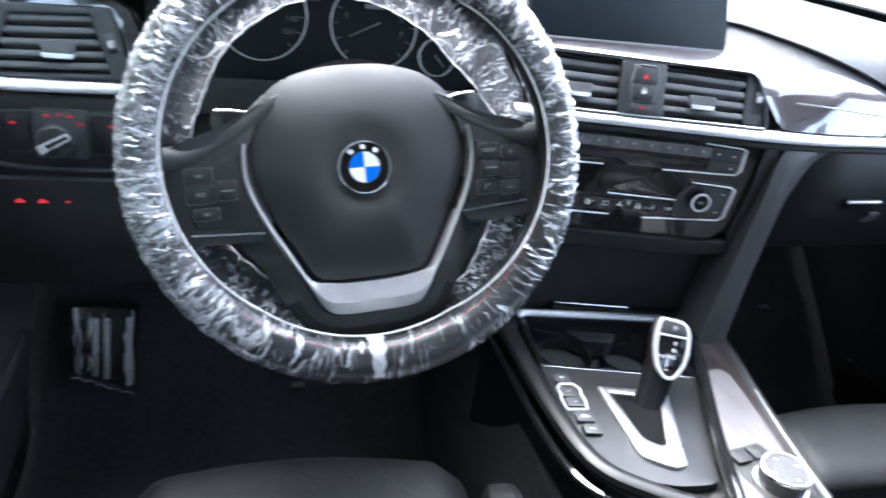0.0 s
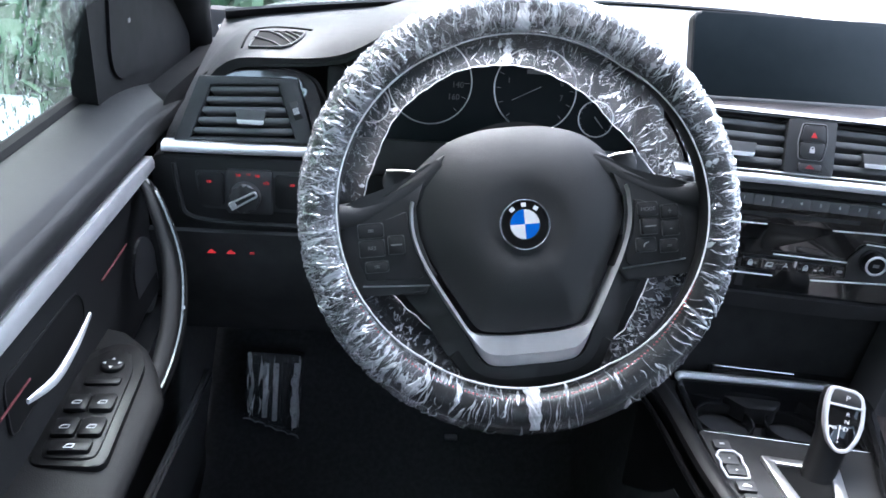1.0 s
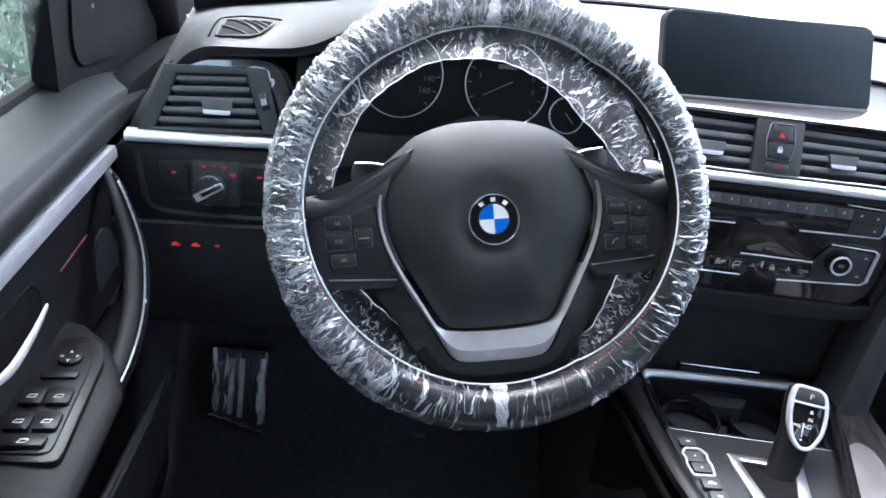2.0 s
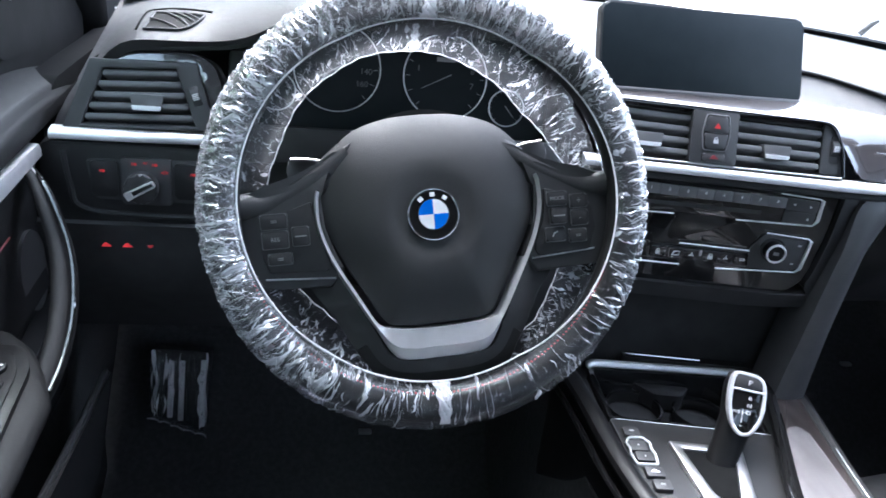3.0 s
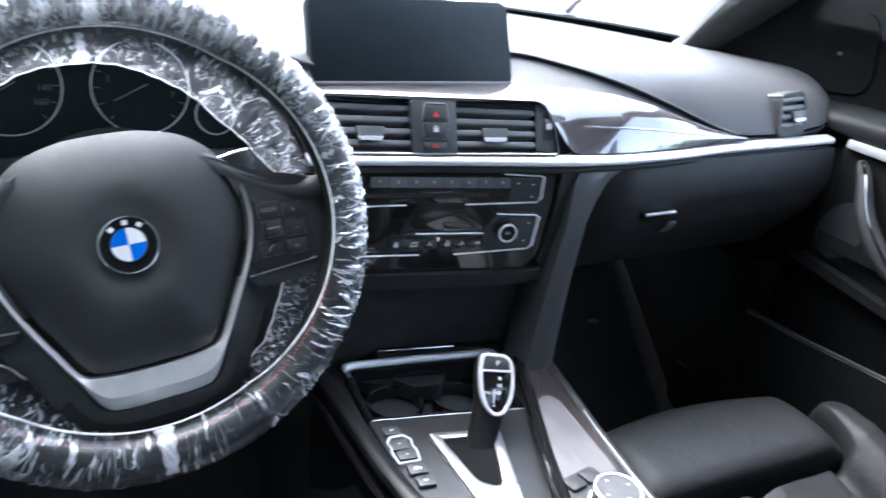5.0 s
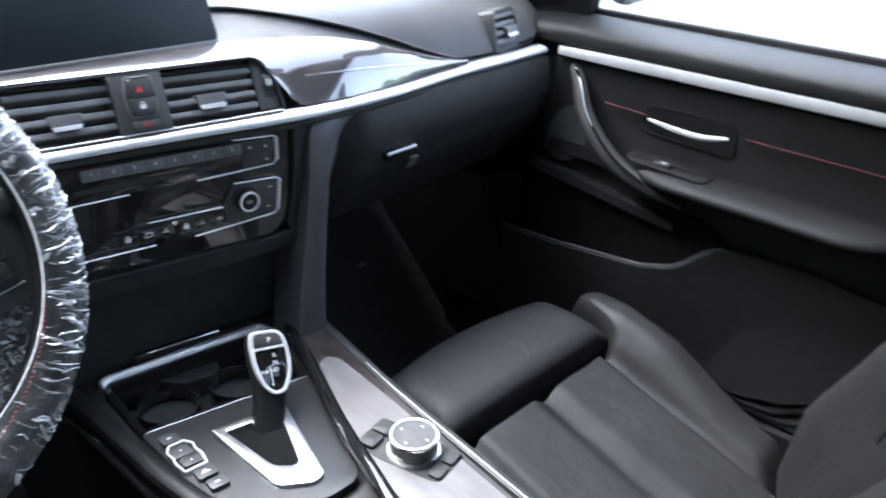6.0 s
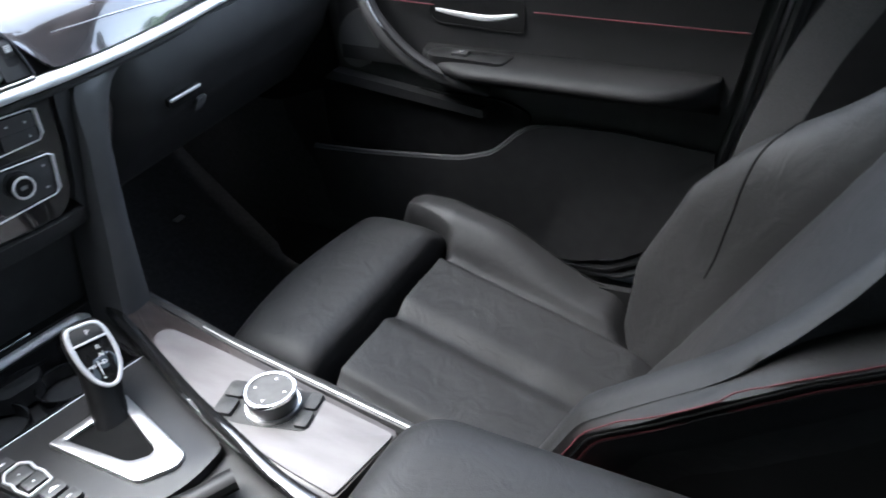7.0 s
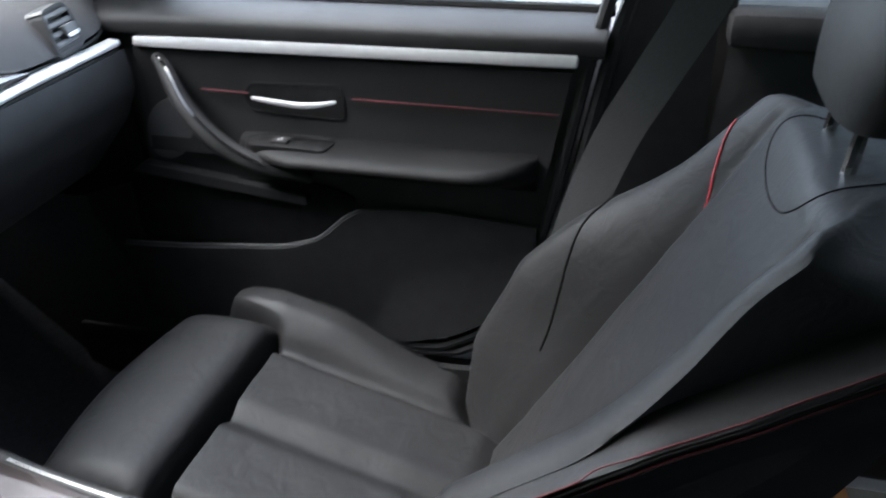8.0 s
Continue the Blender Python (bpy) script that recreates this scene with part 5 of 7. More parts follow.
        run = smooth_path([(0.070, 0.047, -0.020), (0.086, 0.036, -0.0165), (0.103, 0.0255, -0.0150), (0.123, 0.0155, -0.0150), (0.145, 0.0085, -0.0140), (0.170, 0.008, -0.010)], 5)
        line = [W @ Vector((s * u, v - drop, w)) for u, v, w in [tuple(p) for p in run]]
        tube(bm, line, [0.0125 - 0.0030 * math.sin(math.pi * i / (len(line) - 1)) for i in range(len(line))], 16)
        fill = [(0.064, 0.057), (0.080, 0.050), (0.094, 0.042), (0.112, 0.033), (0.140, 0.0215), (0.166, 0.0195), (0.166, 0.002), (0.132, 0.003), (0.104, 0.0125), (0.090, 0.014), (0.080, 0.030)]
        fill = [(s * u, v - drop) for u, v in fill]
        prism(bm, fill if s > 0 else fill[::-1], -0.026, -0.0085, W, 0.004, 3)
        part("shoulder", bm, PAD_LEATHER, sw, angle=60)
        pn = [(0.103, 0.009), (0.128, 0.0005), (0.146, -0.008), (0.149, -0.030), (0.143, -0.050), (0.094, -0.052), (0.0905, -0.044), (0.101, -0.018)]
        pn = [(s * u, v - drop) for u, v in pn]
        bm = BM()
        prism(bm, rounded(pn if s > 0 else pn[::-1], 0.003, 3), -0.008, -0.0035, W, 0.0015)
        part("button_panel", bm, BLACK_PLASTIC, sw)
        keys = [((0.136, -0.006), (0.022, 0.0125)), ((0.136, -0.0215), (0.022, 0.0145)), ((0.133, -0.038), (0.020, 0.0095)), ((0.1145, -0.020), (0.014, 0.016))] if s < 0 else \
               [((0.1145, -0.002), (0.018, 0.0125)), ((0.1345, -0.0055), (0.0155, 0.012)), ((0.1145, -0.0175), (0.015, 0.014)), ((0.1345, -0.0205), (0.0155, 0.0135)), ((0.1105, -0.034), (0.018, 0.0125)), ((0.1315, -0.0365), (0.016, 0.0115))]
        for j, ((u, v), (a, b)) in enumerate(keys):
            bm = BM()
            v -= drop
            prism(bm, rect(a, b, 0.002, (s * u, v)), -0.0045, -0.0010 if (a, b) not in ((0.014, 0.016), (0.015, 0.014)) else 0.0018, W, 0.0012)
            kb = part("button", bm, BLACK_PLASTIC, sw)
            # grey ring paints the highlight along the key's bevel
            bm = BM()
            frame_ring(bm, rect(a + 0.0012, b + 0.0012, 0.002, (s * u, v)), 0.0006, -0.004, -0.0022, W)
            part("bevel_highlight", bm, VENT_SLAT, kb, "light grey edge, painted bevel highlight")
            bm = BM()
            t = shift(W, s * u, v, -0.0009)
            if s > 0 and j == 0:
                writing(bm, "MODE", 0.0048, t)
            elif s > 0 and j in (1, 3):
                writing(bm, "+" if j == 1 else "-", 0.008, t)
            elif s > 0 and j == 4:
                icon(bm, "phone", t, 1.0)
            elif s > 0 and j == 5:
                icon(bm, "bars", t, 0.7)
            elif s < 0 and j == 1:
                writing(bm, "RES", 0.0048, t)
            elif s < 0 and j in (0, 2):
                icon(bm, "bars", t, 0.8)
            else:
                box(bm, (0, 0, 0.0028), (a * 0.7, 0.0012, 0.0006), 0, t)
            part("print", bm, GREY_PRINT, kb)
        # gear paddle behind the spoke
        pd = [(0.088, 0.046), (0.118, 0.050), (0.122, 0.040), (0.116, 0.012), (0.09, 0.01)]
        pd = [(s * u, v) for u, v in pd]
        bm = BM()
        prism(bm, rounded(pd if s > 0 else pd[::-1], 0.004, 3), -0.045, -0.041, W, 0.0012)
        part("paddle", bm, SWITCH, sw)
        bm = BM()
        tube(bm, [W @ Vector((s * u, v, -0.040)) for u, v in ((0.088, 0.0455), (0.103, 0.0485), (0.117, 0.0495))], 0.0010, 8)
        part("paddle_edge", bm, SATIN, sw, "silver paddle edge")
    bm = BM()
    disc(bm, 0.085, -0.07, -0.03, W, 40, 0.01)
    part("hub", bm, DARK_VOID, sw)
    # column shroud
    co = thing("steering_column", "black plastic steering column shroud behind the wheel", "steering column", WC - WN * 0.1)
    bm = BM()
    loft(bm, [[W0 @ Vector((x * (1 - 0.1 * k), y - 0.01 * k, -0.065 - 0.07 * k)) for x, y in rounded([(-0.07, -0.08), (0.07, -0.08), (0.06, 0.05), (-0.06, 0.05)], 0.02)] for k in range(4)])
    part("shroud", bm, DARK_VOID, co)


def crinkled(cols, rows, hold, seed):
    """Random lift (-1 to 1) and sideways drift for a lattice of film: ridges that run across it, fade and branch."""
    rng = np.random.RandomState(seed)
    knots = rng.uniform(-1, 1, (rows // hold + 4, cols))
    at = np.arange(rows)[:, None] / hold + rng.uniform(0, 1.9, cols)[None, :]
    j, f = at.astype(int), at - at.astype(int)
    k = np.arange(cols)[None, :]
    ridge = knots[j, k] * (1 - f) + knots[j + 1, k] * f
    lift = 0.85 * ridge + 0.15 * rng.uniform(-1, 1, (rows, cols))
    a = 2 * math.pi * np.arange(cols) / cols
    lean = 1.5 * np.sin(3 * a + seed) + 1.8 * np.sin(8 * a + 2 * seed) + 1.2 * np.sin(19 * a + 3 * seed)
    drift = lean[None, :] * np.linspace(-0.5, 0.8, rows)[:, None] + 0.2 * rng.uniform(-1, 1, (rows, cols))
    return lift, drift


def build_cover():
    ob = thing("wheel_cover", "wrinkled clear plastic film cover stretched over the steering wheel rim", "plastic cover", WC)
    R = 0.178
    N, M = 300, 17
    ROT, AT = np.array(W0.to_3x3()), np.array(W0.translation)
    lift, drift = crinkled(N, M, 6, 4)

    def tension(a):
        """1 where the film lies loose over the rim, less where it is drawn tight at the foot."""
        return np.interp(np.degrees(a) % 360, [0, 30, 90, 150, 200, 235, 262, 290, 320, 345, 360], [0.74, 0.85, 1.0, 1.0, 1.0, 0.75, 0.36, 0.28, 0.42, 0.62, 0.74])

    def film_row(v, plain=True, j=0):
        """Points round the film at v: 0 at the front thread, 1 behind the rim."""
        base = 2 * math.pi * np.arange(N) / N
        a = base if plain else base + drift[j] * 2 * math.pi / N * min(1.0, 4 * v)
        phi0 = np.arccos(np.clip((0.1645 - 0.0085 * np.sin(a) ** 2 - R) / 0.0195, -1, 1))
        phi = phi0 + (-2.25 - phi0) * v
        rr = np.full(N, 0.0196) + 0.0012 * (1 - np.sin(a)) * 0.5
        if not plain:
            loose = tension(base)
            # the outer flank is pulled smooth where the film is tight
            flank = 1 - (1 - loose) * 1.55 * min(1, max(0, (v - 0.22) / 0.2))
            rr = rr + 0.0013 * lift[j] * loose * flank * min(1.0, 4 * v + 0.25)
        r = R + rr * np.cos(phi)
        return np.stack([r * np.cos(a), r * np.sin(a), 1.08 * rr * np.sin(phi)], 1)

    def laid(rows, closed, faceted=False):
        """A surface from rows of points in the wheel's frame, its front away from the rim or to the driver."""
        pts = np.concatenate(rows) @ ROT.T + AT
        n, k = len(rows[0]), len(rows)
        faces = []
        for j in range(k - 1):
            for i in range(n if closed else n - 1):
                a, b, c, d = j * n + i, j * n + (i + 1) % n, (j + 1) * n + (i + 1) % n, (j + 1) * n + i
                if not faceted:
                    faces.append((a, b, c, d))
                elif (i * 7 + j * 3) % 5 < 3:
                    faces += [(a, b, c), (a, c, d)]
                else:
                    faces += [(a, b, d), (b, c, d)]
        me = bpy.data.meshes.new("film")
        me.from_pydata(pts.tolist(), [], faces)
        me.polygons.foreach_set("use_smooth", [not faceted] * len(faces))
        look_at = 0.0
        for f in me.polygons:
            q = f.center - WC
            away = WN if not closed else q - (q - WN * q.dot(WN)).normalized() * R
            look_at += f.normal.dot(away)
        if look_at < 0:
            me.flip_normals()
        return me

    def hung(name, me, mat, label=""):
        me.materials.append(mat)
        o = new(name, me)
        o.parent = ob
        o.matrix_parent_inverse = PLACED[ob].inverted()
        if label:
            o["label"] = label
        return o

    fold_verts, fold_faces = [], []

    def pleats(grid, count, seed, v0, v1, wide, closed):
        """Thin raised folds that lie on a film surface and run across it."""
        pick = random.Random(seed)
        arr = np.array(grid)
        m, n = arr.shape[:2]

        def at(x, y):
            i, j = int(math.floor(x)), max(0, min(m - 2, int(y)))
            f, g = x - i, y - j
            i0, i1 = (i % n, (i + 1) % n) if closed else (max(0, min(n - 1, i)), max(0, min(n - 1, i + 1)))
            return (arr[j, i0] * (1 - f) + arr[j, i1] * f) * (1 - g) + (arr[j + 1, i0] * (1 - f) + arr[j + 1, i1] * f) * g
        for _ in range(count):
            x, y = pick.uniform(0, n), pick.uniform(v0, v1) * (m - 1)
            deg = 360 * x / n
            dense = np.interp(deg, [0, 30, 90, 150, 200, 235, 262, 290, 320, 345, 360], [0.6, 0.62, 0.6, 0.86, 1.0, 0.75, 0.40, 0.24, 0.34, 0.52, 0.6])
            if closed and pick.random() > dense * (1.0 if y < 0.3 * m or dense > 0.58 else 0.35):
                continue
            run, lean, bow = pick.uniform(0.06, 0.34) * (m - 1), pick.gauss(0, 0.32), pick.gauss(0, 0.5 if closed else 0.25)
            if not closed:
                run *= pick.choice((1.0, 1.0, 1.8))
            ragged = [pick.uniform(0.25, 1.35) for _ in range(16)]
            k, ridge = pick.choice(wide), pick.uniform(0.0002, 0.0009)
            base, steps, skew = len(fold_verts), 7, pick.uniform(-0.6, 0.6)
            for q in range(steps + 1):
                f = q / steps
                xx, yy = x + lean * run * f + bow * math.sin(math.pi * f), min(m - 1.01, y + run * f)
                half = 0.5 * k * (math.sin(math.pi * (0.04 + 0.92 * f)) ** 0.8) * ragged[q]
                xx += 0.22 * k * (ragged[q + 8] - 0.8)
                for side in (-1, skew, 1):
                    p = at(xx + side * half, yy)
                    flat = np.array([p[0], p[1], 0.0])
                    d = p - flat / np.linalg.norm(flat) * R
                    d = d / np.linalg.norm(d) if closed else np.array([0, 0, 1.0])
                    fold_verts.append(tuple((p + d * (0.0003 + ridge * (side == skew))) @ ROT.T + AT))
            for q in range(steps):
                b = base + 3 * q
                fold_faces.append((b, b + 1, b + 4, b + 3))
                fold_faces.append((b + 1, b + 2, b + 5, b + 4))

    rows = [film_row(j / (M - 1), False, j) for j in range(M)]
    # the film is drawn tight and clear under the rim's foot and lies loose over its top, made cloudier also for the
    # brighter light there
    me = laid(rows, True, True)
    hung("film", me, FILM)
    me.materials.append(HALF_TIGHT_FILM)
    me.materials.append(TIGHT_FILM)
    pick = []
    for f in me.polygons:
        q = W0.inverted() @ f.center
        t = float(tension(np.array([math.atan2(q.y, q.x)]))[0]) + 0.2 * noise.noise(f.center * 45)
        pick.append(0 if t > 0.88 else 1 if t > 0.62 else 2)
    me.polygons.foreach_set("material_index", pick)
    pleats(rows, 1700, 4, -0.02, 0.50, (0.14, 0.22, 0.3, 0.5), True)
    pleats(rows, 300, 9, -0.02, 0.40, (0.8, 1.1, 1.5), True)

    # loose film behind the rim, gathered by a thread
    def elastic(a):
        r = np.interp(np.degrees(a), [13, 18, 26, 47, 73, 96, 118, 148, 164, 179, 205, 229, 247, 262, 288, 299, 316, 331, 343], [0.141, 0.137, 0.129, 0.124, 0.133, 0.139, 0.142, 0.142, 0.139, 0.143, 0.140, 0.133, 0.138, 0.146, 0.150, 0.149, 0.151, 0.142, 0.139])
        return r + 0.0005 * np.sin(13 * a + 1) + 0.0004 * np.sin(47 * a), -0.034 + 0.003 * np.sin(3 * a + 0.5)
    for deg0, deg1 in ((14, 179), (205, 262), (288, 343)):
        n = int(0.95 * (deg1 - deg0))
        base = np.radians(np.linspace(deg0, deg1, n))
        rise, slip = crinkled(n, 14, 8, deg0 + 1)
        near = np.interp(np.degrees(base), [14, 38, 70, 180, 205, 262, 288, 343], [0.0, 0.0, 1.0, 1.0, 0.35, 0.2, 0.2, 0.2])
        x0 = (R + 0.021 * math.cos(2.45)) * (1 - near) + (0.1642 - 0.0085 * np.sin(base) ** 2) * near
        y0 = -0.0145 * (1 - near) + 0.0145 * near
        rows = []
        for j in range(14):
            v = j / 13
            a = base + slip[j] * math.radians(1 / 0.95) * 0.9 * min(1, 3 * v) * min(1, 4 * (1 - v))
            rr, w1 = elastic(a)
            d = 0.0026 * rise[j] * math.sin(math.pi * min(1, v * 0.9 + 0.05))
            r = x0 + (rr - x0) * v
            rows.append(np.stack([r * np.cos(a), r * np.sin(a), y0 + (w1 - y0) * v + d], 1))
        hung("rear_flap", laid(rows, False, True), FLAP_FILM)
        pleats(rows, int((1.7 if deg0 == 14 else 2.6) * (deg1 - deg0)), deg0, 0.0, 0.8, (0.10, 0.15, 0.25, 0.45) if deg0 == 14 else (0.2, 0.3, 0.5, 0.8), False)
        pleats(rows, int(0.12 * (deg1 - deg0)), deg0 + 1, 0.1, 0.7, (0.9, 1.4, 2.0), False)
        bm = BM()
        pts = [W0 @ Vector(p) for p in rows[-1]]
        tube(bm, pts, [0.0005 + 0.0005 * abs(noise.noise(Vector((k * 0.6, 0, 0)))) for k in range(len(pts))], 6)
        part("thread", bm, WHITE_LEAD, ob, "white elastic thread")
    bm = BM()
    pts = [W0 @ Vector(p) + WN * 0.0018 for p in film_row(0.0)]
    tube(bm, pts, [0.0007 + 0.0006 * abs(noise.noise(Vector((k * 0.45, 1, 0)))) for k in range(len(pts))], 6, True)
    part("thread", bm, WHITE_LEAD, ob, "white elastic thread")
    # the folds carry crease highlights in their milky colour
    me = bpy.data.meshes.new("pleats")
    me.from_pydata(fold_verts, [], fold_faces)
    tagged(hung("pleats", me, PLEAT, "fine film folds, milky in place of crease glints"), kind="stuff")
    # welded joins of the film, drawn into small white tufts where they meet the thread
    for deg, v1 in ((94.5, 0.30), (275.5, 0.42)):
        i0 = int(deg / 360 * N)
        rows = []
        for j in range(14):
            f = j / 13
            row = film_row(v1 * f)[i0 - 3:i0 + 4]
            wide = (1.0 - 0.55 * f) * (0.7 + 0.4 * abs(math.sin(2.3 * j)))
            bulge = 0.0016 + 0.0022 * (1 - f) * np.abs(np.sin(np.arange(7) * 1.9 + j))
            mid = row[3]
            rows.append(mid + (row - mid) * wide * 0.8 + np.stack([0 * bulge, 0 * bulge, bulge], 1))
        hung("weld", laid(rows, False, True), film_weld, "whitish welded join")
    rows = []
    for j in range(10):
        f = j / 9
        a = np.radians(97.0 + np.linspace(-2.6, 2.6, 7) * (0.4 + 0.6 * f) * (0.8 + 0.3 * math.sin(2.1 * j)))
        r = 0.1545 + (0.1385 - 0.1545) * f
        rows.append(np.stack([r * np.cos(a), r * np.sin(a), -0.002 - 0.028 * f + 0.0025 * np.abs(np.sin(np.arange(7) * 2.2 + j))], 1))
    hung("tuft", laid(rows, False, True), film_weld, "white gathered tuft of film")


film_weld = film_material("welded_film", haze=0.7, gloss=0.5)
build_wheel()
build_cover()


# ---- centre console ----
CZ = 0.386
T0 = frame_at((0, 0, CZ), (1, 0, 0), (0, 1, 0), (0, 0, 1))


def build_console():
    co = thing("centre_console", "dark centre console with chrome-edged cup tray and grey gear panel", "console", (0.03, 0.05, 0.0))
    bm = BM()
    body = [(-0.112, 0.30), (-0.104, 0.18), (-0.088, 0.03), (-0.08, -0.10), (-0.08, -0.60), (0.155, -0.60), (0.155, -0.23), (0.172, 0.0), (0.205, 0.20), (0.215, 0.30)]
    prism(bm, rounded(body, 0.02), 0.02 - CZ, -0.066, T0, 0.0)
    part("body", bm, BLACK_PLASTIC, co)
    bm = BM()
    prism(bm, body + [(0.148, 0.30), (0.142, 0.247), (0.1180, 0.116), (-0.0840, 0.151), (-0.078, 0.272), (-0.079, 0.30)], -0.066, -0.012, T0)
    part("deck", bm, BLACK_PLASTIC, co)
    # raised left flank with a bright edge
    bm = BM()
    left = smooth_path([(-0.116, 0.305, 0.384), (-0.105, 0.20, 0.386), (-0.099, 0.06, 0.387), (-0.082, -0.03, 0.388), (-0.036, -0.075, 0.389), (0.015, -0.105, 0.391)], 8)
    tube(bm, left, 0.012, 10, flat=0.8)
    part("flank", bm, LEVER_BLACK, co)
    bm = BM()
    tube(bm, [p + Vector((-0.013, -0.004, -0.02)) for p in left], 0.005, 8)
    part("flank_gloss", bm, GLOSS_BLACK, co)
    # cup tray: dark well with chrome surround
    tray = [(-0.075, 0.268), (0.138, 0.245), (0.116, 0.117), (-0.082, 0.152)]
    bm = BM()
    r = rounded(tray, [0.014, 0.014, 0.006, 0.006], 6)
    frame_ring(bm, r, 0.0065, -0.05, -0.004, T0, 0.002)
    well = part("cup_tray", bm, GLOSS_BLACK, co, "dark gloss cup tray")
    bm = BM()
    prism(bm, [(u * 0.97 + 0.001, v * 0.985 + 0.003) for u, v in r], -0.06, -0.052, T0)
    part("tray_floor", bm, DARK_VOID, well)
    bm = BM()
    k = len(r)
    edge = [Vector((u, v, CZ)) for u, v in r]
    path = edge[:14]
    tube(bm, [p + Vector((0, 0, 0.001)) for p in path], [0.002, 0.0035, 0.005] + [0.0065] * 11, 12, flat=0.8)
    part("tray_rim", bm, LEVER_SILVER, well, "chrome tray rim")
    bm = BM()
    tube(bm, [Vector((-0.078, 0.1505, CZ - 0.003)), Vector((0.116, 0.117, CZ - 0.003))], 0.0004, 8)
    part("tray_line", bm, SATIN, well)
    for c, rad in (((-0.02, 0.215), 0.038), ((0.066, 0.20), 0.036)):
        bm = BM()
        ring(bm, rad - 0.003, rad, -0.05, -0.03, shift(T0, *c), 36, 0.001)
        part("cup_ring", bm, GLOSS_BLACK, well)
    bm = BM()
    prism(bm, rounded([(-0.01, 0.256), (0.068, 0.244), (0.048, 0.222), (0.012, 0.227)], 0.006), -0.045, -0.022, T0, 0.003)
    part("cup_divider", bm, BLACK_PLASTIC, well)
    # grey gear panel
    bm = BM()
    pan = [(-0.084, 0.149), (0.115, 0.114), (0.075, 0.01), (0.046, -0.064), (0.0, -0.066), (-0.056, -0.045), (-0.085, 0.01)]
    prism(bm, rounded(pan, [0.004, 0.004, 0.02, 0.01, 0.03, 0.02, 0.03]), -0.02, -0.001, T0, 0.002)
    part("gear_panel", bm, CONSOLE_GREY, co, "dark grey gear panel")
    outer = rounded([(-0.029, 0.100), (0.058, 0.084), (0.021, -0.038), (0.006, -0.043), (-0.026, -0.021)], [0.004, 0.008, 0.006, 0.008, 0.008], 5)
    bm = BM()
    inner = rounded([(-0.0175, 0.0865), (0.044, 0.074), (0.0125, -0.005), (0.004, -0.008), (-0.0115, 0.006)], [0.004, 0.008, 0.006, 0.008, 0.008], 5)
    ribbon(bm, inner, outer, -0.004, 0.004, T0, True, 0.0015)
    part("gate_surround", bm, SATIN, co, "silver gear gate surround")
    # flat black plate paints the well's shade, no hollow is cut
    bm = BM()
    prism(bm, inner, -0.02, 0.0005, T0)
    part("gate_well", bm, BOOT, co)
    # buttons beside the gate
    for k, (u, v, w, h) in enumerate(((-0.068, 0.118, 0.019, 0.0155), (-0.0690, 0.0925, 0.021, 0.018), (-0.0680, 0.0725, 0.021, 0.016), (-0.0665, 0.0465, 0.021, 0.0165), (-0.0655, 0.0255, 0.020, 0.016))):
        bm = BM()
        t = shift(T0, u, v, 0, -6)
        prism(bm, rect(w, h, 0.002), -0.002, 0.004 - 0.0012 * (k == 1), t, 0.0015)
        b = part("button", bm, SWITCH, co)
        bm = BM()
        icon(bm, ("bars", "arrow", "arrow", "car", "bars")[k], shift(t, 0, 0, 0.0042), 0.9)
        part("symbol", bm, WHITE_PRINT, b)
    bm = BM()
    t = shift(T0, -0.0685, 0.0825, 0, -4)
    hexa = rounded([(-0.008, 0.0235), (0.008, 0.0235), (0.0145, 0.014), (0.0125, 0.004), (0.0145, -0.006), (0.012, -0.0235), (-0.012, -0.0235), (-0.0145, -0.006), (-0.0125, 0.004), (-0.0145, 0.014)], 0.002, 3)
    tube(bm, [t @ Vector((u, v, 0.0035)) for u, v in hexa], 0.0015, 6, True)
    part("button_frame", bm, LEVER_SILVER, co, "chrome frame round two buttons")
    # gloss divider and wood panel towards the passenger
    bm = BM()
    div = smooth_path([(0.172, 0.235, 0.392), (0.150, 0.19, 0.392), (0.122, 0.115, 0.393), (0.080, 0.01, 0.394), (0.052, -0.075, 0.395), (0.028, -0.15, 0.396), (0.015, -0.22, 0.396)], 6)
    tube(bm, div, 0.0085, 10, flat=0.9)
    part("divider", bm, GLOSS_BLACK, co, "gloss black divider")
    # pale overlay paints the windscreen's reflection onto the dark wood
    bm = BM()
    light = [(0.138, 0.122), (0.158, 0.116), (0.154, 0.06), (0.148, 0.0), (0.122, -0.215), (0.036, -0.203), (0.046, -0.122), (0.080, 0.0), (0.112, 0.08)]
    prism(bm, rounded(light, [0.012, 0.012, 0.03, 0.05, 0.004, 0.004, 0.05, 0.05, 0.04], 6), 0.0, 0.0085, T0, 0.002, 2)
    part("sheen_panel", bm, WOOD_SHEEN, co, "pale overlay painting the sky's sheen on the wood panel")
    bm = BM()
    wood = [(0.170, 0.222), (0.196, 0.212), (0.176, 0.11), (0.158, 0.0), (0.128, -0.217), (0.030, -0.205), (0.040, -0.125), (0.072, 0.0), (0.130, 0.125)]
    prism(bm, rounded(wood, [0.006, 0.01, 0.05, 0.05, 0.004, 0.004, 0.05, 0.05, 0.04], 6), -0.02, 0.006, T0, 0.004, 3)
    part("wood_panel", bm, WOOD, co, "high-gloss dark wood panel beside the seat")
    bm = BM()
    rail = smooth_path([(0.204, 0.215, 0.384), (0.186, 0.11, 0.384), (0.167, 0.0, 0.385), (0.138, -0.24, 0.385)], 6)
    tube(bm, rail, 0.008, 8)
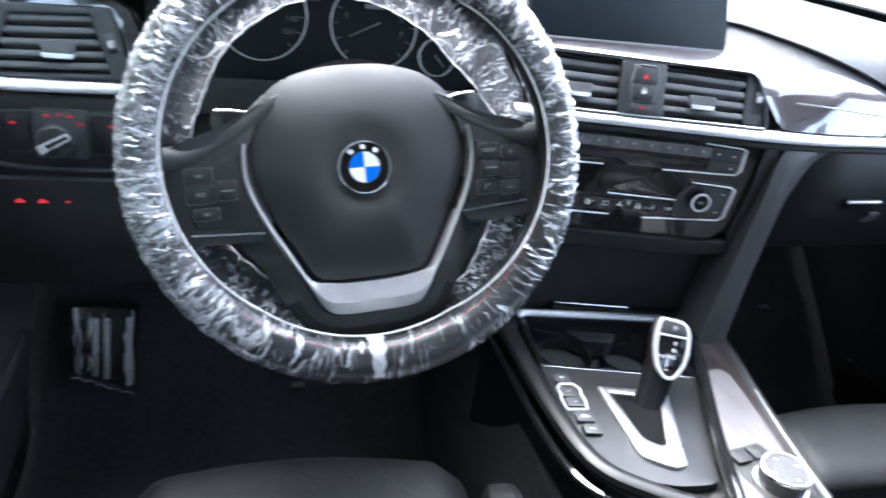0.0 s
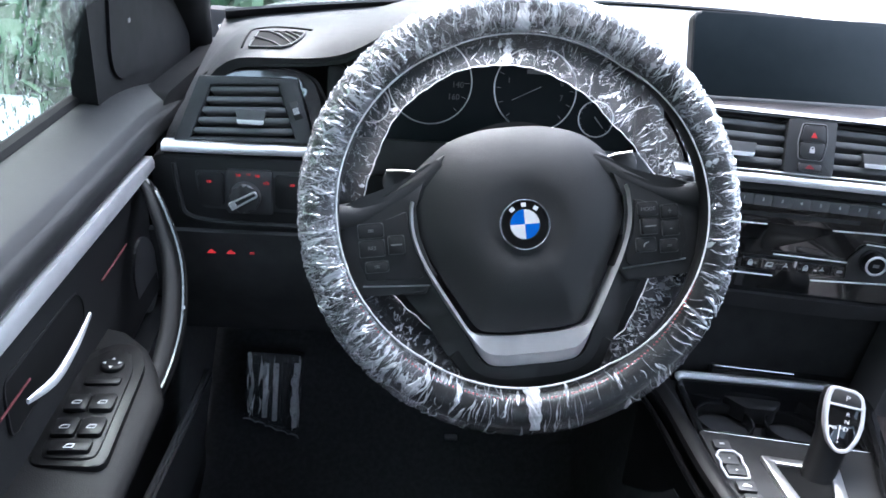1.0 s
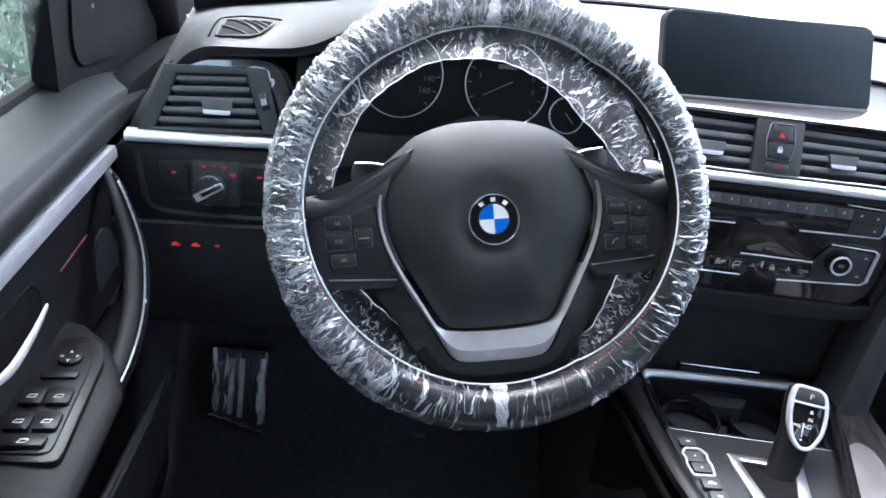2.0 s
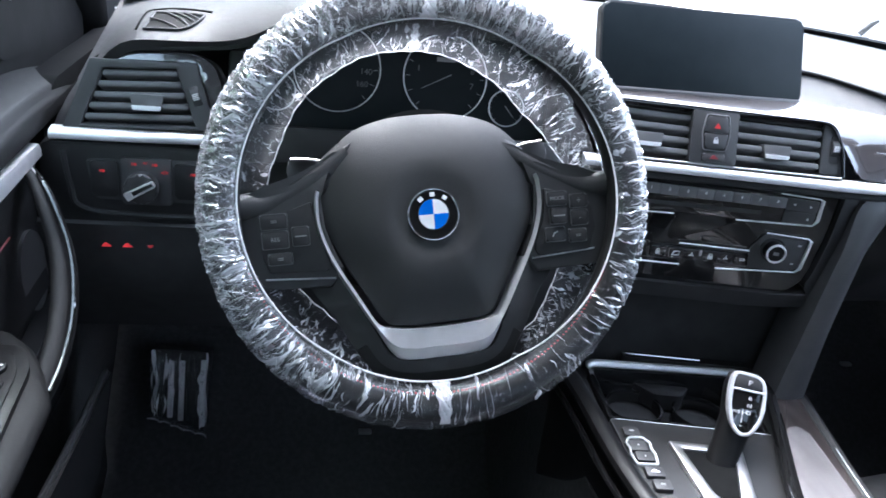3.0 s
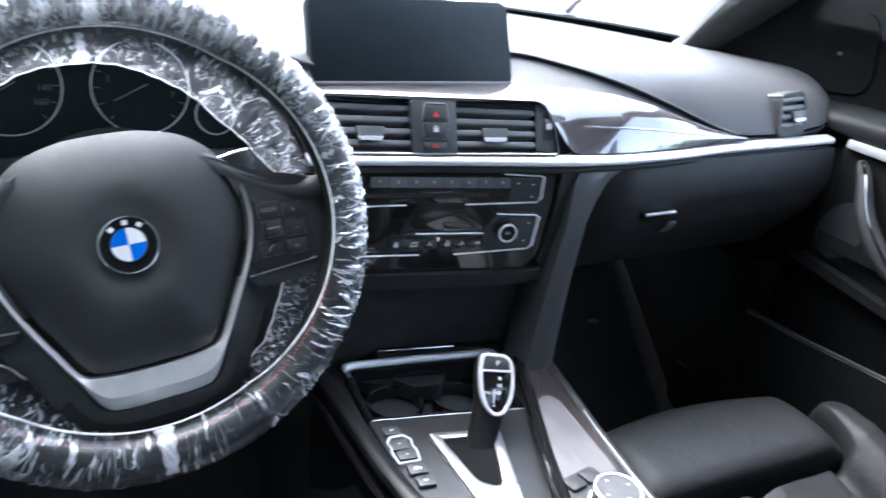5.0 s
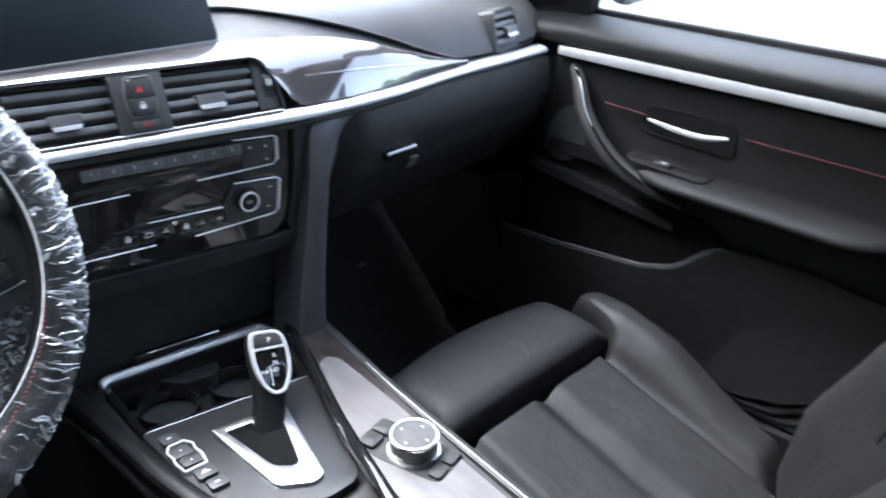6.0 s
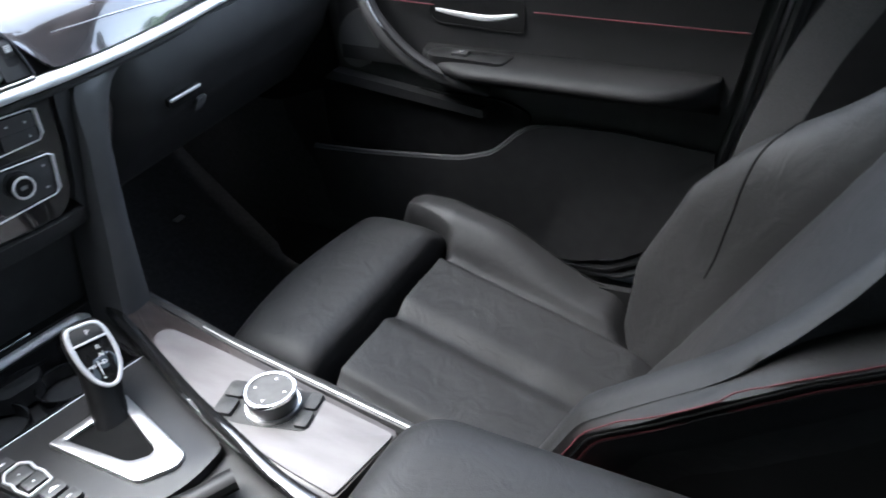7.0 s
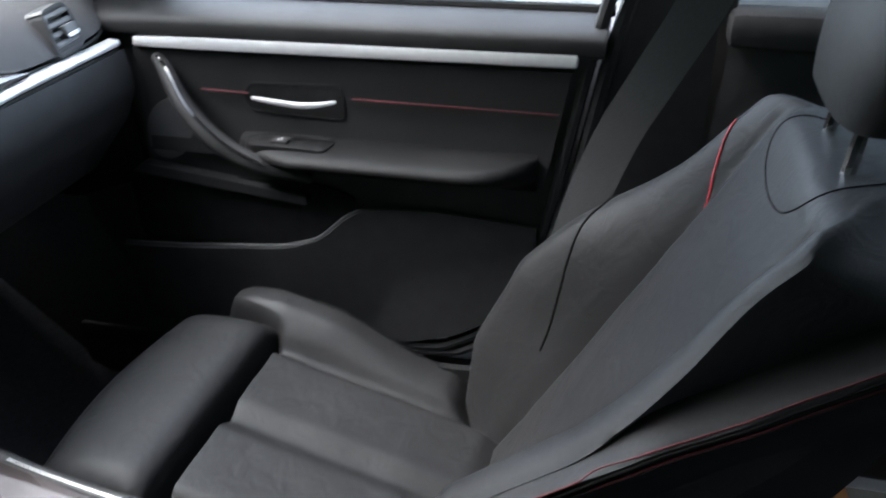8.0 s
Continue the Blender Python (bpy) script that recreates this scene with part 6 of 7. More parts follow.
    side = part("side_rail", bm, BLACK_PLASTIC, co, "black rail beside the wood panel")
    bm = BM()
    tube(bm, [p + Vector((-0.003, 0, 0.0085)) for p in rail[8:]], 0.0007, 8)
    part("bright_line", bm, SPOKE_SILVER, side, "bright metal line")
    # armrest
    ar = thing("armrest", "grey leather padded armrest on the console", "armrest", (0.04, -0.4, 0.38))
    bm = BM()
    rings = []
    for k in range(32):
        f = (k / 31) ** 1.7
        y = -0.236 - 0.39 * f
        front = max(0.0, 1 - f / 0.16)
        rise = (1 - front ** 2.4) ** (1 / 2.4)
        hw = 0.066 + 0.030 * (1 - front ** 2.0) ** 0.5 + 0.006 * f
        zt = 0.404 + 0.066 * rise - 0.004 * f
        sec = []
        for j in range(30):
            b = math.pi * j / 29
            sec.append(Vector((0.036 + hw * math.copysign(abs(math.cos(b)) ** 0.75, math.cos(b)), y, 0.375 + (zt - 0.375) * math.sin(b) ** 0.5)))
        rings.append(sec)
    loft(bm, rings)
    part("pad", bm, SEAT_LEATHER, ar, angle=50)
    bm = BM()
    tube(bm, [(0.036 + 0.0985, y, 0.408) for y in (-0.33, -0.45, -0.60)], 0.0014, 6)
    part("seam", bm, DARK_VOID, ar)


def build_lever():
    gl = thing("gear_lever", "black gear lever with silver-edged head and lettered display", "gear lever", (0.008, 0.035, CZ))
    base, neck = Vector((0.010, 0.032, CZ - 0.005)), Vector((0.040, 0.085, 0.436))
    v = Vector((0.20, 0.50, 0.84)).normalized()
    n = Vector((-0.25, -0.80, 0.55))
    n = (n - v * n.dot(v)).normalized()
    u = v.cross(n)
    Hd = frame_at((0.0465, 0.089, 0.447), u, v, n) @ Matrix.Diagonal((1.06, 0.97, 1.0, 1.0))
    bm = BM()
    def gaiter(a, f):
        b = 2 * math.pi * a
        c = base.lerp(Hd @ Vector((-0.012, -0.088, -0.0145)), f)
        wob = 1 + 0.06 * math.sin(5 * b + 9 * f)
        return c + Vector((math.cos(b) * (0.021 - 0.004 * f) * wob, math.sin(b) * (0.025 - 0.008 * f) * wob, 0))
    sheet(bm, gaiter, 24, 8, 0, True)
    part("gaiter", bm, BOOT, gl)
    bm = BM()
    secs = []
    for f, a, b in ((-0.098, 0.0185, 0.0165), (-0.066, 0.0170, 0.0145), (-0.045, 0.0172, 0.0148), (-0.03, 0.0180, 0.0155), (-0.012, 0.0192, 0.017), (0.008, 0.021, 0.0175), (0.026, 0.0205, 0.016), (0.036, 0.018, 0.012), (0.041, 0.013, 0.007)):
        lean = -0.009 * max(0, -f - 0.01) / 0.05
        secs.append([Hd @ Vector((a * abs(math.cos(t)) ** 0.75 * (1 if math.cos(t) >= 0 else -1) + lean, f, -0.0145 + b * abs(math.sin(t)) ** 0.8 * (1 if math.sin(t) >= 0 else -1))) for t in (2 * math.pi * k / 24 for k in range(24))])
    loft(bm, secs)
    part("head", bm, LEVER_BLACK, gl, angle=60)
    oval = rounded([(-0.017, 0.040), (0.016, 0.038), (0.0215, 0.010), (0.0195, -0.016), (0.010, -0.034), (-0.002, -0.036), (-0.013, -0.025), (-0.0195, 0.0), (-0.020, 0.025)], 0.012, 5)
    bm = BM()
    frame_ring(bm, oval, 0.0042, -0.004, 0.0072, Hd, 0.0014)
    part("silver_rim", bm, LEVER_SILVER, gl, "silver rim")
    small = [(x * 0.86, y * 0.9 + 0.0) for x, y in oval]
    bm = BM()
    prism(bm, small, -0.004, 0.0056, Hd, 0.001)
    part("display", bm, GLOSS_BLACK, gl, "gloss black selector display")
    bm = BM()
    prism(bm, rounded([(-0.0155, 0.020), (0.0165, 0.020), (0.0145, 0.035), (-0.0145, 0.036)], 0.003), 0.0045, 0.0068, Hd, 0.001)
    pb = part("park_button", bm, SWITCH, gl)
    bm = BM()
    box(bm, (0.0005, 0.0185, 0.006), (0.036, 0.0028, 0.0025), 0.0008, Hd)
    part("silver_bar", bm, LEVER_SILVER, gl)
    bm = BM()
    writing(bm, "P", 0.0085, shift(Hd, 0.001, 0.0275, 0.0071))
    part("letter", bm, WHITE_PRINT, pb)
    for k, ch in enumerate(("R", "N", "D")):
        bm = BM()
        writing(bm, ch, 0.0066, shift(Hd, 0.004, 0.0095 - 0.0085 * k, 0.0062))
        part("letter", bm, WHITE_PRINT, gl)
    bm = BM()
    writing(bm, "M/S", 0.0052, shift(Hd, -0.0085, -0.008, 0.0059))
    box(bm, (-0.002, -0.012, 0.0061), (0.0008, 0.016, 0.0004), 0, Hd)
    box(bm, (0.0, -0.0075, 0.0061), (0.006, 0.0008, 0.0004), 0, Hd)
    writing(bm, "+", 0.006, shift(Hd, -0.002, -0.0235, 0.0059))
    part("gate_print", bm, WHITE_PRINT, gl)


def build_controller():
    rc = thing("rotary_controller", "black and silver rotary controller knob on the wood panel", "control knob", (0.104, -0.082, 0.392))
    a = math.degrees(math.atan2(-0.109, 0.024)) + 90
    B = pose(0.1035, -0.0785, 0.392, 0, 0, a)
    bm = BM()
    prism(bm, rounded([(-0.026, -0.052), (0.026, -0.052), (0.030, 0.02), (0.024, 0.056), (-0.024, 0.056), (-0.030, 0.02)], 0.008), -0.004, 0.003, B, 0.0015)
    part("base_plate", bm, DARK_VOID, rc)
    for u in (-0.0125, 0.0125):
        bm = BM()
        prism(bm, rect(0.022, 0.020, 0.003, (u, 0.043)), 0.002, 0.0075, B, 0.0015)
        part("shortcut_button", bm, BLACK_PLASTIC, rc)
        bm = BM()
        prism(bm, rect(0.022, 0.014, 0.003, (u, -0.043)), 0.002, 0.0065, B, 0.0015)
        part("shortcut_button", bm, BLACK_PLASTIC, rc)
    K = shift(B, 0.0, -0.004, 0.003)
    bm = BM()
    disc(bm, 0.0285, 0, 0.004, K, 44, 0.001)
    part("collar", bm, SATIN, rc, "silver collar")
    bm = BM()
    disc(bm, 0.0255, 0.004, 0.022, K, 44, 0.002, 0.0265)
    part("knob", bm, SWITCH, rc)
    bm = BM()
    ring(bm, 0.0225, 0.0268, 0.0205, 0.0245, K, 48, 0.0012)
    part("knob_ring", bm, CHROME, rc, "chrome ring")
    bm = BM()
    disc(bm, 0.0226, 0.018, 0.0225, K, 44, 0.0008)
    top = part("knob_top", bm, KNOB_TOP, rc)
    for k in range(4):
        bm = BM()
        icon(bm, "arrow", shift(K @ Matrix.Rotation(k * math.pi / 2, 4, "Z"), 0, 0.0165, 0.0226), 1.0)
        part("arrow", bm, WHITE_PRINT, top)


build_console()
build_lever()
build_controller()


# ---- footwell ----
def build_footwell():
    fr = thing("footrest", "black footrest wrapped in clear crinkled film", "footrest", (-0.645, 0.56, 0.03))
    F = frame_at((-0.645, 0.545, 0.138), (1, 0.02, 0), (0, 0.42, 0.907), (0, -0.907, 0.42))
    bm = BM()
    prism(bm, rounded([(-0.045, -0.036), (0.038, -0.068), (0.044, 0.066), (-0.048, 0.072)], 0.006), -0.05, 0.0, F, 0.004)
    part("plate", bm, RUBBER, fr)
    for k in range(5):
        bm = BM()
        box(bm, (-0.034 + 0.017 * k, 0.008 - 0.0025 * k, 0.003), (0.009, 0.088 + 0.006 * k, 0.005), 0.002, F)
        part("rib", bm, LEVER_SILVER if k in (1, 2, 4) else RUBBER, fr)
    bm = BM()
    def wrap(u, v):
        x, y = -0.049 + 0.093 * u, (-0.038 - 0.033 * u) * (1 - v) + (0.073 - 0.006 * u) * v
        q = Vector((u * 5, v * 1.3, 4))
        return F @ Vector((x, y, 0.010 + 0.013 * max(0, 1 - abs(noise.noise(q)) * 2.2) ** 2 + 0.003 * noise.noise(q * 2.3)))
    sheet(bm, wrap, 60, 50)
    part("film", bm, PEDAL_FILM, fr, angle=180)
    pick = random.Random(12)
    # white strips take the place of window glints on the film
    bm = BM()
    for k in range(40):
        u, v, run, wide = pick.choice((0.10, 0.34, 0.55, 0.90)) + pick.gauss(0, 0.045), pick.uniform(0.0, 0.75), pick.uniform(0.12, 0.45), pick.uniform(0.006, 0.028)
        last = None
        for q in range(7):
            f = q / 6
            w = wide * (0.15 + math.sin(math.pi * f)) * pick.uniform(0.5, 1.3)
            x = min(0.97, max(0.03, u + 0.02 * math.sin(4 * f + k)))
            pair = [bm.verts.new(wrap(x + side * w, min(1.0, v + run * f)) + F.to_3x3() @ Vector((0, 0, 0.0008))) for side in (-1, 1)]
            if last:
                bm.faces.new((last[0], last[1], pair[1], pair[0]))
            last = pair
    part("film_folds", bm, WHITE_LEAD, fr, "upright film folds with glints painted white")
    bm = BM()
    tube(bm, [wrap(j / 20, 0.0) for j in range(21)], [0.0012 + 0.0012 * abs(noise.noise(Vector((j * 0.7, 2, 0)))) for j in range(21)], 6)
    part("film_hem", bm, PLEAT, fr, "bright gathered hem of the film")
    for nm, x, z0, w in (("brake_pedal", -0.40, 0.14, 0.07), ("throttle_pedal", -0.26, 0.11, 0.05)):
        ob = thing(nm, "black rubber-faced pedal in the dark footwell", "pedal", (x, 0.6, 0.05))
        P = frame_at((x, 0.60, z0), (1, 0, 0), (0, 0.45, 0.893), (0, -0.893, 0.45))
        bm = BM()
        prism(bm, rect(w, 0.075 if nm[0] == "b" else 0.15, 0.01), -0.012, 0, P, 0.004)
        part("pad", bm, RUBBER, ob)
        bm = BM()
        tube(bm, [P @ Vector((0, 0.0, -0.012)), P @ Vector((0, 0.10, -0.05)), P @ Vector((0, 0.22, -0.06))], 0.008, 8)
        part("arm", bm, DARK_VOID, ob)
    # small bright fastener and tag glimpsed below the wheel
    for nm, p in (("clip", (-0.338, 0.52, 0.075)), ("clip", (-0.29, 0.50, 0.022)), ("clip", (0.627, 0.62, 0.16))):
        bm = BM()
        box(bm, p, (0.022, 0.012, 0.006), 0.002)
        solo(nm, bm, SATIN, "small metal fastener on the footwell carpet", "fastener")


build_footwell()


# ---- front doors ----
POCKET_TOP = curve_of([-0.40, -0.346, -0.23, -0.14, -0.105, -0.088, -0.072, -0.043, 0.018, 0.188, 0.30, 0.32], [0.424, 0.428, 0.438, 0.434, 0.430, 0.425, 0.409, 0.383, 0.367, 0.350, 0.344, 0.344])
POCKET_LOW = curve_of([-0.40, -0.375, -0.345, -0.31, -0.245, -0.17, 0.32], [0.40, 0.385, 0.315, 0.255, 0.212, 0.19, 0.19])
POCKET_X = curve_of([-0.40, -0.15, -0.08, 0.0, 0.32], [0.742, 0.737, 0.722, 0.706, 0.700])

def build_door(s):
    """A front door lining; s is +1 for the passenger's side, -1 for the driver's. Inwards is towards x = 0."""
    name = "door_1" if s < 0 else "door_2"
    door = thing(name, "closed black front door lining with silver strip and grab handle", "car door", (s * 0.78, 0, 0.1), kind="structure")

    def P(x, y, z):
        return Vector((s * x, y, z))
    Q = frame_at((0, 0, 0), (0, 1, 0), (0, 0, 1), (s, 0, 0))
    bm = BM()
    skin = [(0.42, 0.70), (-0.44, 0.70), (-0.425, 0.66), (-0.385, 0.46), (-0.345, 0.31), (-0.31, 0.25), (-0.245, 0.205), (-0.165, 0.185), (0.30, 0.185), (0.40, 0.36)]
    prism(bm, rounded(skin, 0.01), 0.752, 0.80, Q)
    part("panel", bm, BLACK_PLASTIC, door)
    # padded sill
    prof = [(0.802, 0.727), (0.787, 0.7285), (0.767, 0.7245), (0.746, 0.7165), (0.735, 0.709), (0.7310, 0.700), (0.7315, 0.685), (0.739, 0.681)]
    bm = BM()
    rings = []
    for k in range(30):
        y = 0.47 - 0.925 * k / 29
        drop = 0.03 * max(0, (y - 0.24) / 0.2) ** 1.5
        rings.append([P(x, y, z - drop * (z > 0.70) - (0.007 if s < 0 and z < 0.712 else 0.0)) for x, z in [tuple(p) for p in smooth_path(prof, 4)] + [(0.80, 0.681)]])
    loft(bm, rings)
    part("sill_pad", bm, SILL_PAD, door, "grey padded window sill", 50)
    bm = BM()
    tube(bm, [P(0.800, 0.45, 0.712), P(0.801, 0.24, 0.729), P(0.801, -0.46, 0.730)], 0.008, 8)
    part("window_seal", bm, CORNER_BLACK, door)
    # silver strip
    bm = BM()
    rings = []
    for k in range(20):
        y = 0.232 - 0.652 * k / 19
        z = (0.661 if s < 0 else 0.6735) + 0.005 * (k / 19)
        h = 0.0090 * (0.82 + 0.18 * min(1, k / 3))
        rings.append([P(x, y, z + b * h) for x, b in ((0.75, -1), (0.7315, -1), (0.7285, -0.8), (0.7285, 0.2), (0.7305, 0.95), (0.75, 1.0))])
    loft(bm, rings)
    part("silver_strip", bm, STRIP, door, "bright brushed silver strip", 50)
    # leatherette middle panel with a shallow hollow
    bm = BM()
    def mid(u, v):
        y = 0.24 - 0.655 * u + (-0.03 * (1 - v)) * (u - 0.0) * -1.0
        z = 0.50 + 0.163 * v
        return P(0.742 + 0.006 * math.sin(math.pi * v), y, z)
    sheet(bm, mid, 30, 10, 0.006)
    part("middle_panel", bm, LEATHER, door)
    for y0, y1 in ((0.135, 0.058), (-0.105, -0.40)):
        bm = BM()
        tube(bm, [P(0.7350, y0 + (y1 - y0) * k / 9, 0.606 - 0.002 * k / 9) for k in range(10)], 0.0011, 6)
        part("red_seam", bm, RED_THREAD, door, "red stitched seam")
    # release lever in its bowl, whose shade is painted as a flat black plate
    bm = BM()
    back = -0.034 if s < 0 else 0.012
    bowl = rounded([(y + back, z) for y, z in ((-0.10, 0.572), (0.05, 0.577), (0.058, 0.60), (0.045, 0.618), (-0.10, 0.622))], 0.012)
    prism(bm, bowl, 0.7405, 0.7440, Q)
    part("release_bowl", bm, CORNER_BLACK, door)
    bm = BM()
    frame_ring(bm, bowl, -0.0018, 0.7395, 0.744, Q, 0.0)
    part("bowl_rim", bm, LEATHER, door)
    bm = BM()
    pts = [P(x, y + back, z) for x, y, z in ((0.728, 0.038, 0.600), (0.725, 0.0, 0.597), (0.7235, -0.04, 0.595), (0.724, -0.065, 0.597), (0.728, -0.094, 0.602))]
    tube(bm, smooth_path(pts, 5), [0.0022 + 0.0024 * math.sin(math.pi * k / 20) ** 0.7 for k in range(21)], 10, flat=0.6, up=(s, 0, 0))
    part("release_lever", bm, LEVER_SILVER, door, "chrome door release lever")
    # armrest
    bm = BM()
    rings = []
    for k in range(24):
        f = k / 23
        y = 0.075 - 0.448 * f
        grow = min(1, f / 0.22) ** 0.6
        tail = 1 - max(0, (f - 0.80) / 0.20) ** 2 * 0.75
        reach = (0.03 + 0.055 * grow) * tail
        sec = [(0.748, 0.543), (0.748 - 0.45 * reach, 0.541), (0.748 - 0.85 * reach, 0.537), (0.748 - reach, 0.526), (0.748 - 0.86 * reach, 0.513), (0.748 - 0.35 * reach, 0.496), (0.748, 0.482)]
        rings.append([P(*(a, y, b)) for a, b in [tuple(p) for p in smooth_path(sec, 3)]])
    loft(bm, rings)
    part("armrest", bm, SIDE_LEATHER, door, "padded armrest", 60)
    # grab handle
    bm = BM()
    pts = smooth_path([P(0.735, 0.203, 0.652), P(0.716, 0.178, 0.638), P(0.692, 0.142, 0.594), P(0.682, 0.103, 0.558), P(0.680, 0.062, 0.531), P(0.685, 0.012, 0.510), P(0.703, -0.045, 0.490)], 7)
    k = len(pts)
    tube(bm, pts, [0.008 + 0.007 * math.sin(math.pi * min(1, i / (k - 1) * 1.0)) for i in range(k)], 14, flat=0.62, up=(0, 0.6, 0.8))
    part("grab_handle", bm, LEATHER, door, angle=60)
    bm = BM()
    off = Vector((-s * 0.010, -0.009, 0.006))
    mids = [p + off * (0.5 + 0.6 * math.sin(math.pi * i / (k - 1))) for i, p in enumerate(pts)][1:-8]
    tube(bm, mids, [0.0030 - 0.001 * i / len(mids) for i in range(len(mids))], 8)
    part("handle_inlay", bm, GLOSS_BLACK, door, "smooth handle inlay catching the light")
    # speaker grille
    bm = BM()
    oval = [(0.205 + 0.04 * math.cos(a) - 0.012 * math.sin(a), 0.535 + 0.05 * math.sin(a)) for a in (2 * math.pi * j / 32 for j in range(32))]
    prism(bm, oval, 0.7385, 0.752, Q)
    part("speaker_grille", bm, GREY_PANEL, door)
    # lower part: pocket, the shade inside it painted as a black plate
    bm = BM()
    prism(bm, rounded([(0.30, 0.46), (-0.05, 0.46), (-0.10, 0.44), (-0.06, 0.37), (-0.01, 0.350), (0.30, 0.330)], 0.02), 0.745, 0.7515, Q)
    part("pocket", bm, CORNER_BLACK, door)
    bm = BM()
    def wall(u, v):
        """The pocket's outer wall, which rises into the plain pad behind the pocket."""
        y = 0.30 - 0.675 * u
        top = POCKET_TOP(y)
        low = POCKET_LOW(y)
        x = POCKET_X(y)
        return P(min(0.749, x + 0.022 * (1 - v) + 0.006 * max(0, v - 0.8) / 0.2 * (y < -0.1)), y, low + (top - low) * v)
    sheet(bm, wall, 70, 12, 0.007)
    part("pocket_wall", bm, BLACK_PLASTIC, door, angle=60)
    bm = BM()
    tube(bm, [wall(j / 60, 1.0) for j in range(40)], [0.0045] * 36 + [0.0035, 0.002, 0.001, 0.0005], 8)
    part("pocket_rim", bm, SOFT_PAD, door)
    bm = BM()
    prism(bm, rounded([(0.28, 0.462), (-0.02, 0.432), (-0.02, 0.446), (0.26, 0.478)], 0.004), 0.728, 0.75, Q)
    part("pocket_ledge", bm, BLACK_PLASTIC, door)
    bm = BM()
    seal = smooth_path([P(0.757, -0.466, 0.80), P(0.757, -0.436, 0.68), P(0.757, -0.396, 0.475), P(0.757, -0.358, 0.325), P(0.757, -0.32, 0.25), P(0.757, -0.255, 0.2), P(0.757, -0.17, 0.178), P(0.757, 0.2, 0.175)], 6)
    tube(bm, seal, 0.009, 8)
    part("door_seal", bm, RUBBER, door)
    bm = BM()
    tube(bm, [p + Vector((s * 0.006, -0.022, -0.012)) for p in seal], 0.010, 8)
    part("sill_edge", bm, BLACK_PLASTIC, door)
    # mirror corner with its small speaker
    bm = BM()
    prism(bm, rounded([(0.212, 0.722), (0.47, 0.69), (0.62, 0.66), (0.62, 0.74), (0.42, 0.92), (0.20, 0.92)], 0.012), 0.775, 0.80, Q, 0.0)
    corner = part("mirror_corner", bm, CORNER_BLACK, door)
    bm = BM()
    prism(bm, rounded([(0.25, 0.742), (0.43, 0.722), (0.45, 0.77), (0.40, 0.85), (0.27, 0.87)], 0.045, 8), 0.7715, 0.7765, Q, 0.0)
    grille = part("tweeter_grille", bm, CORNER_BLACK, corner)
    bm = BM()
    box(bm, (s * 0.7712, 0.325, 0.795), (0.001, 0.008, 0.005), 0.0004)
    part("mark", bm, VENT_SLAT, grille)
    if s < 0:
        # window switches
        t = frame_at((-0.714, -0.047, 0.5405), (0.99, 0.05, 0), (-0.05, 0.99, 0.0), (0, 0, 1))
        swp = thing("window_switches", "black switch panel with window lifters and mirror dial on the armrest", "switch panel", (-0.714, -0.02, 0.54))
        bm = BM()
        prism(bm, rounded([(-0.028, -0.080), (0.030, -0.084), (0.030, 0.055), (0.018, 0.090), (-0.004, 0.096), (-0.028, 0.070)], 0.012), -0.01, 0.004, t, 0.002)
        part("plate", bm, LEVER_BLACK, swp)
        bm = BM()
        prism(bm, rounded([(-0.021, -0.074), (0.022, -0.076), (0.022, 0.045), (0.012, 0.078), (-0.002, 0.082), (-0.021, 0.06)], 0.010), 0.003, 0.006, t, 0.0015)
        part("inlay", bm, LEVER_BLACK, swp)
        for u, v, w, h in ((-0.0105, -0.007, 0.019, 0.022), (0.010, -0.007, 0.019, 0.022), (-0.0105, -0.040, 0.019, 0.022), (0.010, -0.040, 0.019, 0.022), (0.0, -0.064, 0.032, 0.014)):
            bm = BM()
            prism(bm, rect(w, h, 0.003, (u, v)), 0.004, 0.010, t, 0.002)
            b = part("rocker", bm, LEVER_BLACK, swp)
            bm = BM()
            icon(bm, "window", shift(t, u, v - 0.002, 0.0102), 0.92)
            part("symbol", bm, WHITE_PRINT, b)
        bm = BM()
        disc(bm, 0.0105, 0.004, 0.010, shift(t, 0.003, 0.050), 28, 0.002)
        dial = part("mirror_dial", bm, LEVER_BLACK, swp)
        for j in range(4):
            bm = BM()
            icon(bm, "arrow", shift(t, 0.003, 0.050, 0.0102) @ Matrix.Rotation(j * math.pi / 2, 4, "Z") @ Matrix.Translation((0, 0.007, 0)), 1.1)
            part("arrow", bm, WHITE_PRINT, dial)
        bm = BM()
        prism(bm, rect(0.03, 0.011, 0.003, (0.001, 0.026)), 0.004, 0.0085, t, 0.0015)
        part("selector", bm, LEVER_BLACK, swp)
    else:
        t = frame_at((0.705, 0.0, 0.5385), (0.99, 0.0, 0), (0, 1, 0.0), (0, 0, 1))
        swp = thing("window_switch", "black single window switch on the passenger armrest", "switch panel", (0.705, 0.0, 0.54))
        bm = BM()
        prism(bm, rounded([(-0.02, -0.075), (0.022, -0.08), (0.022, 0.045), (0.0, 0.06), (-0.018, 0.045)], 0.012), -0.01, 0.005, t, 0.002)
        part("plate", bm, LEVER_BLACK, swp)
        bm = BM()
        prism(bm, rect(0.018, 0.026, 0.003, (0.0, 0.0)), 0.004, 0.0095, t, 0.002)
        b = part("rocker", bm, BLACK_PLASTIC, swp)
        bm = BM()
        icon(bm, "window", shift(t, 0.0, 0.0, 0.0098) @ Matrix.Rotation(-1.2, 4, "Z"), 1.0)
        part("symbol", bm, WHITE_PRINT, b)


build_door(-1)
build_door(1)


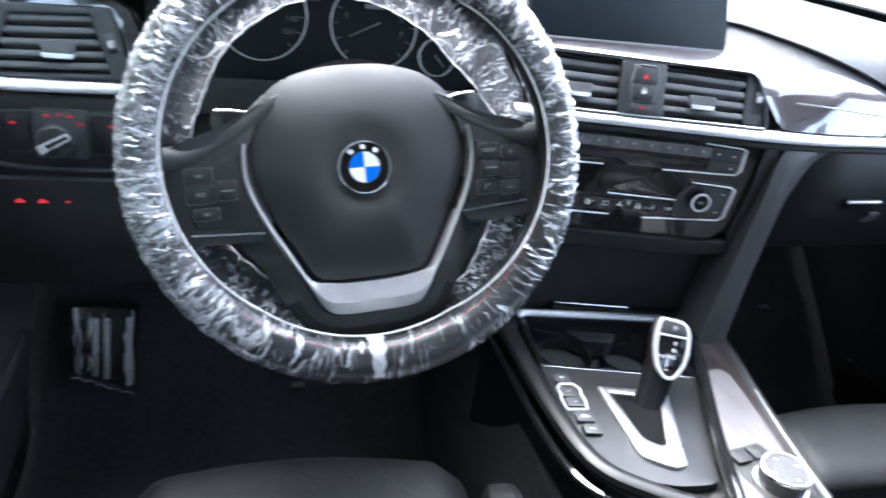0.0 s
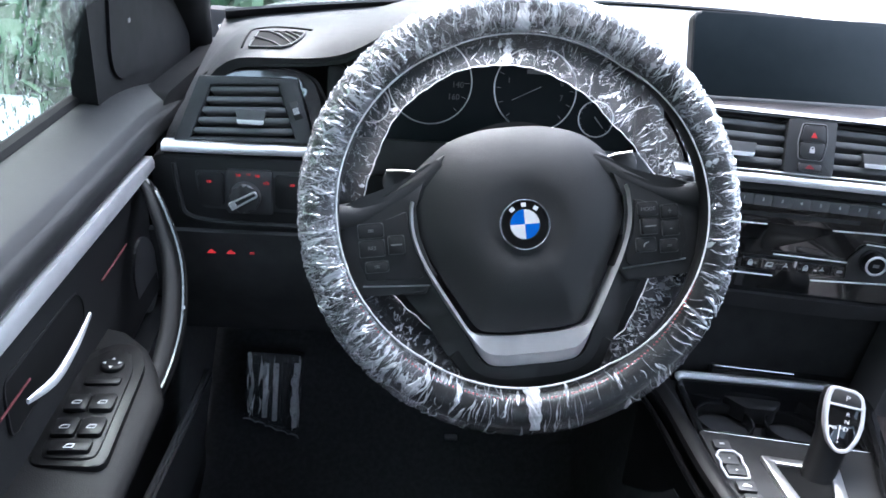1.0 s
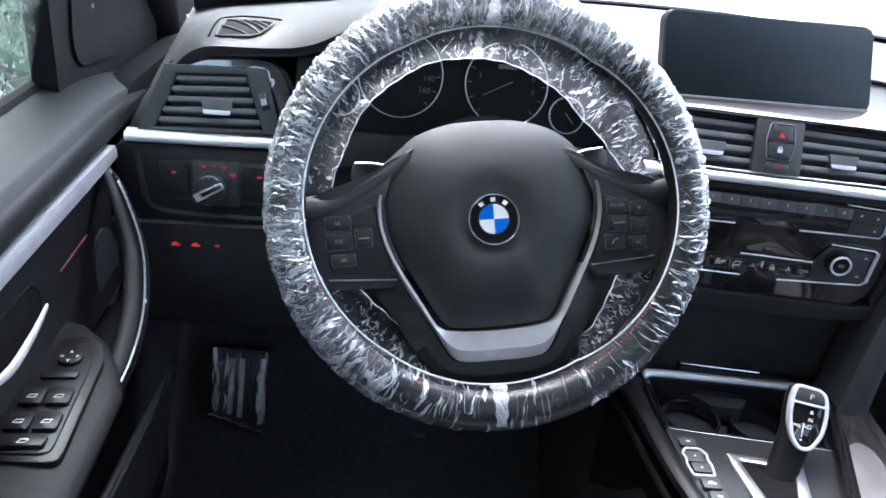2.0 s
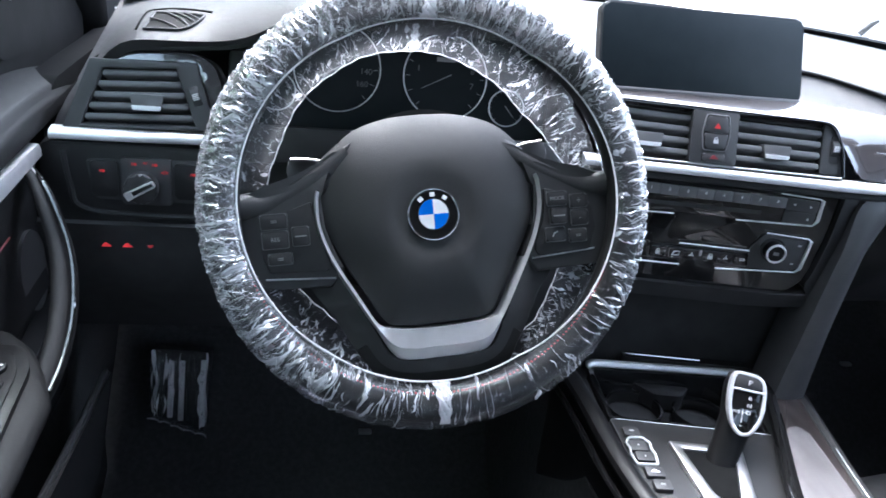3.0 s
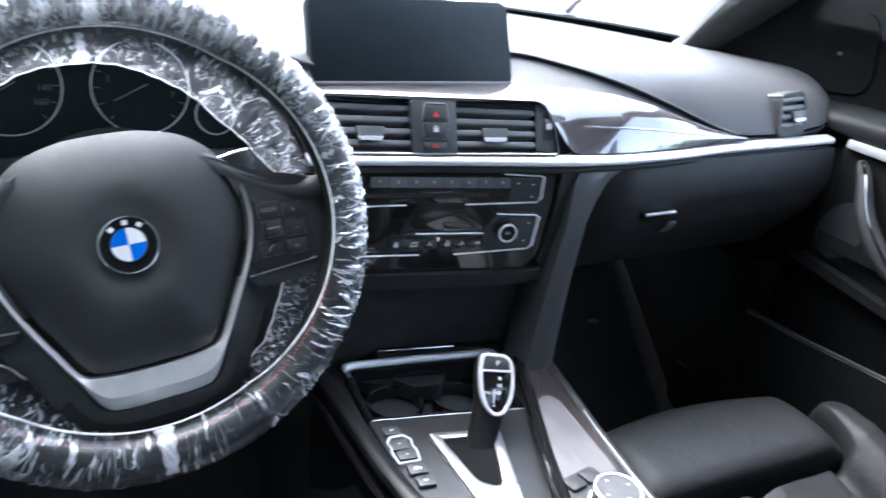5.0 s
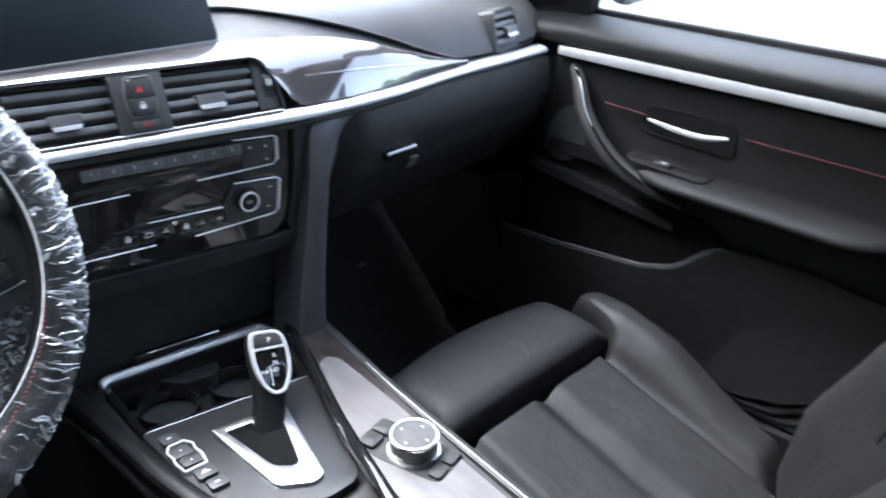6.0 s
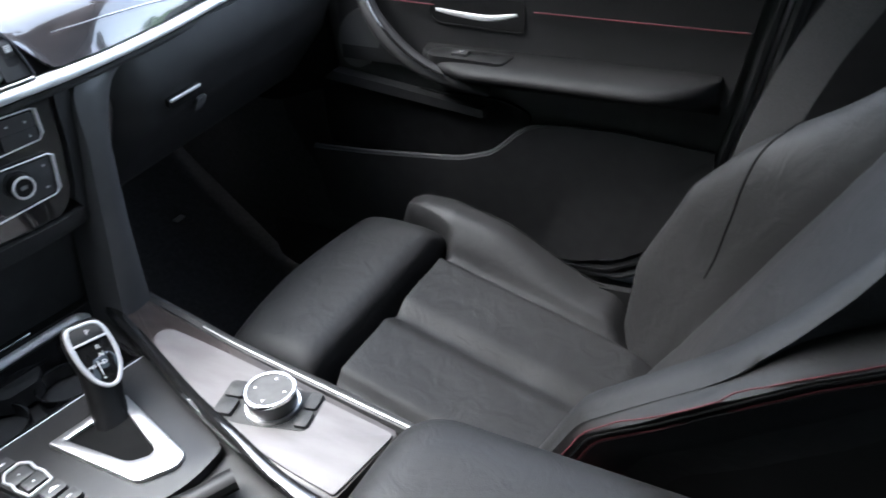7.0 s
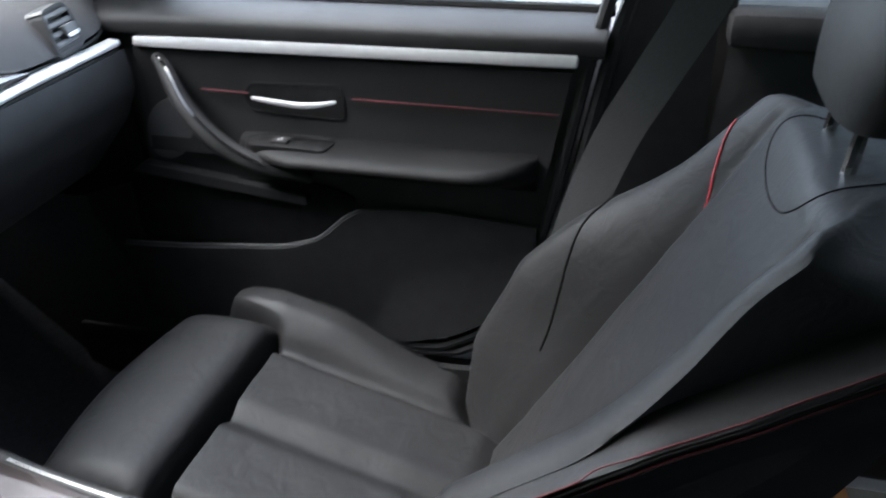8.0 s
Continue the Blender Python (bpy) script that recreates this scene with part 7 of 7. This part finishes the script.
def build_side_mirror():
    mi = thing("side_mirror", "outside mirror in a black housing seen through the passenger window", "mirror", (0.95, 0.28, 0.74))
    M = frame_at((1.02, 0.28, 0.775), (0.97, 0.24, 0), (0, 0, 1), (0.24, -0.97, 0))
    bm = BM()
    pillow(bm, rounded([(-0.10, -0.055), (0.10, -0.06), (0.11, 0.05), (-0.09, 0.065)], 0.03), 0, -0.09, M, 6, 2.5, None, 0.012)
    part("housing", bm, BLACK_PLASTIC, mi)
    bm = BM()
    prism(bm, rounded([(-0.09, -0.047), (0.092, -0.052), (0.10, 0.042), (-0.08, 0.056)], 0.025), 0.012, 0.015, M)
    part("glass", bm, MIRROR, mi, "mirror glass")
    bm = BM()
    tube(bm, [(0.93, 0.33, 0.76), (0.86, 0.36, 0.735), (0.79, 0.37, 0.72)], [0.022, 0.022, 0.03], 10)
    part("foot", bm, BLACK_PLASTIC, mi)


build_side_mirror()


# ---- seats ----
CX = 0.395


def smooth01(t):
    t = max(0.0, min(1.0, t))
    return t * t * (3 - 2 * t)


def cushion_z(dx, y):
    a = abs(dx)
    z = 0.300 + 0.27 * (min(y, -0.04) + 0.05)
    z -= 0.015 * (1 - smooth01((a + 0.004) / 0.034))
    z -= 0.017 * (1 - smooth01(abs(a - 0.148) / 0.021))
    up = 0.038 * (1 - 0.85 * smooth01((-y - 0.11) / 0.16)) * (1 - 0.6 * smooth01((y - 0.0) / 0.07))
    z += up * smooth01((a - 0.148) / 0.050)
    z -= 0.10 * smooth01((a - 0.218) / 0.045) ** 2
    z -= 0.05 * smooth01((a - 0.135) / 0.04) * smooth01((-y - 0.295) / 0.08)
    # the cushion dips into the gap in front of the backrest
    z -= 0.012 * smooth01((-y - 0.352 + 0.06 * smooth01((a - 0.125) / 0.05)) / 0.04)
    return z


def back_hw(z):
    return 0.226 - 0.02 * smooth01((0.33 - z) / 0.1) - 0.045 * smooth01((z - 0.50) / 0.17) - 0.105 * smooth01((z - 0.682) / 0.062) ** 1.2


BOLSTER = curve_of([0.1, 0.17, 0.27, 0.39, 0.44, 0.50, 0.55, 0.595, 0.655, 0.75, 0.8], [0.03, 0.05, 0.10, 0.105, 0.083, 0.055, 0.038, 0.027, 0.02, 0.0, -0.004])


def back_base(z, p):
    """A point of the middle plane at height z, p in front of the backrest's plane."""
    return -0.399 - 0.57 * (z - 0.238) + 0.869 * p, z + 0.495 * p


def back_point(a, z, lift=0.0):
    """The front face; a runs from -1 to 1 across the seat."""
    dx = a * back_hw(z)
    b = abs(dx)
    p = BOLSTER(z) * smooth01((b - 0.122) / (0.078 - 0.03 * smooth01((z - 0.5) / 0.15)))
    p -= 0.006 * smooth01((abs(a) - 0.92) / 0.08) ** 2
    if a > 0:
        p += 0.016 * math.exp(-((z - 0.48) / 0.085) ** 2) * smooth01((b - 0.126) / 0.044)
    p -= 0.019 * (1 - smooth01(abs(b - 0.127) / 0.015)) * (1 - 0.7 * smooth01((z - 0.45) / 0.18))
    p -= 0.05 * smooth01((z - 0.685) / 0.055) ** 2
    p += 0.012 * math.exp(-((z - 0.42) / 0.10) ** 2) * (1 - smooth01(b / 0.11))
    p += 0.0016 * noise.noise(Vector((dx * 14, z * 14, 3)))
    y, zz = back_base(z, p + lift)
    return Vector((CX + dx, y, zz))


CREASE = curve_of([0.17, 0.46, 0.50, 0.55, 0.60, 0.65, 0.70, 0.78], [0.0012, 0.0012, 0.0012, 0.008, 0.044, 0.076, 0.096, 0.102])
DEEP = curve_of([0.17, 0.30, 0.36, 0.44, 0.50, 0.55, 0.60, 0.65, 0.70, 0.78], [0.014, 0.014, 0.012, 0.006, 0.004, 0.020, 0.054, 0.086, 0.105, 0.111])
SIDE = 0.15


def side_out(z, depth):
    """The side draws in under the bolster's crest down to a crease, then swells into the stitched roll."""
    c, d = CREASE(z), DEEP(z)
    pinch = 0.026 * smooth01((z - 0.49) / 0.10) * (1 - smooth01((z - 0.68) / 0.06))
    if depth < c:
        return -pinch * max(0.0, depth / c) ** 0.7
    f = min(1.0, (depth - c) / (d - c))
    swell = 0.018 * smooth01((z - 0.34) / 0.12)
    return -pinch * (1 - smooth01(f / 0.5)) + swell * smooth01(f / 0.9) - 0.03 * smooth01((depth - d) / 0.08)


def side_point(sgn, z, depth, out=0.0):
    """The side panel of the backrest, depth behind the bolster's front."""
    p = BOLSTER(z) - 0.006 - depth - 0.05 * smooth01((z - 0.685) / 0.055) ** 2
    y, zz = back_base(z, p)
    return Vector((CX + sgn * (back_hw(z) + 0.004 + side_out(z, depth) + out), y, zz))


def build_seat():
    st = thing("front_seat", "anthracite leather sports seat with red stitching and side bolsters", "car seat", (CX, -0.2, 0.0), group="front seats")
    bm = BM()
    def cush(u, v):
        dx = -0.236 + 0.472 * u
        y = 0.055 - 0.475 * v
        if abs(dx) < 0.172:
            y = -0.043 - 0.377 * v
        else:
            f = smooth01((abs(dx) - 0.172) / 0.03)
            y = (-0.043 + 0.098 * f) - (0.377 + 0.098 * f) * v
        z = cushion_z(dx, y)
        z -= 0.05 * smooth01((0.05 - v) / 0.05) ** 2
        z += 0.0025 * noise.noise(Vector((dx * 16, y * 16, 1))) + 0.0012 * noise.noise(Vector((dx * 30, y * 60, 5)))
        return Vector((CX + dx, y, z))
    sheet(bm, cush, 90, 50, 0.03)
    cu = part("cushion", bm, SEAT_LEATHER, st, angle=60)
    for sgn in (-1, 1):
        bm = BM()
        tube(bm, [(CX + sgn * 0.2215, y, cushion_z(0.2215, y) + 0.0022) for y in np.linspace(0.035, -0.30, 30)], 0.0007, 6)
        part("dark_seam", bm, BOOT, cu)
    bm = BM()
    rings = []
    for k in range(22):
        dx = -0.176 + 0.358 * k / 21
        e = 1 - smooth01((abs(dx) - 0.152) / 0.027) * 0.30
        sec = [(-0.043, 0.24), (-0.043, 0.300 * e + 0.24 * (1 - e)), (-0.036, 0.322 * e + 0.24 * (1 - e)), (-0.01, 0.333 * e + 0.24 * (1 - e)), (0.042, 0.333 * e + 0.24 * (1 - e)), (0.074, 0.324 * e + 0.24 * (1 - e)), (0.098, 0.302 * e + 0.24 * (1 - e)), (0.108, 0.27), (0.10, 0.225), (0.0, 0.205)]
        bow = 0.022 * math.cos(dx / 0.17 * math.pi / 2)
        rings.append([Vector((CX + dx, y + bow * (y > 0), z)) for y, z in [tuple(p) for p in smooth_path(sec, 3)]])
    loft(bm, rings)
    part("thigh_support", bm, SEAT_LEATHER, st, "extendable thigh support", 55)
    bm = BM()
    box(bm, (CX, -0.15, 0.12), (0.40, 0.46, 0.10), 0.02)
    part("seat_base", bm, DARK_VOID, st)
    for sgn in (-1, 1):
        bm = BM()
        prism(bm, rounded([(-0.02, 0.12), (-0.60, 0.13), (-0.62, 0.22), (-0.52, 0.30), (-0.36, 0.25), (-0.05, 0.235)], 0.03), -0.006, 0.006, frame_at((CX + sgn * 0.222, 0, 0), (0, 1, 0), (0, 0, 1), (sgn, 0, 0)), 0.003)
        part("valance", bm, SIDE_LEATHER, st, "black plastic side valance")
    for dx in (-0.18, 0.18):
        bm = BM()
        box(bm, (CX + dx, -0.18, 0.045), (0.04, 0.5, 0.09), 0.006)
        part("runner", bm, DARK_VOID, st)
    bm = BM()
    rings = []
    for k in range(84):
        z = 0.17 + 0.565 * k / 83
        line = [back_point(-1 + 2 * i / 70, z) for i in range(71)]
        c, d = CREASE(z), DEEP(z)
        steps = [c * f for f in (0.3, 0.6, 0.85, 1.0)] + [c + (d - c) * f for f in (0.12, 0.25, 0.45, 0.7, 1.0)] + [d + (SIDE - d) * f for f in (0.35, 0.7, 0.95)]
        line += [side_point(1, z, q) for q in steps]
        line += [side_point(1, z, SIDE) * (1 - f) + side_point(-1, z, SIDE) * f for f in (0.06, 0.3, 0.5, 0.7, 0.94)]
        line += [side_point(-1, z, q) for q in reversed(steps)]
        rings.append(line)
    loft(bm, rings)
    back = part("backrest", bm, SEAT_LEATHER, st, angle=60)
    # piping and stitching
    for sgn in (-1, 1):
        for extra, mat, nm in ((0.0, RED_THREAD, "red_seam"), (0.0065, BOOT, "dark_seam"), (0.013, RED_THREAD, "red_seam")):
            bm = BM()
            tube(bm, [side_point(sgn, z, max(DEEP(z) - 0.003, CREASE(z) + 0.003) + extra, 0.0004) for z in np.linspace(0.26, 0.72, 50)], 0.0008 if nm[0] == "r" else 0.0012, 6)
            part(nm, bm, mat, back, "red stitched seam" if nm[0] == "r" else "")
        bm = BM()
        sheet(bm, lambda u, v: side_point(sgn, 0.20 + 0.52 * u, DEEP(0.20 + 0.52 * u) + 0.012 + (SIDE - DEEP(0.20 + 0.52 * u) - 0.010) * v, 0.0015), 40, 10, 0.002)
        part("side_panel", bm, SIDE_LEATHER, back, "matt black side panel below the stitching")
        bm = BM()
        tube(bm, [back_point(sgn * 0.127 / back_hw(z), z, 0.0008) for z in np.linspace(0.22, 0.60, 24)], 0.0014, 6)
        part("dark_seam", bm, BOOT, back)
        if sgn < 0:
            continue
        bm = BM()
        tube(bm, [back_point(sgn * q.x / back_hw(q.y), q.y, 0.0009) for q in smooth_path([(0.124, 0.572), (0.136, 0.603), (0.153, 0.635), (0.168, 0.660)], 5)], 0.0011, 6)
        part("red_seam", bm, RED_BRIGHT, back, "short red stitched seam")
        bm = BM()
        seam = smooth_path([(0.985, 0.518), (0.90, 0.50), (0.79, 0.46), (0.72, 0.415), (0.68, 0.37), (0.66, 0.335)], 5)
        tube(bm, [back_point(sgn * q.x, q.y, 0.0004) for q in seam], 0.0015, 6)
        part("dark_seam", bm, BOOT, back)
    bm = BM()
    arc = smooth_path([(-0.07, 0.73), (-0.085, 0.70), (-0.06, 0.672), (0.0, 0.663), (0.06, 0.668), (0.10, 0.685), (0.09, 0.71), (0.05, 0.727)], 6)
    tube(bm, [back_point(q.x / back_hw(q.y), q.y, 0.0001) for q in arc], 0.0008, 6)
    part("dark_seam", bm, BOOT, back)
    # headrest on its posts
    hr = []
    for k in range(16):
        f = k / 15
        z = 0.755 + 0.22 * f
        hw = 0.125 * (0.72 + 0.28 * math.sin(math.pi * min(1, f * 1.25 + 0.1)))
        d = 0.055 * (0.45 + 0.55 * math.sin(math.pi * min(0.97, f + 0.06)))
        y = -0.697 - 0.09 * f
        hr.append([Vector((CX + hw * abs(math.cos(t)) ** 0.6 * (1 if math.cos(t) > 0 else -1), y + d * abs(math.sin(t)) ** 0.7 * (1 if math.sin(t) > 0 else -1), z)) for t in (2 * math.pi * j / 28 for j in range(28))])
    bm = BM()
    loft(bm, hr)
    part("headrest", bm, LEATHER, st, "black leather headrest", 60)
    for dx in (-0.05, 0.05):
        bm = BM()
        tube(bm, [(CX + dx, -0.69, 0.70), (CX + dx, -0.70, 0.80)], 0.006, 8)
        part("headrest_post", bm, CHROME, st)
    # recline lever and belt anchor at the outer side
    bm = BM()
    tube(bm, [(CX + 0.235, -0.36, 0.235), (CX + 0.245, -0.375, 0.262), (CX + 0.24, -0.385, 0.29)], [0.012, 0.013, 0.009], 8)
    part("hinge_cap", bm, GREY_PANEL, st)
    return st


seat = build_seat()
seat.location = (CX - 0.003, -0.186, 0.006)
second = copy_thing(seat, pose(CX - 0.772, -0.2 - 0.012, -0.012))
second["label"] = "driver's anthracite leather sports seat behind the steering wheel"


def build_belt():
    bt = thing("seat_belt", "grey seat belt webbing hanging beside the centre pillar", "seat belt", (0.72, -0.5, 0.3))
    bm = BM()
    path = smooth_path([(0.690, -0.69, 1.10), (0.705, -0.580, 0.80), (0.715, -0.520, 0.67), (0.717, -0.477, 0.58), (0.710, -0.435, 0.45), (0.695, -0.41, 0.30), (0.68, -0.40, 0.16)], 8)
    rings = []
    for p in path:
        rings.append([p + Vector((0.0 - 0.006 * k, 0.028 * c, 0.010 * c)) for k, c in ((0, -1), (0.12, -1), (0.12, 1), (0, 1))])
    loft(bm, rings)
    part("webbing", bm, BELT, bt, angle=60)
    bm = BM()
    box(bm, (0.69, -0.40, 0.14), (0.012, 0.05, 0.05), 0.004)
    part("anchor", bm, SATIN, bt)
    bk = thing("belt_buckle", "black belt buckle between seat and console", "belt buckle", (0.17, -0.40, 0.25))
    bm = BM()
    box(bm, (0.172, -0.40, 0.30), (0.022, 0.04, 0.09), 0.006)
    part("case", bm, BLACK_PLASTIC, bk)
    bm = BM()
    box(bm, (0.172, -0.40, 0.348), (0.015, 0.026, 0.008), 0.002)
    part("release_button", bm, RED_PRINT, bk)


build_belt()


def build_rear():
    rb = thing("rear_bench", "dark leather rear bench in the shade", "car seat", (0, -1.3, 0.0))
    bm = BM()
    box(bm, (0, -1.32, 0.22), (1.40, 0.52, 0.20), 0.05, I4, 4)
    part("cushion", bm, LEATHER, rb)
    bm = BM()
    prism(bm, rounded([(-1.55, 0.25), (-1.48, 0.30), (-1.72, 0.80), (-1.84, 0.80), (-1.7, 0.25)], 0.04), -0.68, 0.68, frame_at((0, 0, 0), (0, 1, 0), (0, 0, 1), (1, 0, 0)), 0.02)
    part("backrest", bm, LEATHER, rb)
    bag = thing("cloth_bag", "orange-brown cloth bag behind the front seats", "bag", (0.43, -0.738, 0.0))
    bm = BM()
    rings = []
    for k in range(12):
        f = k / 11
        r = 0.085 * math.sin(math.pi * (0.12 + 0.80 * f)) ** 0.6 * (1 + 0.05 * math.sin(9 * f))
        rings.append([Vector((0.43 + r * math.cos(t) * (1 + 0.08 * math.sin(3 * t + 4 * f)), -0.738 + r * 0.7 * math.sin(t), 0.0 + 0.325 * f)) for t in (2 * math.pi * j / 24 for j in range(24))])
    loft(bm, rings)
    part("sack", bm, ORANGE, bag)


build_rear()
